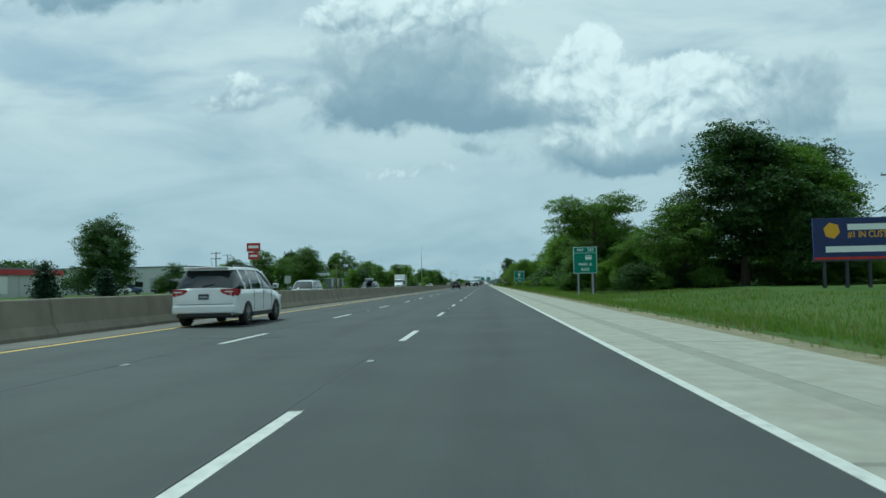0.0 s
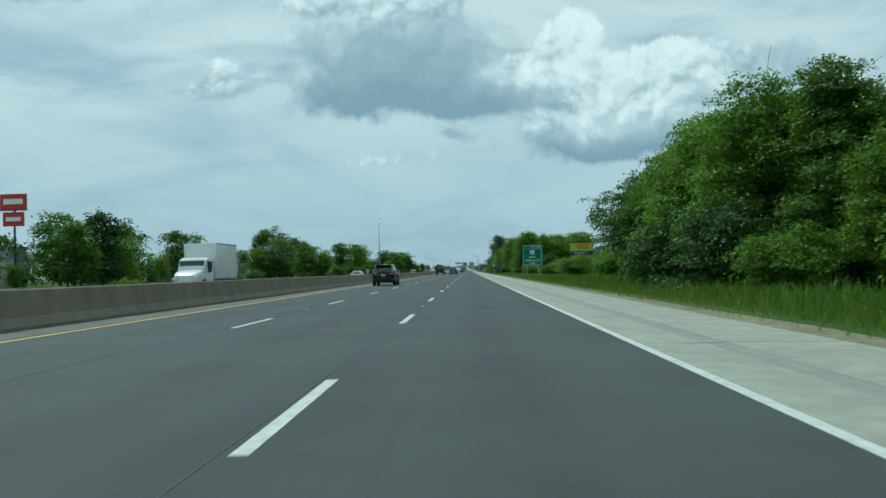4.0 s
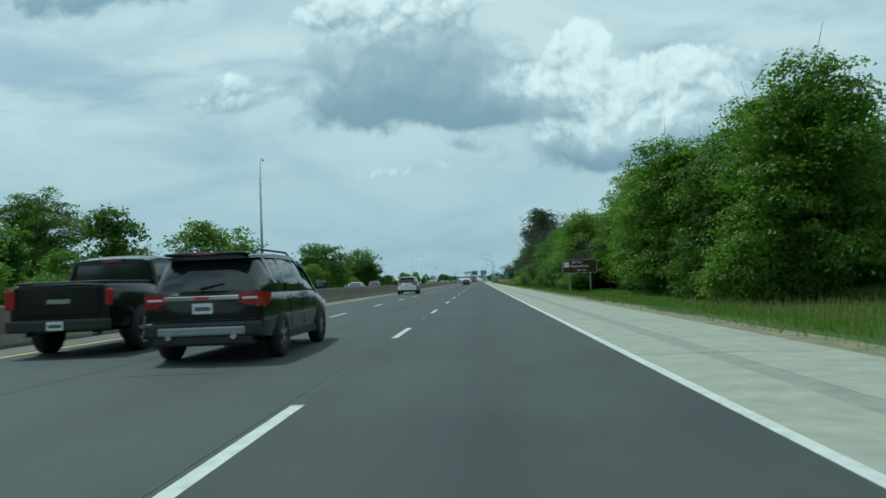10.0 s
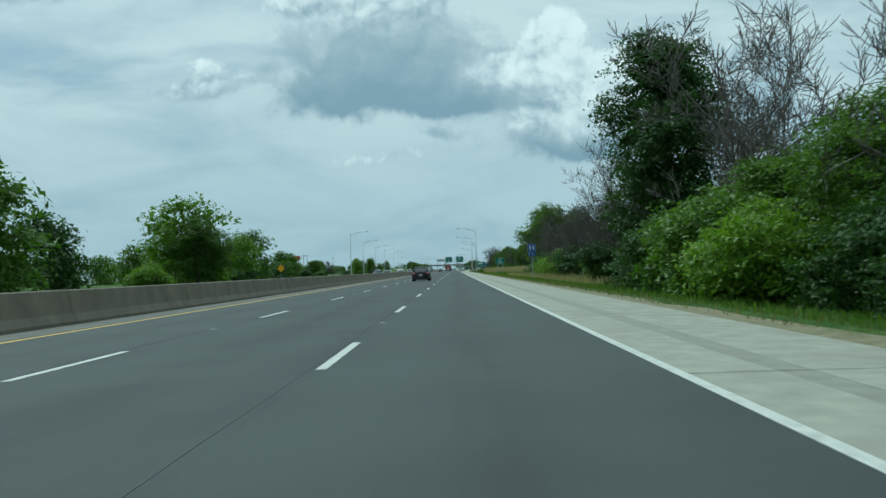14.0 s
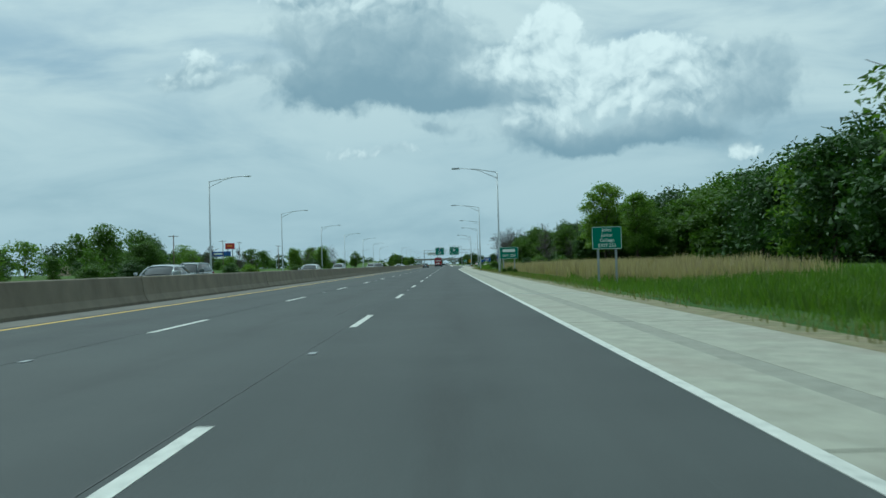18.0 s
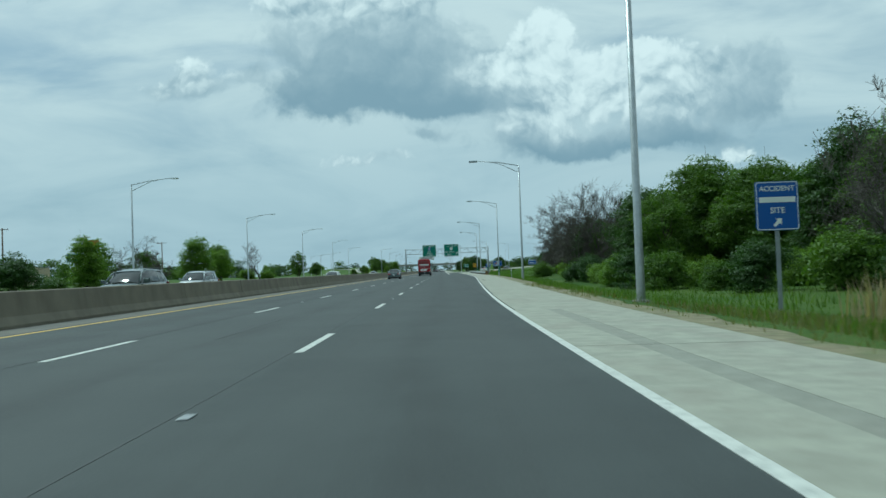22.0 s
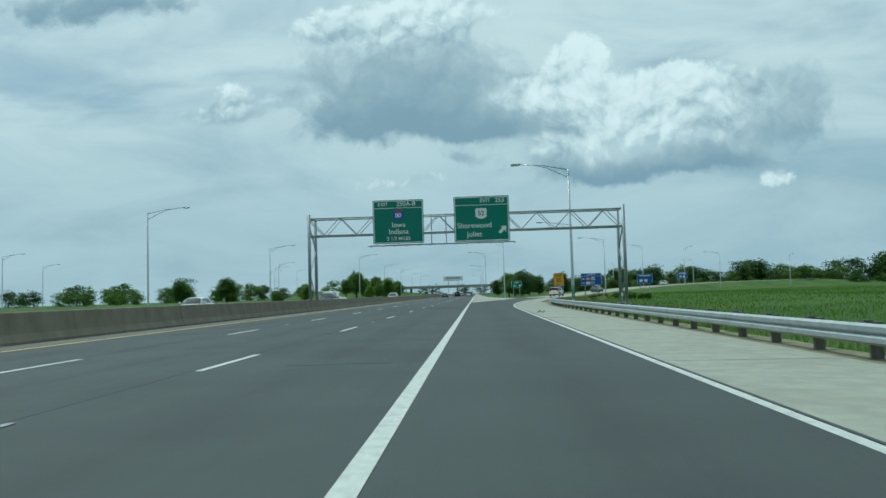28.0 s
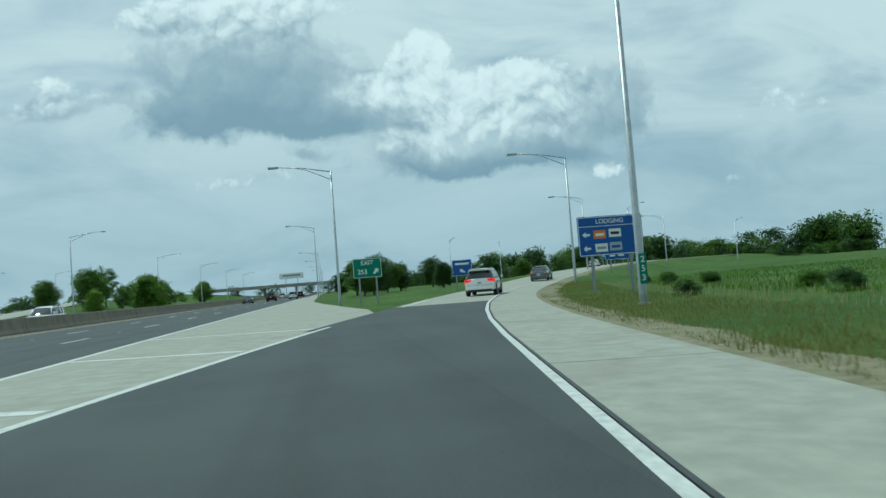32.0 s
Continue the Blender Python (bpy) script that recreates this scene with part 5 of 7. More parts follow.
# ramp speed
t, p = road_sign(10.46, 11.50, 1.56, 2.87, 920, SIGN_YELLOW, "yellow ramp speed plate on one post", posts=1, edge=SIGN_BLACK, post_w=0.09)
lettering("RAMP", 0.25, 10.98, 2.65, -0.008, p, SIGN_BLACK)
bar(10.52, 11.44, 2.45, 0.02, -0.006, p, SIGN_BLACK)
lettering("35", 0.56, 10.98, 2.13, -0.008, p, SIGN_BLACK)
lettering("M.P.H.", 0.20, 10.98, 1.72, -0.008, p, SIGN_BLACK)
# exit gore sign
t, p = road_sign(9.45, 11.45, 1.84, 3.2, 990, SIGN_GREEN, "green exit sign with a white arrow in the gore")
lettering("EXIT", 0.42, 10.45, 2.88, -0.008, p)
lettering("253", 0.46, 10.1, 2.25, -0.008, p)
arrow(11.05, 2.28, 0.50, -0.002, p)
# lodging logos
t, p = road_sign(20.8, 24.4, 1.85, 3.95, 975, SIGN_BLUE, "wide blue lodging sign with four logo plates on posts", post_w=0.14)
lettering("LODGING", 0.34, 22.6, 3.66, -0.008, p)
bar(20.9, 24.3, 3.42, 0.03, -0.006, p)
for k, (lx, lz, m) in enumerate(((22.0, 2.98, BOARD_ORANGE), (22.85, 3.02, SIGN_WHITE), (22.05, 2.27, SIGN_WHITE), (22.85, 2.30, PAINT_SILVER))):
    q = boxpart("logo_plate", (lx - 0.34, -0.012, lz - 0.22, lx + 0.34, -0.002, lz + 0.22), m, p, bevel=0.004)
    boxpart("logo_mark", (lx - 0.24, -0.016, lz - 0.08, lx + 0.24, -0.0125, lz + 0.06), (SIGN_WHITE, SIGN_BLACK, SATIN_GREY, SIGN_BLUE)[k], q)
arrow(21.25, 2.98, 0.42, -0.002, p, -90)
arrow(21.25, 2.26, 0.42, -0.002, p, -90)
for x0, x1, z0, z1, y in ((40.6, 44.2, 2.2, 4.4, 1023), (67.8, 71.0, 3.8, 5.8, 1090)):
    t, p = road_sign(x0, x1, z0, z1, y, SIGN_BLUE, "blue services sign beside the exit ramp")
    bar(x0 + 0.5, x1 - 0.5, z1 - 0.35, 0.22, -0.006, p)
    for k in range(2):
        boxpart("logo_plate", (x0 + 0.6 + k * 1.1, -0.01, z0 + 0.4, x0 + 1.3 + k * 1.1, -0.002, z0 + 0.95), SIGN_WHITE, p)
t, p = road_sign(20.0, 22.0, 1.6, 3.2, 1011, SIGN_BLUE, "small blue guide sign beyond the gore")
bar(20.3, 21.7, 2.8, 0.2, -0.006, p)
arrow(21.0, 2.1, 0.6, -0.002, p, -60)
t, p = road_sign(72, 75.4, 3.8, 5.6, 1108, SIGN_GREEN, "green guide sign at the top of the ramp")
bar(72.5, 74.9, 5.0, 0.3, -0.006, p)
bar(72.5, 74.4, 4.4, 0.3, -0.006, p)
# back of a sign for the opposite carriageway, and a yellow warning plate there
for x, y, z in ((-31.5, 118, 3.0), (-30.5, 347, 2.2)):
    t = thing("road_sign", "grey back of a sign for the opposite carriageway", "road sign", pose(x, y, 0), "road signs")
    panel("panel", -0.5, 0.5, z - 1.2, z, 0, SIGN_BACK, t, border=False)
    steel_post(0, 0.04, gz(x, y), z, t, 0.08)
t = thing("road_sign", "yellow warning plate beside the opposite carriageway", "road sign", pose(-27.5, 545, 0), "road signs")
bm = bmesh.new()
box(bm, -0.45, 0, -0.45, 0.45, 0.02, 0.45, m=Matrix.Translation((0, 0, 2.3)) @ Matrix.Rotation(radians(45), 4, "Y"))
part("panel", bm, SIGN_YELLOW, t)
steel_post(0, 0.03, gz(-27.5, 545), 2.2, t, 0.07)


# sign gantry
GY = 905.0
gantry = thing("sign_gantry", "galvanised truss sign gantry across the motorway", "gantry", pose(0, GY, 0))


def trussed(x0, x1, z0, z1, y0, y1, parent):
    for z in (z0, z1):
        for y in (y0, y1):
            bm = bmesh.new()
            tube(bm, [(x0, y, z), (x1, y, z)], 0.065, 8)
            part("chord", bm, GALV, parent, smooth=True)
    n = 19
    for k in range(n):
        a, b = x0 + (x1 - x0) * k / n, x0 + (x1 - x0) * (k + 1) / n
        for y in (y0, y1):
            bm = bmesh.new()
            tube(bm, [(a, y, z0 if k % 2 else z1), (b, y, z1 if k % 2 else z0)], 0.035, 6)
            part("brace", bm, GALV, parent)
        bm = bmesh.new()
        tube(bm, [(a, y0, z0), (b, y1, z0)], 0.025, 5)
        part("brace", bm, GALV, parent)
        bm = bmesh.new()
        tube(bm, [(a, y0, z1), (a, y1, z1)], 0.025, 5)
        part("brace", bm, GALV, parent)


trussed(-11.3, 14.7, 6.25, 7.68, 0.25, 1.55, gantry)
for x in (-11.0, 14.7):
    for y in (-0.35, 2.15):
        bm = bmesh.new()
        tube(bm, [(x, y, 0.9 if x < 0 else -0.3), (x, y, 7.95)], 0.13, 12)
        part("column", bm, DULL_STEEL, gantry, smooth=True)
    for k in range(3):
        z = (0.9 if x < 0 else 0.3) + k * 2.1
        bm = bmesh.new()
        tube(bm, [(x, -0.35 if k % 2 else 2.15, z), (x, 2.15 if k % 2 else -0.35, z + 2.1)], 0.055, 6)
        part("brace", bm, DULL_STEEL, gantry)
    for z in (6.2, 7.7):
        bm = bmesh.new()
        tube(bm, [(x, -0.35, z), (x, 2.15, z)], 0.07, 6)
        part("brace", bm, DULL_STEEL, gantry)
for y in (-0.35, 2.15):
    bm = bmesh.new()
    tube(bm, [(14.7, y, -0.75), (14.7, y, -0.02)], 0.35, 12)
    part("footing", bm, BRIDGE_CONC, gantry)
    bm = bmesh.new()
    box(bm, -11.25, y - 0.25, 0.94, -10.95, y + 0.25, 1.0)
    part("base_plate", bm, DULL_STEEL, gantry)
s1 = panel("exit_panel", -5.70, -1.52, 5.35, 8.95, -0.25, SIGN_GREEN, gantry, radius=0.12)
bar(-5.62, -1.60, 8.28, 0.04, -0.256, s1)
lettering("EXIT", 0.42, -4.85, 8.60, -0.258, s1)
lettering("250A-B", 0.52, -2.95, 8.60, -0.258, s1)
shield(-3.6, 7.72, 0.85, -0.25, s1, "80", True)
lettering("Iowa", 0.58, -3.6, 6.88, -0.258, s1)
lettering("Indiana", 0.58, -3.6, 6.32, -0.258, s1)
lettering("2 1/2 MILES", 0.40, -3.6, 5.75, -0.258, s1)
s2 = panel("exit_panel", 0.98, 5.50, 5.30, 9.02, -0.25, SIGN_GREEN, gantry, radius=0.12)
bar(1.06, 5.42, 8.30, 0.04, -0.256, s2)
lettering("EXIT", 0.42, 3.55, 8.65, -0.258, s2)
lettering("253", 0.52, 4.75, 8.65, -0.258, s2)
shield(3.2, 7.62, 0.88, -0.25, s2, "52")
lettering("Shorewood", 0.60, 1.22, 6.62, -0.258, s2, align="LEFT")
lettering("Joliet", 0.60, 2.0, 5.90, -0.258, s2, align="LEFT")
arrow(4.95, 6.25, 0.80, -0.252, s2)
for x in np.arange(-5.9, 5.95, 0.98):
    boxpart("catwalk_bracket", (x - 0.03, -1.15, 5.10, x + 0.03, 0.2, 5.16), GALV, gantry)
for y in (-1.15, -0.85, -0.55):
    bm = bmesh.new()
    tube(bm, [(-6.05, y, 5.18), (5.78, y, 5.18)], 0.035, 6)
    part("catwalk_rail", bm, GALV, gantry)
for x in (-5.4, -3.6, -1.8, -0.9, 0.3, 1.3, 3.2, 5.2):
    boxpart("hanger", (x - 0.04, -0.2, 5.15, x + 0.04, -0.12, 7.72), GALV, gantry)


# street lamps
def lamp_parts(side, height, arm):
    pieces = []
    bm = bmesh.new()
    tube(bm, [(0, 0, -0.6), (0, 0, 0.4), (0, 0, height)], [0.14, 0.13, 0.075], 12)
    pieces.append(("pole", finish(bm, "pole", GALV, True)))
    bm = bmesh.new()
    tube(bm, [(0, 0, -0.5), (0, 0, 0.05)], 0.26, 12)
    pieces.append(("footing", finish(bm, "footing", BRIDGE_CONC)))
    bm = bmesh.new()
    tube(bm, [(0, 0, height - 0.05), (side * arm * 0.5, 0, height + 0.38), (side * arm, 0, height + 0.55)], [0.045, 0.04, 0.035], 8)
    pieces.append(("arm", finish(bm, "arm", GALV, True)))
    bm = bmesh.new()
    tube(bm, [(0, 0, height - 0.75), (side * arm * 0.45, 0, height + 0.20), (side * arm * 0.72, 0, height + 0.46)], [0.035, 0.03, 0.025], 8)
    pieces.append(("arm_brace", finish(bm, "arm_brace", GALV, True)))
    bm = bmesh.new()
    vs = box(bm, side * (arm - 0.12), -0.15, height + 0.47, side * (arm + 0.72), 0.15, height + 0.60, 0.03)
    for v in vs:
        f = abs(v.co.x) - arm
        v.co.y *= 0.45 + 0.75 * min(1, max(0, (f + 0.12) / 0.5))
        if v.co.z > height + 0.53:
            v.co.z -= 0.05 * max(0, f)
    pieces.append(("lamp_head", finish(bm, "lamp_head", GALV)))
    bm = bmesh.new()
    box(bm, side * arm + side * 0.12, -0.12, height + 0.43, side * (arm + 0.62), 0.12, height + 0.465, 0.01)
    pieces.append(("lens", finish(bm, "lens", LAMP_CLEAR)))
    return pieces


LAMP_R, LAMP_L = lamp_parts(-1, 11.9, 4.6), lamp_parts(1, 11.9, 4.6)
LAMP_SHORT = lamp_parts(-1, 11.0, 4.2)


def street_lamp(x, y, pieces, z=None, marker=False, stretch=1.0, turn=0):
    t = thing("street_lamp", "tall galvanised street lamp with a bracket arm" + (" and green mile plate" if marker else ""), "street lamp",
              pose(x, y, gz(x, y) + 0.06 if z is None else z, 0, 0, turn) @ Matrix.Diagonal((1, 1, stretch, 1)), "motorway lamps")
    for n, me in pieces:
        part(n, me, None, t)
    if marker:
        q = boxpart("mile_plate", (-0.13, -0.19, 0.70, 0.13, -0.17, 1.72), SIGN_GREEN, t, "green mile plate")
        for k, ch in enumerate("253"):
            lettering(ch, 0.29, 0, 1.52 - k * 0.31, -0.194, q)
    return t


for x, y, m, k in ((6.1, 638, 0, 1.0), (6.3, 694, 0, 1.0), (8.9, 752, 0, 1.05), (10.4, 806, 1, 1.10), (9.5, 852, 0, 1.04), (11.6, 914, 1, 1.08), (17.6, 960, 1, 0.95)):
    street_lamp(x, y, LAMP_R, None, bool(m), k)
for x, y, k in ((29.6, 1002, 0.95), (48, 1050, 0.95), (8.6, 1003, 1.0), (5.8, 1085, 1.15), (5.6, 1150, 1.0), (5.6, 1210, 1.0), (5.6, 1270, 1.0), (5.6, 1330, 1.0)):
    street_lamp(x, y, LAMP_R, None, False, k)
for x, y in ((66, 1075), (84, 1098), (38, 1120), (60, 1160), (90, 1150), (120, 1130)):
    street_lamp(x, y, LAMP_SHORT, None, False, 1.0, random.uniform(0, 360))
for x, y in ((-30, 644), (-33.2, 700), (-34.6, 756), (-35.6, 810), (-35, 862), (-38, 935), (-40.6, 1000), (-31, 1060), (-31, 1120), (-31, 1180), (-31, 1240), (-31, 1300), (-60, 1080), (-72, 1120), (-85, 1160), (-105, 1010), (-125, 1060), (-90, 1230)):
    street_lamp(x, y, LAMP_L, None, False, 1.03)

# tall camera mast
mast = thing("camera_mast", "tall slim grey mast with a camera on top", "mast", pose(-36.7, 431, gz(-36.7, 431)))
bm = bmesh.new()
tube(bm, [(0, 0, -0.4), (0, 0, 24.1)], [0.27, 0.13], 12)
part("pole", bm, GALV, mast, smooth=True)
bm = bmesh.new()
tube(bm, [(0, 0, 24.0), (0.35, 0, 24.15), (0.55, 0, 23.9)], 0.05, 6)
part("bracket", bm, GALV, mast)
boxpart("camera_housing", (0.42, -0.12, 23.55, 0.68, 0.12, 23.9), DULL_STEEL, mast, bevel=0.03)


# guard rail with timber posts and a striped end
rail = thing("guard_rail", "galvanised beam guard rail on timber posts", "guard rail")
GR = [p for p in sideways(EDGE_ALL, 3.05) if 806 <= p.y <= 912]
GR = [Vector((GR[0].x + 0.05, 805.5, -0.24))] + [p + Vector((0, 0, -0.24)) for p in GR]
beam = [(0.0, 0.42), (0.05, 0.46), (0.05, 0.53), (-0.01, 0.575), (0.05, 0.62), (0.05, 0.69), (0.0, 0.73), (-0.015, 0.73), (0.03, 0.69), (0.03, 0.62), (-0.03, 0.575), (0.03, 0.53), (0.03, 0.46), (-0.015, 0.42)]
bm = bmesh.new()
sweep(bm, [(-a, b) for a, b in beam], GR, True)
part("beam", bm, GALV, rail)
acc, nxt = 0.0, 0.0
for a, b in zip(GR, GR[1:]):
    d = (b - a).length
    while nxt < acc + d:
        p = a.lerp(b, (nxt - acc) / d)
        boxpart("post", (p.x + 0.16, p.y - 0.07, -0.8, p.x + 0.31, p.y + 0.07, 0.50), WOOD_POST, rail, bevel=0.01)
        boxpart("block", (p.x + 0.03, p.y - 0.07, 0.22, p.x + 0.16, p.y + 0.07, 0.53), WOOD_POST, rail)
        nxt += 1.9
    acc += d
end = boxpart("end_panel", (7.92, 805.2, -0.08, 8.32, 805.28, 0.60), PANEL_TAN, rail, "yellow and black striped end panel")
for k in range(4):
    bm = bmesh.new()
    z = -0.03 + k * 0.18
    vs = [bm.verts.new(v) for v in ((7.93, 805.194, z - 0.04), (8.31, 805.194, z + 0.10), (8.31, 805.194, min(0.59, z + 0.19)), (7.93, 805.194, z + 0.05))]
    bm.faces.new(vs)
    part("stripe", bm, SIGN_BLACK, end)

# small marker post and scraps beside the shoulder
for x, y in ((12.1, 893), (8.4, 760)):
    t = thing("marker_post", "slim roadside marker post with a white reflector cap", "marker post", pose(x, y, gz(x, y) + 0.05))
    bm = bmesh.new()
    tube(bm, [(0, 0, -0.3), (0, 0, 1.15)], 0.035, 8)
    part("stake", bm, DULL_STEEL, t)
    boxpart("reflector", (-0.06, -0.05, 1.02, 0.06, -0.036, 1.22), SIGN_WHITE, t)
for k, (x, y, s) in enumerate(((5.94, 882.8, 0.20), (4.1, 742, 0.11), (4.3, 300, 0.16), (3.9, 520, 0.14), (5.6, 838, 0.12), (4.4, 130, 0.18), (4.6, 655, 0.15))):
    rng = np.random.default_rng(k)
    bm = bmesh.new()
    # one curled strip of tread: a bent band with torn ends
    rows = []
    for j in range(9):
        f = j / 8
        cx, cz = (f - 0.5) * s * 1.9, 0.012 + s * 0.35 * abs(math.sin(f * 4.2 + k)) ** 1.5
        w = s * (0.50 + 0.12 * rng.random()) * (0.35 + math.sin(math.pi * f))
        rows.append([bm.verts.new((cx + rng.normal() * s * 0.1, -w, cz)), bm.verts.new((cx + rng.normal() * s * 0.1, w, cz + s * 0.12)), bm.verts.new((cx, w, cz + s * 0.22)), bm.verts.new((cx, -w, cz + s * 0.10))])
    for a, b in zip(rows, rows[1:]):
        for q in range(4):
            bm.faces.new((a[q], a[(q + 1) % 4], b[(q + 1) % 4], b[q]))
    bm.faces.new(rows[0])
    bm.faces.new(rows[-1][::-1])
    ob = part("tyre_scrap", bm, TYRE)
    ob.matrix_basis = pose(x, y, -0.02)
    tagged(ob, "torn black tyre scrap on the shoulder", "debris", "scraps on the shoulder")


# billboards
def billboard(x0, x1, z0, z1, y, face, label, posts, turn=0.0):
    t = thing("billboard", label, "billboard", pose((x0 + x1) / 2, y, 0, 0, 0, turn))
    w = (x1 - x0) / 2
    p = boxpart("board", (-w, 0, z0, w, 0.25, z1), face, t, bevel=0.02)
    boxpart("frame", (-w - 0.08, 0.03, z0 - 0.15, w + 0.08, 0.45, z0 - 0.002), DARK_STEEL, t)
    for k in range(posts):
        x = -w + 2 * w * (k + 0.5) / posts
        steel_post(x, 0.27, gz((x0 + x1) / 2, y), z1 - 0.3, t, 0.25, DARK_STEEL)
    return t, p, w


t, p, w = billboard(29.7, 41.8, 2.6, 6.4, 70, BOARD_BLUE, "navy blue billboard with white and yellow lettering bars", 6)
bm = bmesh.new()
tube(bm, [(-4.4, -0.03, 5.25), (-4.4, -0.004, 5.25)], 0.75, 6)
part("seal", bm, SIGN_YELLOW, p, "yellow medal shape")
bar(-3.0, 5.4, 5.55, 0.55, -0.004, p)
lettering("#1 IN CUSTOMER", 0.85, -3.0, 4.85, -0.008, p, SIGN_YELLOW, align="LEFT", squeeze=0.8)
bar(-5.0, 4.4, 3.55, 0.55, -0.004, p)
boxpart("foot_band", (-6.0, -0.006, 2.62, 6.0, -0.002, 2.85), SIGN_RED, p)
t, p, w = billboard(29.4, 35.8, 4.4, 7.85, 341, BOARD_LIME, "lime green billboard above the trees", 2)
bar(-1.9, 2.6, 7.3, 0.6, -0.004, p, BOARD_ORANGE)
lettering("EXIT #201", 0.75, 0.3, 6.45, -0.008, p, SIGN_BLACK)
boxpart("foot_band", (-3.2, -0.006, 4.42, 3.2, -0.002, 5.60), BOARD_BLUE, p)
lettering("ILLINOIS' LARGEST RV DEALER", 0.42, 0, 5.15, -0.012, p, squeeze=0.82)
t, p, w = billboard(-95.8, -91.8, 10.2, 12.6, 873, SIGN_RED, "red billboard high on two posts", 2)
bar(-1.2, 1.1, 11.5, 0.8, -0.004, p, BOARD_ORANGE)
t, p, w = billboard(-104, -95.5, 7.2, 9.3, 880, SIGN_BLUE, "pale blue billboard behind spruces", 2)
bar(-3.2, 0.5, 8.3, 0.8, -0.004, p, SIGN_WHITE)
t, p, w = billboard(-79.6, -75.0, 13.6, 16.3, 247, SIGN_RED, "red and white business sign on a tall post", 1)
bar(-1.7, 1.7, 15.0, 0.9, -0.004, p)
boxpart("lower_board", (-1.8, 0, 10.8, 1.8, 0.25, 13.2), SIGN_RED, t)
bar(-1.3, 1.3, 12.0, 0.7, -0.004, t)
t, p, w = billboard(-61, -58.2, 7.1, 10.1, 343, SIGN_BLUE, "blue and yellow storage sign on a pole", 1)
boxpart("yellow_band", (-1.4, -0.006, 7.12, 1.4, -0.002, 8.3), SIGN_YELLOW, p)
bar(-1.0, 1.0, 9.5, 0.35, -0.004, p)
bar(-1.0, 1.0, 8.85, 0.35, -0.004, p)
bar(-0.9, 0.9, 7.7, 0.35, -0.008, p, SIGN_BLACK)
t, p, w = billboard(-71, -66.4, 3.3, 5.3, 250, SIGN_WHITE, "low white signboard at a yard", 2)
bar(-1.8, 1.8, 4.5, 0.4, -0.004, p, SATIN_GREY)
t, p, w = billboard(-24, -8, 12.0, 15.5, 1460, SIGN_WHITE, "far billboard beyond the bridge", 2)
bar(-6, 6, 14, 1.2, -0.004, p, SATIN_GREY)


# utility poles
def utility_pole(x, y, h, arms=1):
    t = thing("utility_pole", "weathered wooden utility pole with crossarms", "utility pole", pose(x, y, gz(x, y), 0, 0, random.uniform(-15, 15)), "utility poles")
    bm = bmesh.new()
    tube(bm, [(0, 0, -0.4), (0, 0, h)], [0.17, 0.11], 8)
    part("pole", bm, POLE_WOOD, t, smooth=True)
    for k in range(arms):
        z = h - 0.3 - k * 1.1
        boxpart("crossarm", (-1.2, -0.14, z - 0.06, 1.2, -0.10, z + 0.06), POLE_WOOD, t)
        for x_ in (-1.1, -0.6, 0.6, 1.1):
            bm = bmesh.new()
            tube(bm, [(x_, -0.12, z + 0.06), (x_, -0.12, z + 0.22)], 0.04, 6)
            part("insulator", bm, SATIN_GREY, t)


for x, y, h, a in ((-54, 148, 9.0, 2), (-75, 215, 11, 1), (-48, 240, 9, 1), (-63, 360, 10.5, 1), (-60, 440, 9, 1), (-58, 520, 9, 1), (-52, 600, 9, 1), (-70, 640, 9, 1), (-66, 730, 10, 1), (-75, 800, 10, 1), (-82, 845, 11, 1), (-70, 860, 10, 1), (-60, 680, 9, 2),
                (33, 62, 9.5, 1), (38.5, 74, 6, 1)):
    utility_pole(x, y, h, a)


# ---- vehicles ----
def loft(secs, material, name, parent, smooth=True):
    """A closed body through cross-sections (y, [(x, z) ... from the bottom's middle up the right side to the top's middle])."""
    bm = bmesh.new()
    rings = []
    for y, half in secs:
        pts = list(half) + [(-x, z) for x, z in reversed(half) if x > 1e-6]
        rings.append([bm.verts.new((x, y, z)) for x, z in pts])
    n = len(rings[0])
    for a, b in zip(rings, rings[1:]):
        for k in range(n):
            bm.faces.new((a[k], a[(k + 1) % n], b[(k + 1) % n], b[k]))
    bm.faces.new(rings[0])
    bm.faces.new(rings[-1][::-1])
    ob = part(name, bm, material, parent, smooth=False)
    if smooth:
        me = ob.data
        me.polygons.foreach_set("use_smooth", [len(p.vertices) == 4 for p in me.polygons])
        me.set_sharp_from_angle(angle=radians(38))
    return ob


def body_sec(y, w, zb, zt, crown=0.03):
    m = zb + (zt - zb) * 0.55
    return (y, [(0, zb), (w * 0.86, zb), (w * 0.97, zb + 0.07), (w, zb + (zt - zb) * 0.3), (w, m), (w * 0.985, m + (zt - m) * 0.45), (w * 0.955, zt - 0.05), (w * 0.90, zt), (w * 0.5, zt + crown), (0, zt + crown * 1.2)])


def cabin_sec(y, wb, wt, zb, zt):
    return (y, [(0, zb), (wb, zb), (wb * 0.99, zb + (zt - zb) * 0.25), (wt + (wb - wt) * 0.35, zb + (zt - zb) * 0.7), (wt, zt - 0.05), (wt * 0.86, zt), (wt * 0.4, zt + 0.02), (0, zt + 0.025)])


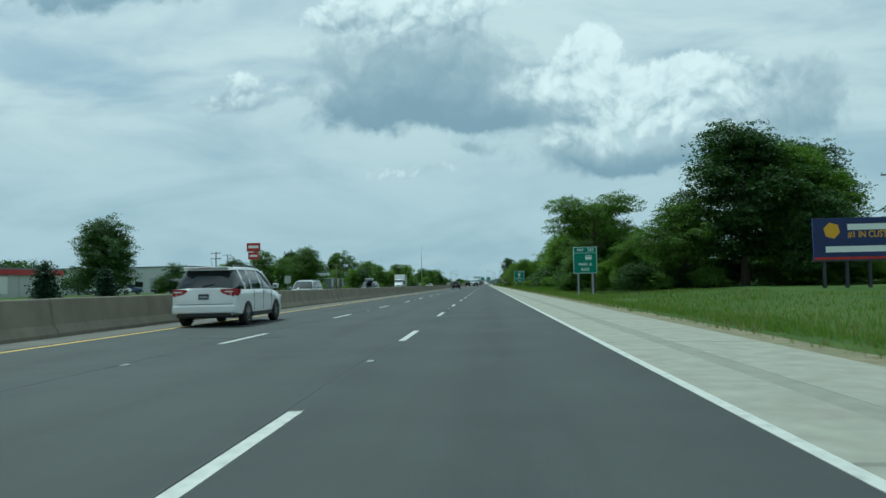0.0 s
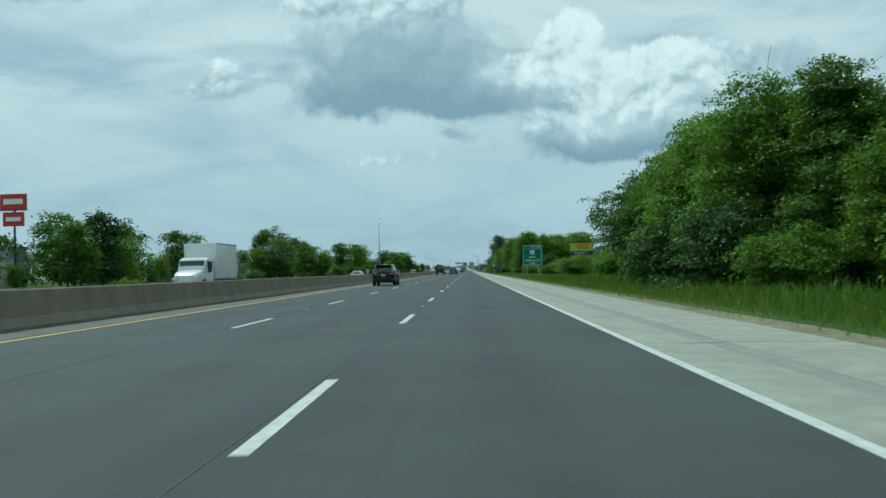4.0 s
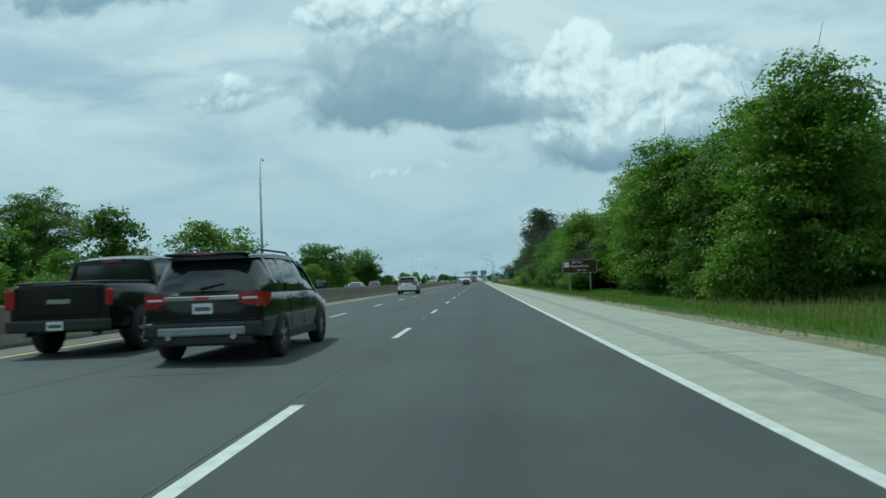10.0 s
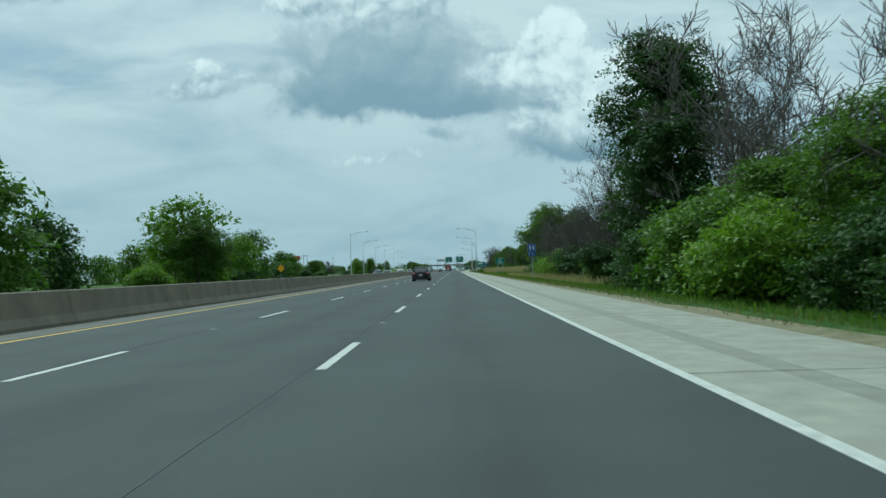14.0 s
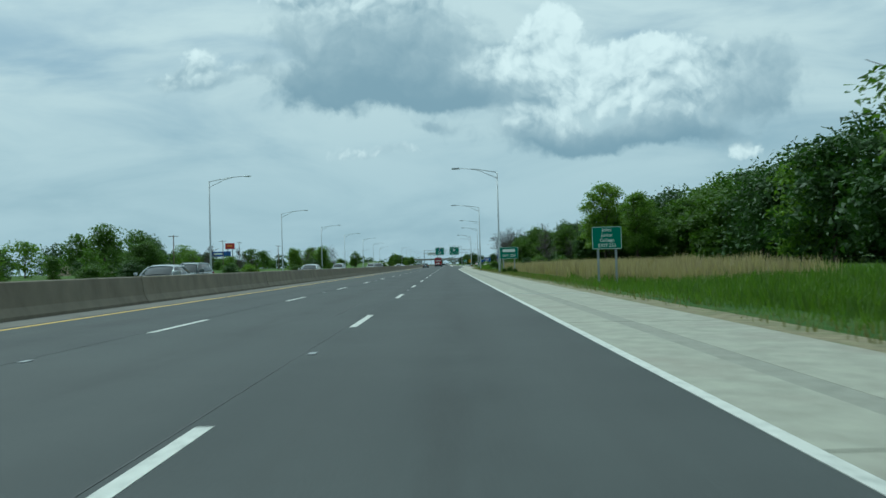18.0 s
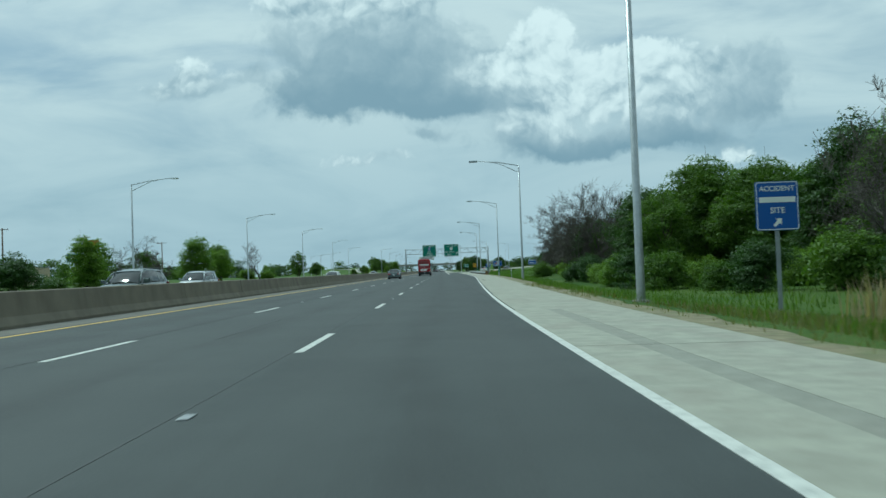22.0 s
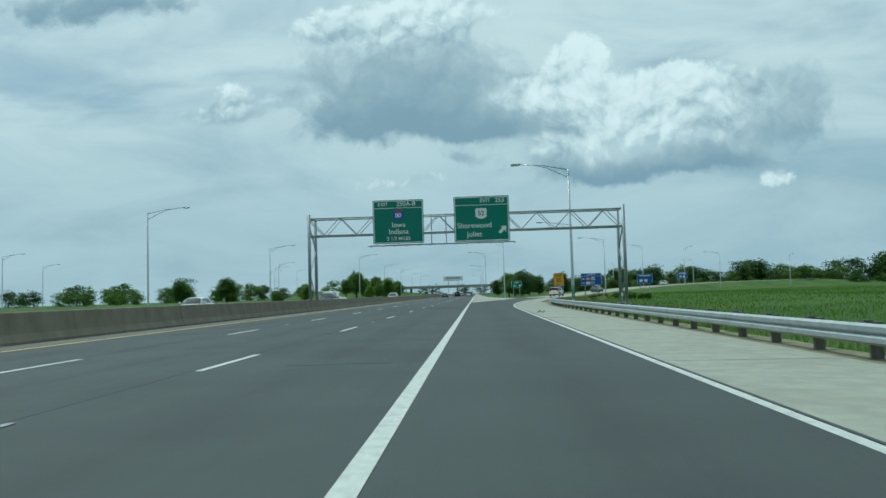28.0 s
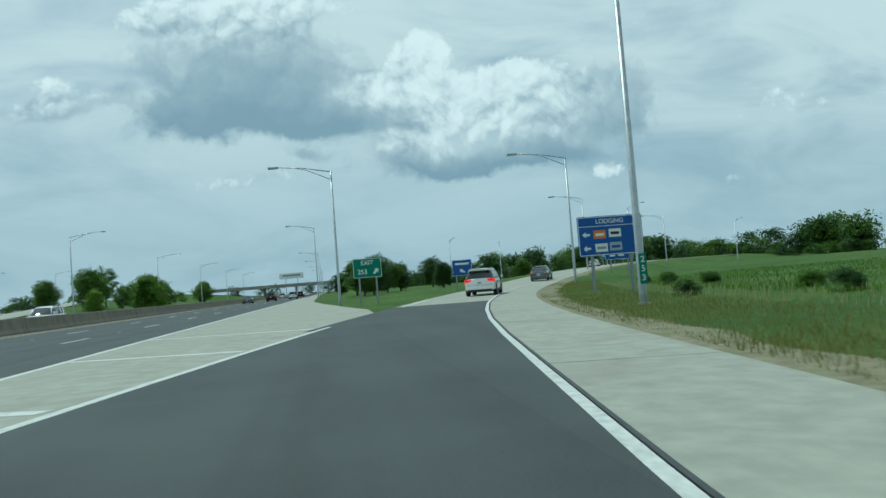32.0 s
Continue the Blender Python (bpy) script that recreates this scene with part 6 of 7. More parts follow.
def wheel(parent, x, y, r, w=0.23, rim=0.66):
    s = 1 if x > 0 else -1
    bm = bmesh.new()
    prof = [(-w / 2, r * 0.62), (-w / 2, r * 0.93), (-w / 2 + 0.03, r), (w / 2 - 0.03, r), (w / 2, r * 0.93), (w / 2, r * 0.62)]
    rings = [[bm.verts.new((x + p, y + q * math.cos(a), r + q * math.sin(a))) for p, q in prof] for a in [k * 2 * math.pi / 24 for k in range(24)]]
    for k in range(24):
        a, b = rings[k], rings[(k + 1) % 24]
        for j in range(5):
            bm.faces.new((a[j], a[j + 1], b[j + 1], b[j]))
    t = part("wheel", bm, TYRE, parent, "black tyre on an alloy rim", smooth=True)
    bm = bmesh.new()
    tube(bm, [(x + s * (w / 2 - 0.09), y, r), (x + s * (w / 2 - 0.06), y, r)], r * rim, 20)
    part("rim_well", bm, PLASTIC, t)
    bm = bmesh.new()
    for k in range(5):
        a = k * 2 * math.pi / 5
        m = Matrix.Translation((x + s * (w / 2 - 0.03), y, r)) @ Matrix.Rotation(a, 4, "X")
        box(bm, -0.02, -0.035, 0.02, 0.02, 0.035, r * rim, m=m)
    n = 20
    ro = [bm.verts.new((x + s * (w / 2 - 0.01), y + math.cos(k * 2 * math.pi / n) * r * rim, r + math.sin(k * 2 * math.pi / n) * r * rim)) for k in range(n)]
    ri = [bm.verts.new((x + s * (w / 2 - 0.02), y + math.cos(k * 2 * math.pi / n) * r * rim * 0.86, r + math.sin(k * 2 * math.pi / n) * r * rim * 0.86)) for k in range(n)]
    for k in range(n):
        bm.faces.new((ro[k], ro[(k + 1) % n], ri[(k + 1) % n], ri[k]))
    part("rim", bm, RIM, t)
    # dark wheel arch
    bm = bmesh.new()
    o = [bm.verts.new((x + s * (w / 2 - 0.055), y + math.cos(a) * r * 1.16, r * 1.02 + math.sin(a) * r * 1.16)) for a in [math.pi * k / 14 for k in range(15)]]
    i = [bm.verts.new((x + s * (w / 2 - 0.055), y + math.cos(a) * r * 0.6, r * 1.02 + math.sin(a) * r * 0.6)) for a in [math.pi * k / 14 for k in range(15)]]
    for k in range(14):
        bm.faces.new((o[k], o[k + 1], i[k + 1], i[k]))
    part("wheel_arch", bm, PLASTIC, parent)


def plate(parent, x, y, z, back=True, m=PLATE):
    p = boxpart("number_plate", (x - 0.155, y - 0.012, z - 0.08, x + 0.155, y, z + 0.08), m, parent, bevel=0.004)
    boxpart("bar", (x - 0.12, y - 0.015, z - 0.035, x + 0.12, y - 0.0122, z + 0.025), PAINT_GREY if m is PLATE else SATIN_GREY, p)


def car(at, label, paint, L=4.8, W=1.9, H=1.68, kind_="suv", trim=None, brake=False, rails=True, two_tone=None, category="car", plate_m=PLATE, silver_skid=False, garnish=None, dark_rear=True):
    t = thing({"suv": "suv", "sedan": "sedan", "crossover": "suv"}[kind_], label, category, at, "traffic")
    w = W / 2
    sedan = kind_ == "sedan"
    r = 0.32 if sedan else 0.37
    zb = 0.20 if sedan else 0.30
    belt = H * (0.635 if not sedan else 0.66)
    hood = belt - 0.08
    y_r, y_f = L * (0.20 if not sedan else 0.215), L * (0.795 if not sedan else 0.80)
    if sedan:
        secs = [body_sec(0, w * 0.80, zb + 0.18, belt - 0.14), body_sec(0.05, w * 0.93, zb + 0.05, belt - 0.06), body_sec(0.35, w * 0.99, zb, belt - 0.01), body_sec(1.0, w, zb, belt), body_sec(L * 0.5, w, zb, belt),
                body_sec(L * 0.70, w, zb, belt - 0.02), body_sec(L * 0.88, w * 0.98, zb, hood - 0.10), body_sec(L - 0.15, w * 0.9, zb + 0.03, hood - 0.22), body_sec(L, w * 0.72, zb + 0.12, hood - 0.36)]
        cab = [cabin_sec(0.72, w * 0.84, w * 0.62, belt - 0.03, belt + 0.02), cabin_sec(1.38, w * 0.90, w * 0.66, belt - 0.03, H - 0.06), cabin_sec(1.75, w * 0.92, w * 0.69, belt - 0.03, H - 0.025), cabin_sec(2.3, w * 0.92, w * 0.70, belt - 0.03, H - 0.02),
               cabin_sec(2.75, w * 0.92, w * 0.68, belt - 0.03, H - 0.08), cabin_sec(L * 0.745, w * 0.88, w * 0.62, belt - 0.05, belt)]
        roof = [cabin_sec(1.33, w * 0.68, w * 0.63, H - 0.12, H - 0.05), cabin_sec(1.75, w * 0.74, w * 0.69, H - 0.11, H - 0.012), cabin_sec(2.3, w * 0.75, w * 0.70, H - 0.11, H - 0.007), cabin_sec(2.78, w * 0.72, w * 0.66, H - 0.15, H - 0.075)]
        rear_pil = ((0.77, w * 0.83, belt), (1.38, w * 0.67, H - 0.07))
        tail_y, tail_z = 0.02, belt - 0.17
    else:
        secs = [body_sec(0.02, w * 0.84, zb + 0.14, belt - 0.06), body_sec(0.08, w * 0.95, zb + 0.04, belt - 0.01), body_sec(0.4, w * 0.99, zb, belt), body_sec(1.2, w, zb, belt), body_sec(L * 0.55, w, zb, belt),
                body_sec(L * 0.74, w, zb, belt - 0.03), body_sec(L * 0.90, w * 0.97, zb, hood - 0.06), body_sec(L - 0.12, w * 0.92, zb + 0.02, hood - 0.18), body_sec(L, w * 0.78, zb + 0.12, hood - 0.34)]
        cab = [cabin_sec(0.10, w * 0.90, w * 0.80, belt - 0.03, belt + 0.05), cabin_sec(0.42, w * 0.92, w * 0.71, belt - 0.03, H - 0.10), cabin_sec(0.62, w * 0.93, w * 0.72, belt - 0.03, H - 0.04), cabin_sec(1.8, w * 0.94, w * 0.75, belt - 0.03, H),
               cabin_sec(L * 0.54, w * 0.94, w * 0.74, belt - 0.03, H - 0.01), cabin_sec(L * 0.64, w * 0.93, w * 0.70, belt - 0.03, H - 0.10), cabin_sec(L * 0.79, w * 0.89, w * 0.64, belt - 0.05, belt)]
        roof = [cabin_sec(0.26, w * 0.70, w * 0.67, H - 0.11, H - 0.06), cabin_sec(0.62, w * 0.755, w * 0.725, H - 0.09, H - 0.025), cabin_sec(1.8, w * 0.775, w * 0.752, H - 0.08, H + 0.012), cabin_sec(L * 0.54, w * 0.775, w * 0.742, H - 0.09, H + 0.003),
                cabin_sec(L * 0.645, w * 0.76, w * 0.69, H - 0.20, H - 0.095)]
        rear_pil = ((0.12, w * 0.90, belt + 0.02), (0.42, w * 0.715, H - 0.10))
        tail_y, tail_z = 0.06, belt - 0.10
    body = loft(secs, paint, "body", t)
    cabin = loft(cab, GLASS_DARK, "cabin_glass", t)
    loft(roof, paint, "roof", t)

    def pillar(a, b, rad):
        for s in (1, -1):
            bm = bmesh.new()
            tube(bm, [(s * a[1], a[0], a[2] - 0.04), (s * (a[1] * 0.45 + b[1] * 0.55 + 0.02), a[0] * 0.45 + b[0] * 0.55, a[2] * 0.45 + b[2] * 0.55), (s * b[1], b[0], b[2])], rad, 6)
            part("pillar", bm, paint, t, smooth=True)

    def post(yb, yt, width, wb, wt, zb_, zt_):
        """A flat body-coloured strip over the side glass, following its curve."""
        for s in (1, -1):
            bm = bmesh.new()
            rows = []
            for k, (x, f) in enumerate(((wb, 0.0), (wb * 0.99, 0.25), (wt + (wb - wt) * 0.35, 0.7), (wt, 1.0))):
                z, y = zb_ + (zt_ - 0.05 - zb_) * f, yb + (yt - yb) * f
                rows.append([bm.verts.new((s * (x + o), y + d, z)) for o, d in ((0.009, -width / 2), (0.009, width / 2), (-0.01, width / 2), (-0.01, -width / 2))])
            for a, b in zip(rows, rows[1:]):
                for k in range(4):
                    bm.faces.new((a[k], a[(k + 1) % 4], b[(k + 1) % 4], b[k]))
            bm.faces.new(rows[0])
            bm.faces.new(rows[-1][::-1])
            part("pillar", bm, paint, t)

    if sedan:
        pillar(rear_pil[0], rear_pil[1], 0.055)
    fy = L * (0.79 if not sedan else 0.745)
    pillar((fy, w * 0.885, belt - 0.02), (L * (0.645 if not sedan else 0.585), w * 0.70, H - 0.11), 0.034)
    for f in ((0.30, 0.50) if not sedan else (0.47,)):
        post(L * f, L * f - 0.06, 0.075, w * 0.94 if not sedan else w * 0.92, w * 0.75 if not sedan else w * 0.70, belt - 0.03, H - 0.01)
    if not sedan:
        post(L * 0.185, L * 0.15, 0.16, w * 0.93, w * 0.735, belt - 0.03, H - 0.02)
    # rear: lights, plate, bumper
    for s in (1, -1):
        bm = bmesh.new()
        if sedan:
            box(bm, s * w * 0.58, -0.005, tail_z - 0.10, s * w * 0.93, 0.22, tail_z + 0.08, 0.03)
        else:
            # tapers to the middle, wraps round the corner
            f0 = tail_y - 0.055
            pts = [(0.46, f0 + 0.02, 0.07), (0.46, f0 + 0.02, 0.04), (0.60, f0, 0.085), (0.60, f0, -0.06), (0.88, f0 + 0.02, 0.09), (0.86, f0 + 0.02, -0.135), (0.985, f0 + 0.12, 0.085), (0.985, f0 + 0.12, -0.13), (1.004, f0 + 0.36, 0.07), (1.004, f0 + 0.30, -0.06), (0.6, f0 + 0.2, 0.08), (0.6, f0 + 0.2, -0.05)]
            bmesh.ops.convex_hull(bm, input=[bm.verts.new((s * w * a, b, tail_z + c)) for a, b, c in pts])
        tl = part("tail_light", bm, BRAKE_GLOW if brake else TAIL_RED, t, "lit red tail light" if brake else "red tail light")
        boxpart("lens_strip", (s * w * 0.64, tail_y - 0.056 if not sedan else -0.011, tail_z - 0.012, s * w * 0.88, tail_y - 0.051 if not sedan else -0.006, tail_z + 0.02), LAMP_CLEAR if not brake else TAIL_RED, tl)
    bump = bmesh.new()
    box(bump, -w * 0.93, -0.07 if not sedan else -0.06, zb + 0.10, w * 0.93, 0.30, zb + 0.34, 0.05)
    part("rear_bumper", bump, (PLASTIC if silver_skid else paint), t)
    low = bmesh.new()
    box(low, -w * 0.80, -0.055, zb - 0.02, w * 0.80, 0.3, zb + 0.14, 0.04)
    part("rear_valance", low, PLASTIC, t)
    if silver_skid:
        bm = bmesh.new()
        box(bm, -w * 0.70, -0.085, zb + 0.13, w * 0.70, 0.0, zb + 0.27, 0.03)
        part("skid_plate", bm, SATIN_GREY, t, "satin silver skid plate")
        for s in (1, -1):
            bm = bmesh.new()
            tube(bm, [(s * w * 0.52, -0.10, zb + 0.12), (s * w * 0.52, 0.1, zb + 0.12)], 0.045, 10)
            part("exhaust_tip", bm, CHROME, t)
    if garnish:
        bm = bmesh.new()
        box(bm, -w * 0.60, tail_y - 0.078, tail_z - 0.02, w * 0.60, tail_y - 0.02, tail_z + 0.055, 0.015)
        part("garnish", bm, garnish, t, "chrome strip between the tail lights")
        boxpart("badge", (-0.11, tail_y - 0.088, tail_z - 0.005, 0.11, tail_y - 0.079, tail_z + 0.040), SIGN_RED, t)
    plate(t, 0, -0.005 if sedan else tail_y - 0.045, (zb + 0.42) if sedan else tail_z - 0.14, m=plate_m)
    boxpart("shut_line", (-w * 0.86, -0.003 if sedan else 0.012, zb + 0.36, w * 0.86, 0.05, zb + 0.372), PLASTIC, t)
    if not sedan:
        bm = bmesh.new()
        tube(bm, [(-0.05, 0.07, belt + 0.06), (0.30, 0.12, belt + 0.13)], [0.022, 0.012], 6)
        part("rear_wiper", bm, PLASTIC, t)
        bm = bmesh.new()
        box(bm, -w * 0.66, 0.12, H - 0.05, w * 0.66, 0.46, H - 0.005, 0.02)
        part("spoiler", bm, paint, t)
        boxpart("high_brake_light", (-0.18, 0.112, H - 0.04, 0.18, 0.119, H - 0.02), TAIL_RED, t)
    bm = bmesh.new()
    tube(bm, [(0.1, 0.5, H - 0.02), (0.1, 0.38, H + 0.20)], [0.01, 0.005], 5)
    part("antenna", bm, PLASTIC, t)
    if rails and not sedan:
        for s in (1, -1):
            bm = bmesh.new()
            tube(bm, [(s * w * 0.66, 0.6, H - 0.02), (s * w * 0.67, 0.72, H + 0.045), (s * w * 0.68, L * 0.5, H + 0.05), (s * w * 0.67, L * 0.55, H - 0.01)], 0.020, 6)
            part("roof_rail", bm, DARK_STEEL, t, smooth=True)
    # front
    for s in (1, -1):
        bm = bmesh.new()
        box(bm, s * w * 0.50, L - 0.42, hood - 0.30, s * w * 0.92, L - 0.08, hood - 0.17, 0.03)
        part("headlight", bm, LAMP_CLEAR, t)
        bm = bmesh.new()
        box(bm, s * (w + 0.02), L * 0.705, belt - 0.02, s * (w + 0.20), L * 0.705 + 0.14, belt + 0.14, 0.04)
        part("mirror", bm, paint, t)
        boxpart("mirror_glass", (s * (w + 0.045), L * 0.705 - 0.004, belt + 0.01, s * (w + 0.18), L * 0.705 - 0.001, belt + 0.11), CHROME, t)
        for f in (0.36, 0.555):
            bm = bmesh.new()
            box(bm, s * (w - 0.005), L * f, belt - 0.16, s * (w + 0.025), L * f + 0.2, belt - 0.125, 0.008)
            part("door_handle", bm, trim or paint, t)
        for f in (0.325, 0.515, 0.70):
            boxpart("door_gap", (s * (w * 0.99), L * f - 0.006, zb + 0.16, s * (w + 0.003), L * f + 0.006, belt - 0.08), PLASTIC, t)
        boxpart("sill", (s * w * 0.95, y_r + r + 0.1, zb - 0.03, s * (w + 0.004), y_f - r - 0.1, zb + 0.09), PLASTIC, t)
    bm = bmesh.new()
    box(bm, -w * 0.48, L - 0.16, hood - 0.42, w * 0.48, L - 0.01, hood - 0.22, 0.03)
    part("grille", bm, PLASTIC, t)
    bm = bmesh.new()
    box(bm, -w * 0.9, L - 0.28, zb - 0.02, w * 0.9, L + 0.03, zb + 0.22, 0.06)
    part("front_bumper", bm, paint, t)
    bm = bmesh.new()
    box(bm, -w * 0.8, 0.5, zb - 0.06, w * 0.8, L - 0.5, zb + 0.05)
    part("underbody", bm, PLASTIC, t)
    for y in (y_r, y_f):
        for s in (1, -1):
            wheel(t, s * (w - 0.085), y, r)
    return t


def pickup(at, label, paint):
    t = thing("pickup_truck", label, "pickup truck", at, "traffic")
    W, L, H, zb, w, r = 2.0, 5.8, 1.90, 0.45, 1.0, 0.41
    loft([body_sec(0.05, w * 0.93, zb + 0.05, 1.30), body_sec(0.12, w * 0.97, zb, 1.32), body_sec(2.0, w, zb, 1.32), body_sec(2.05, w, zb, 1.22), body_sec(4.3, w, zb, 1.22), body_sec(5.3, w * 0.97, zb, 1.16), body_sec(5.7, w * 0.93, zb + 0.05, 1.05), body_sec(5.8, w * 0.85, zb + 0.2, 0.9)], paint, "body", t)
    boxpart("bed_cover", (-w * 0.86, 0.14, 1.335, w * 0.86, 2.0, 1.385), PLASTIC, t, "black bed cover", bevel=0.015)
    cab = [cabin_sec(2.08, w * 0.93, w * 0.78, 1.18, 1.80), cabin_sec(2.5, w * 0.94, w * 0.80, 1.18, H - 0.01), cabin_sec(3.4, w * 0.94, w * 0.80, 1.18, H), cabin_sec(3.75, w * 0.93, w * 0.76, 1.18, H - 0.10), cabin_sec(4.45, w * 0.90, w * 0.70, 1.16, 1.24)]
    loft(cab, GLASS_DARK, "cabin_glass", t)
    loft([cabin_sec(2.05, w * 0.80, w * 0.785, 1.74, 1.83), cabin_sec(2.5, w * 0.84, w * 0.81, 1.76, H + 0.01), cabin_sec(3.4, w * 0.84, w * 0.81, 1.76, H + 0.015), cabin_sec(3.8, w * 0.80, w * 0.75, 1.68, H - 0.10)], paint, "roof", t)
    for s in (1, -1):
        for (a, b, rad) in (((2.07, 0.92, 1.2), (2.12, 0.78, 1.8), 0.07), ((3.2, 0.94, 1.2), (3.15, 0.80, 1.86), 0.04), ((4.4, 0.89, 1.2), (3.75, 0.75, 1.8), 0.045)):
            bm = bmesh.new()
            tube(bm, [(s * a[1], a[0], a[2]), (s * (a[1] + b[1] + 0.06) / 2, (a[0] + b[0]) / 2, (a[2] + b[2]) / 2), (s * b[1], b[0], b[2])], rad, 6)
            part("pillar", bm, paint, t)
        bm = bmesh.new()
        box(bm, s * w * 0.86, 0.02, 0.92, s * w * 0.985, 0.14, 1.23, 0.03)
        part("tail_light", bm, TAIL_RED, t, "red tail light")
        bm = bmesh.new()
        box(bm, s * (w + 0.02), 4.05, 1.18, s * (w + 0.28), 4.18, 1.48, 0.04)
        part("mirror", bm, paint, t)
        for y in (2.55, 3.45):
            boxpart("door_handle", (s * (w - 0.01), y, 1.05, s * (w + 0.03), y + 0.2, 1.09), PLASTIC, t)
        boxpart("running_board", (s * 0.86, 2.1, zb - 0.06, s * 1.02, 4.1, zb), PLASTIC, t)
        bm = bmesh.new()
        tube(bm, [(s * 0.62, -0.06, zb - 0.02), (s * 0.62, 0.3, zb - 0.02)], 0.05, 10)
        part("exhaust_tip", bm, CHROME, t)
        bm = bmesh.new()
        box(bm, s * 0.55, 5.5, 0.86, s * 0.92, 5.74, 1.08, 0.03)
        part("headlight", bm, LAMP_CLEAR, t)
    bm = bmesh.new()
    box(bm, -w * 0.95, -0.12, zb + 0.02, w * 0.95, 0.1, zb + 0.24, 0.04)
    part("rear_bumper", bm, PLASTIC, t)
    boxpart("tailgate", (-w * 0.76, 0.025, 0.76, w * 0.76, 0.06, 1.28), paint, t, bevel=0.015)
    boxpart("tailgate_badge", (-0.22, 0.018, 0.98, 0.22, 0.026, 1.06), CHROME, t)
    plate(t, 0, -0.115, zb + 0.13)
    boxpart("high_brake_light", (-0.2, 2.04, 1.80, 0.2, 2.06, 1.84), TAIL_RED, t)
    for y in (1.25, 4.75):
        for s in (1, -1):
            wheel(t, s * 0.91, y, r, 0.27)
    return t


def coach(at):
    t = thing("coach", "red and silver touring coach with a white rear emblem", "coach", at, "traffic")
    W, L, H, w = 2.6, 13.7, 3.55, 1.3

    def sec(y, k, zb, zt):
        return (y, [(0, zb), (w * 0.96 * k, zb), (w * k, zb + 0.15), (w * k, 1.6), (w * 0.995 * k, 2.8), (w * 0.97 * k, zt - 0.25), (w * 0.86 * k, zt - 0.06), (w * 0.5 * k, zt), (0, zt + 0.02)])

    loft([sec(0.0, 0.95, 0.62, 3.38), sec(0.10, 0.99, 0.55, 3.50), sec(0.5, 1.0, 0.45, H)], PAINT_RED, "rear_cap", t)
    loft([sec(0.502, 1.0, 0.45, H), sec(12.6, 1.0, 0.40, H), sec(13.3, 0.98, 0.40, H - 0.05), sec(13.7, 0.90, 0.45, H - 0.4)], PAINT_SILVER, "body", t)
    for s in (1, -1):
        for k in range(8):
            boxpart("window", (s * (w - 0.02), 0.75 + k * 1.47, 1.75, s * (w + 0.012), 2.16 + k * 1.47, 2.95), GLASS_DARK, t, bevel=0.006)
        boxpart("red_flash", (s * (w - 0.02), 0.5, 0.9, s * (w + 0.010), 4.2, 1.70), PAINT_RED, t)
        for k in range(6):
            boxpart("bay_gap", (s * (w - 0.01), 2.6 + k * 1.5, 0.5, s * (w + 0.006), 2.62 + k * 1.5, 1.65), PLASTIC, t)
        boxpart("rear_corner_glass", (s * w * 0.88, 0.02, 1.72, s * (w + 0.004), 0.42, 3.05), GLASS_DARK, t, bevel=0.03)
        for z, m in ((1.20, TAIL_RED), (1.42, TAIL_RED), (0.98, LAMP_CLEAR)):
            bm = bmesh.new()
            tube(bm, [(s * w * 0.85, -0.03, z), (s * w * 0.85, 0.08, z)], 0.07, 12)
            part("rear_light", bm, m, t)
        bm = bmesh.new()
        box(bm, s * (w + 0.05), 13.5, 1.9, s * (w + 0.30), 13.75, 2.55, 0.05)
        part("mirror", bm, PLASTIC, t)
        for y in (2.9, 4.15, 11.2):
            wheel(t, s * (w - 0.14), y, 0.52, 0.30)
    boxpart("rear_panel", (-w * 0.72, -0.012, 2.45, w * 0.72, 0.03, 3.12), PAINT_REDDARK, t, bevel=0.02)
    boxpart("engine_hatch", (-w * 0.74, -0.016, 1.72, w * 0.74, 0.03, 2.02), PAINT_REDDARK, t, bevel=0.015)
    boxpart("lower_hatch", (-w * 0.78, -0.010, 0.90, w * 0.78, 0.03, 1.62), PAINT_RED, t, bevel=0.015)
    boxpart("rear_visor", (-w * 0.70, -0.02, 3.25, w * 0.70, 0.06, 3.38), PLASTIC, t, bevel=0.02)
    # bars in the place of the company's words, and the swoosh of its emblem
    for k in range(9):
        x = -0.95 + k * 0.215
        bm = bmesh.new()
        box(bm, x, -0.022, 2.22, x + 0.17, -0.014, 2.44)
        part("word_bar", bm, SIGN_WHITE, t)
    boxpart("small_bar", (-0.9, -0.022, 2.10, 0.95, -0.014, 2.15), SIGN_WHITE, t)
    bm = bmesh.new()
    for pts in (((-0.75, 0.98), (-0.40, 0.98), (-0.28, 1.16), (-0.55, 1.22), (-0.20, 1.36), (-0.10, 1.50), (-0.45, 1.50), (-0.78, 1.28)),
                ((-0.22, 0.98), (-0.02, 0.98), (0.22, 1.26), (0.14, 0.98), (0.34, 0.98), (0.62, 1.32), (1.02, 1.50), (0.56, 1.44), (0.36, 1.24), (0.40, 1.50), (0.22, 1.50), (0.0, 1.26), (0.04, 1.50), (-0.06, 1.50))):
        f = [bm.verts.new((x, -0.022, z)) for x, z in pts]
        b = [bm.verts.new((x, -0.014, z)) for x, z in pts]
        bm.faces.new(f)
        for k in range(len(f)):
            bm.faces.new((f[k], f[(k + 1) % len(f)], b[(k + 1) % len(f)], b[k]))
    part("emblem", bm, SIGN_WHITE, t, "white swoosh emblem")
    bm = bmesh.new()
    box(bm, -w * 0.98, -0.10, 0.42, w * 0.98, 0.3, 0.86, 0.06)
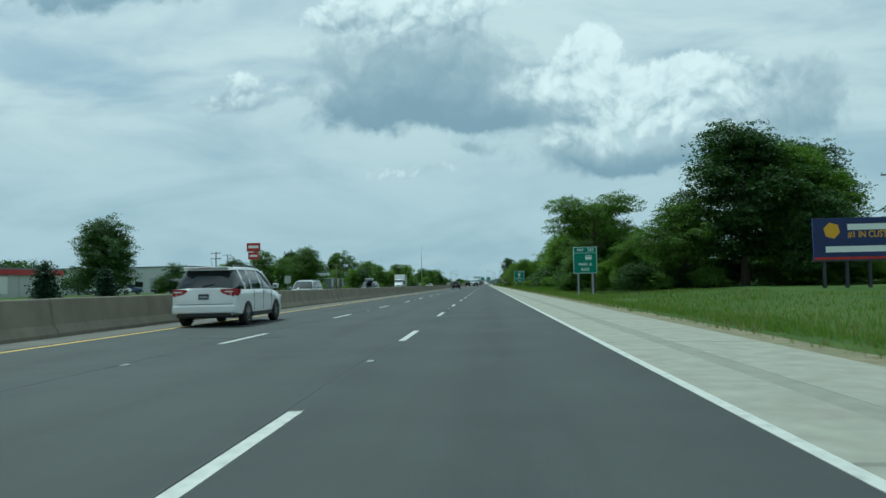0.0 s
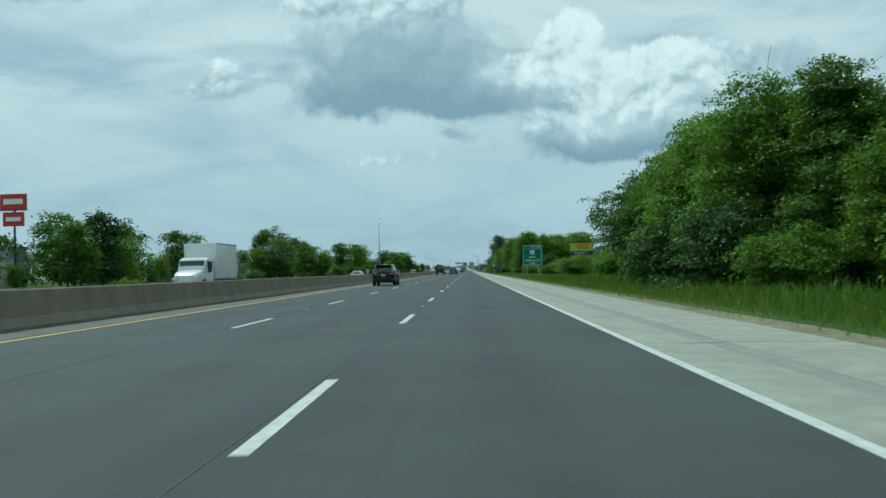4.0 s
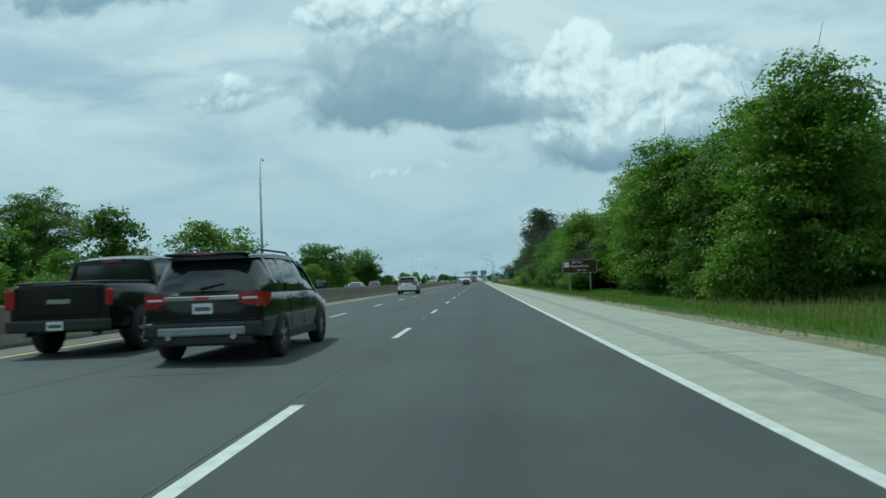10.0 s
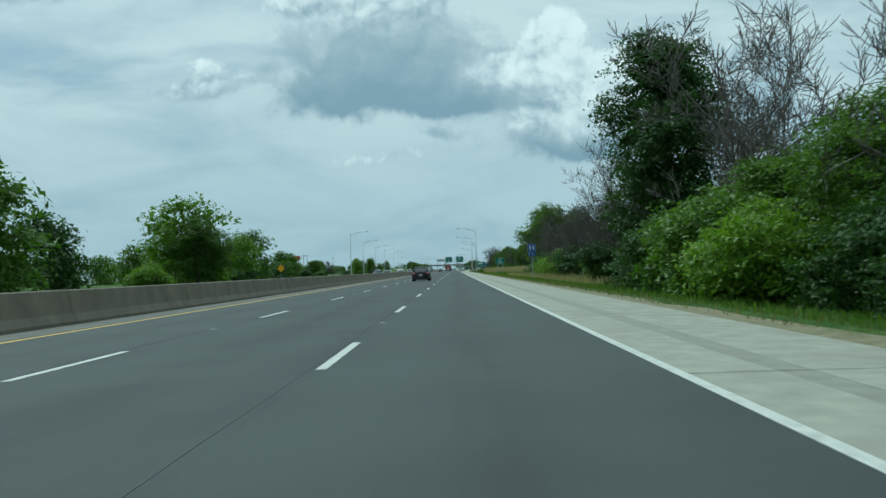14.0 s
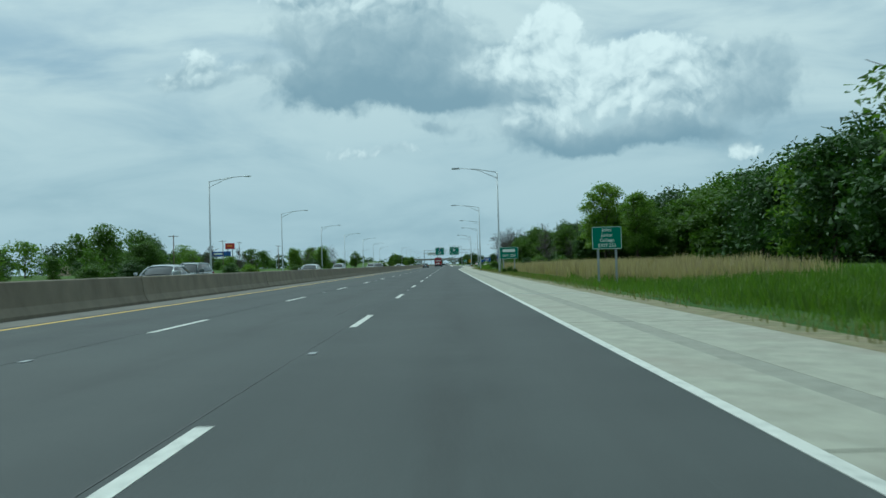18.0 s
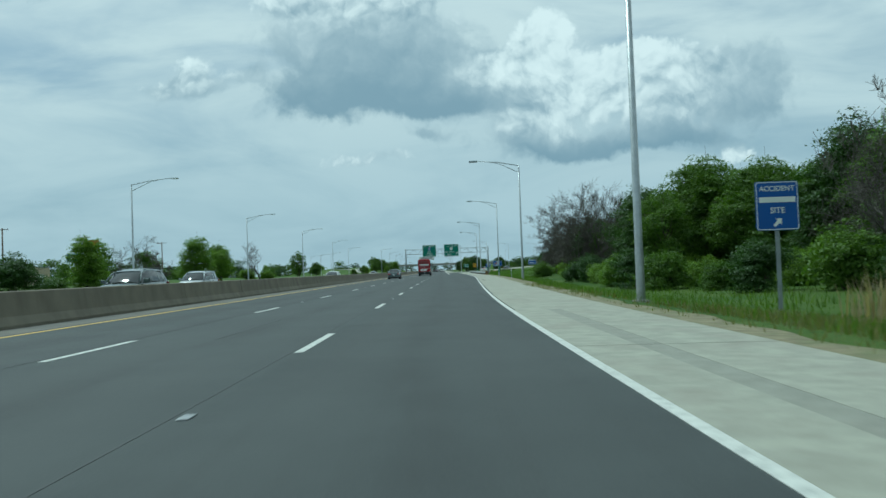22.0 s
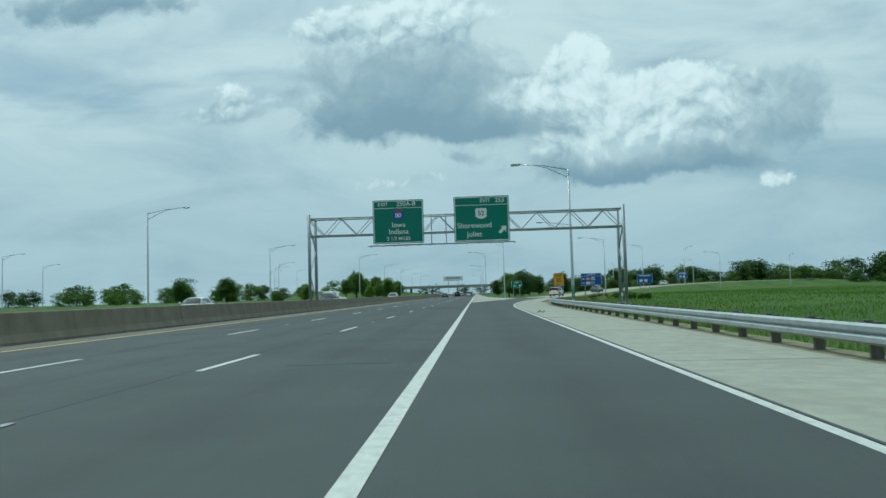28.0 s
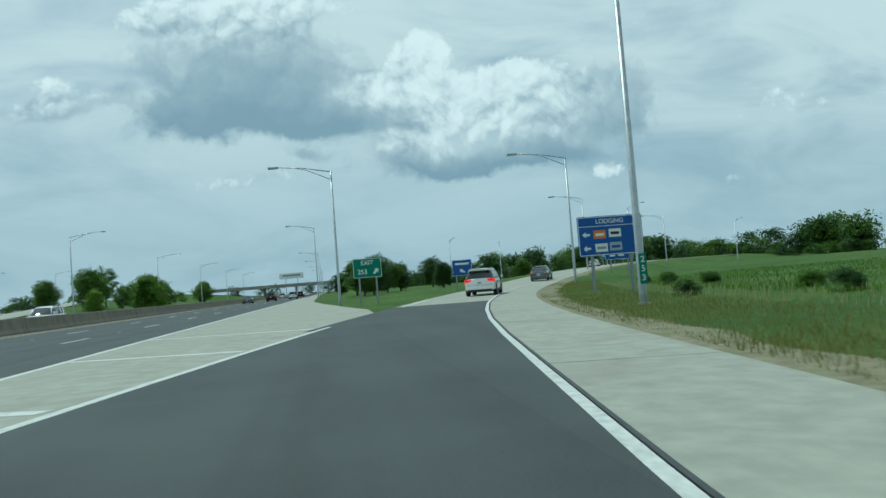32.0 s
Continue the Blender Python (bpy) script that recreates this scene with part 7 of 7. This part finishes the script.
    part("rear_bumper", bm, PLASTIC, t)
    boxpart("underbody", (-w * 0.85, 0.4, 0.30, w * 0.85, 13.2, 0.46), PLASTIC, t)
    boxpart("windscreen", (-w * 0.85, 13.45, 1.2, w * 0.85, 13.66, 2.9), GLASS_DARK, t)
    plate(t, 0, -0.105, 0.64)
    return t


def truck(at, label, cab_paint, box_paint, L=7.5, bw=2.45, bh=3.6, bonnet=1.4):
    """A lorry with a bonnet, a cab and a box body; it faces +y."""
    t = thing("truck", label, "truck", at, "trucks")
    w = bw / 2
    b = boxpart("box_body", (-w, 0, 0.95, w, L - bonnet - 1.9, bh), box_paint, t, bevel=0.03)
    for s in (1, -1):
        boxpart("side_rail", (s * (w - 0.01), 0, 0.95, s * (w + 0.02), L - bonnet - 1.9, 1.08), SATIN_GREY, b)
        boxpart("top_rail", (s * (w - 0.01), 0, bh - 0.1, s * (w + 0.02), L - bonnet - 1.9, bh), SATIN_GREY, b)
    y0 = L - bonnet - 1.7
    loft([cabin_sec(y0, 1.08, 1.0, 0.8, 2.5), cabin_sec(y0 + 0.9, 1.1, 1.02, 0.8, 2.6), cabin_sec(y0 + 1.35, 1.1, 0.98, 0.8, 2.45), cabin_sec(y0 + 1.75, 1.08, 0.95, 0.8, 1.75)], cab_paint, "cab", t)
    loft([body_sec(y0 + 1.6, 1.02, 0.6, 1.70), body_sec(y0 + 2.4, 0.92, 0.6, 1.55), body_sec(L - 0.1, 0.82, 0.6, 1.35), body_sec(L, 0.75, 0.65, 1.25)], cab_paint, "bonnet", t)
    boxpart("windscreen", (-0.88, y0 + 1.38, 1.78, 0.88, y0 + 1.62, 2.36), GLASS_DARK, t, bevel=0.04)
    for s in (1, -1):
        boxpart("side_window", (s * 1.03, y0 + 0.35, 1.75, s * 1.09, y0 + 1.2, 2.3), GLASS_DARK, t)
        bm = bmesh.new()
        box(bm, s * 0.55, L - 0.25, 0.95, s * 0.92, L + 0.01, 1.15, 0.03)
        part("headlight", bm, LAMP_CLEAR, t)
        bm = bmesh.new()
        box(bm, s * 1.15, y0 + 1.3, 1.5, s * 1.35, y0 + 1.4, 2.1, 0.02)
        part("mirror", bm, PLASTIC, t)
        for y in (1.6, 2.7, L - 1.15):
            wheel(t, s * 0.98, y, 0.48, 0.28, 0.55)
    boxpart("grille", (-0.5, L - 0.03, 0.8, 0.5, L + 0.025, 1.25), CHROME, t, bevel=0.01)
    bm = bmesh.new()
    box(bm, -1.1, L - 0.1, 0.42, 1.1, L + 0.12, 0.72, 0.05)
    part("front_bumper", bm, CHROME, t)
    boxpart("chassis", (-0.45, 0.2, 0.55, 0.45, L - 0.3, 0.93), DARK_STEEL, t)
    return t


# the traffic, each vehicle where it is seen best
car(pose(-8.35, 21.6, 0.0), "white crossover with red tail lights in the inner lane", PAINT_WHITE, 5.1, 2.0, 1.77, garnish=None, plate_m=DARK_STEEL)
car(pose(-4.25, 316.2, 0.0), "black suv with a chrome strip and silver skid plate", PAINT_BLACK, 4.92, 1.92, 1.70, garnish=CHROME, silver_skid=True)
pickup(pose(-7.75, 318.4, 0.0), "black crew cab pickup with a covered bed", PAINT_BLACK)
coach(pose(-3.55, 829.5, 0.0))
car(pose(-6.85, 780.6, 0.0), "grey-green saloon with red tail lights", PAINT_GREY, 4.45, 1.74, 1.44, "sedan")
ramp_car = car(pose(16.8, 982.3, 0.08, 0.3, 0, -19), "white crossover with lit brake lights on the exit ramp", PAINT_WHITE, 4.7, 1.89, 1.67, brake=True)
car(pose(28.5, 1010, 0.5, 1, 0, -24), "grey saloon driving up the exit ramp", PAINT_GREY, 4.5, 1.78, 1.46, "sedan")
car(pose(61, 1083, 1.85, 0.6, 0, -28), "white car far up the exit ramp", PAINT_WHITE, 4.5, 1.78, 1.46, "sedan")
car(pose(-7.4, 184, 0.0), "dark boxy suv in the inner lane", PAINT_BLACK, 4.7, 1.87, 1.75)
car(pose(-7.35, 380, 0.0), "white crossover with red tail lights ahead of the pickup", PAINT_WHITE, 4.9, 1.95, 1.75)
car(pose(-3.65, 503, 0.0), "dark saloon in the middle lane", PAINT_BLACK, 4.6, 1.8, 1.46, "sedan")
# queue ahead below the bridge
for x, y, p_, k, lab in ((-3.6, 1090, PAINT_BLACK, "suv", "dark suv far ahead"), (-7.4, 1082, PAINT_GREY, "sedan", "grey saloon far ahead"), (-0.1, 1108, PAINT_WHITE, "suv", "white suv far ahead"), (0.0, 1150, PAINT_BLACK, "suv", "dark suv far ahead in the near lane"),
                         (-3.6, 1165, PAINT_SILVER, "sedan", "silver saloon far ahead"), (-7.3, 1190, PAINT_WHITE, "suv", "white suv far ahead in the inner lane"), (0.1, 1215, PAINT_WHITE, "sedan", "white saloon far ahead"), (-3.5, 1250, PAINT_BLACK, "suv", "dark suv near the bridge"),
                         (0.0, 1290, PAINT_SILVER, "suv", "silver suv near the bridge"), (-3.7, 1330, PAINT_WHITE, "sedan", "white saloon near the bridge"), (-7.3, 1300, PAINT_GREY, "suv", "grey suv near the bridge")):
    car(pose(x, y, 0.0), lab, p_, 4.7, 1.85, 1.68 if k == "suv" else 1.45, k)
# oncoming traffic behind the median wall
for x, y, p_, k, lab in ((-14.6, 91.5, PAINT_GREY, "suv", "dark crossover coming towards us behind the wall"), (-14.6, 58, PAINT_SILVER, "suv", "silver crossover behind the median wall"), (-18.2, 240, PAINT_WHITE, "sedan", "white saloon behind the median wall"),
                         (-14.5, 390, PAINT_SILVER, "sedan", "silver saloon behind the median wall"), (-18.2, 362, PAINT_GREY, "suv", "grey suv behind the median wall"), (-14.5, 585, PAINT_SILVER, "sedan", "silver saloon in the oncoming lane"), (-18.2, 600, PAINT_GREY, "suv", "grey suv in the oncoming lane"),
                         (-14.5, 626, PAINT_WHITE, "sedan", "white saloon in the oncoming lane"), (-18.2, 672, PAINT_SILVER, "suv", "silver suv in the oncoming lane"), (-14.6, 705, PAINT_GREY, "suv", "grey suv in the oncoming lane"), (-18.3, 726, PAINT_SILVER, "suv", "pale suv in the oncoming lane"),
                         (-14.5, 770, PAINT_WHITE, "sedan", "white saloon beyond the wall"), (-21.5, 905, PAINT_WHITE, "sedan", "white car beyond the wall"), (-15, 930, PAINT_GREY, "suv", "grey car beyond the wall"), (-20, 960, PAINT_WHITE, "sedan", "white saloon leaving the opposite ramp"),
                         (-15, 1000, PAINT_WHITE, "suv", "white suv beyond the wall"), (-47, 1095, PAINT_WHITE, "suv", "white suv on the opposite ramp"), (-22, 145, PAINT_SILVER, "sedan", "silver saloon in the far oncoming lane"), (-18, 430, PAINT_BLACK, "suv", "black suv in the oncoming lane")):
    z = 2.18 if x < -45 else 0.0
    car(pose(x, y + 4.6, z, 0, 0, 180 if x > -45 else 195), lab, p_, 4.7, 1.85, 1.66 if k == "suv" else 1.45, k)
box_car = thing("roof_box", "grey roof box on an oncoming crossover", "roof box", pose(-14.6, 93.2, 1.72))
bm = bmesh.new()
box(bm, -0.42, -0.95, 0.0, 0.42, 0.95, 0.36, 0.10)
part("shell", bm, SATIN_GREY, box_car)
for y in (-0.5, 0.5):
    boxpart("foot", (-0.4, y - 0.04, -0.03, 0.4, y + 0.04, 0.02), PLASTIC, box_car)
truck(pose(-20.5, 183, 0.0, 0, 0, 180), "white box truck coming towards us", PAINT_WHITE, PAINT_WHITE, 8.2, 2.45, 3.7, 1.3)


# ---- yards and buildings beyond the opposite carriageway ----
def warehouse(x0, y0, x1, y1, h, label, wall=None, doors=5, roof=None):
    t = thing("warehouse", label, "building")
    z = ground_height((x0 + x1) / 2, (y0 + y1) / 2) - 0.2
    boxpart("wall", (x0, y0, z, x1, y1, h), wall or WALL_PALE, t)
    boxpart("roof", (x0 - 0.25, y0 - 0.25, h + 0.003, x1 + 0.25, y1 + 0.25, h + 0.35), roof or ROOF_GREY, t)
    n = int((y1 - y0) / 6)
    for k in range(n):
        yy = y0 + (k + 0.5) * (y1 - y0) / n
        boxpart("panel_joint", (x1 - 0.02, yy - 0.05, z, x1 + 0.03, yy + 0.05, h), SATIN_GREY, t)
    for k in range(doors):
        yy = y0 + (k + 0.5) * (y1 - y0) / doors
        d = boxpart("loading_door", (x1 - 0.02, yy - 1.6, z + 0.9, x1 + 0.05, yy + 1.6, z + 4.4), ROOF_GREY if k % 2 else SIGN_WHITE, t)
        boxpart("door_frame", (x1 - 0.02, yy - 1.8, z + 4.42, x1 + 0.08, yy + 1.8, z + 4.6), SATIN_GREY, d)
    m = max(2, int((x1 - x0) / 9))
    for k in range(m):
        xx = x0 + (k + 0.5) * (x1 - x0) / m
        w_ = boxpart("window", (xx - 1.2, y0 - 0.04, z + 2.2, xx + 1.2, y0 + 0.02, z + 3.6), GLASS_DARK, t)
        boxpart("sill", (xx - 1.3, y0 - 0.10, z + 2.1, xx + 1.3, y0 - 0.045, z + 2.19), SATIN_GREY, w_)
    return t


warehouse(-150, 208, -84, 262, 7.6, "long pale metal warehouse behind a truck yard", doors=6)
w2 = warehouse(-140, 110, -96, 165, 6.0, "low pale building with a red roof band", doors=4)
boxpart("red_band", (-140.3, 109.6, 4.9, -95.6, 109.9, 6.0), SIGN_RED, w2)
boxpart("red_band", (-95.9, 109.6, 4.9, -95.6, 165.3, 6.0), SIGN_RED, w2)
warehouse(-84, 318, -66, 372, 4.6, "row of low storage units with white roofs", SATIN_GREY, 9, PAINT_WHITE)
warehouse(-150, 505, -112, 540, 6.0, "distant pale building among trees", WALL_TAN, 3)
warehouse(-190, 905, -140, 940, 7.0, "distant tan roadside building", WALL_TAN, 3)
warehouse(96, 1300, 122, 1316, 6.0, "tan building at the top of the ramp", WALL_TAN, 2)
# parked lorries
for k, (y, m, lab) in enumerate(((184, PAINT_BLUE, "blue lorry parked in a yard"), (188.5, PAINT_REDDARK, "maroon lorry parked in a yard"), (193, SIGN_RED, "red lorry parked in a yard"), (198, PAINT_WHITE, "white lorry parked in a yard"), (202.5, SIGN_GREEN, "green lorry parked in a yard"),
                                (170, PAINT_WHITE, "white lorry parked near the fence"), (176, PAINT_BLUE, "dark blue lorry parked near the fence"))):
    x = -84 + k * 2.0 if k < 5 else -92
    truck(pose(x, y, ground_height(x, y), 0, 0, -60), lab, m, PAINT_WHITE if k % 2 else PAINT_SILVER, 9.0, 2.45, 3.9, 1.8)
for k in range(16):
    x, y = -52 - (k % 2) * 7, 395 + k * 3.2
    car(pose(x, y, ground_height(x, y) + 0.02, 0, 0, 90), "parked car in a sales lot", (PAINT_WHITE, PAINT_SILVER, PAINT_GREY, PAINT_BLUE, PAINT_BLACK)[k % 5], 4.5, 1.8, 1.48, "sedan")
# spruces in front of the yard
for x, y, h in ((-58, 96, 6.0), (-56, 108, 5.5), (-50, 62, 5), (-66, 172, 6)):
    plant("conifer", x, y, h)
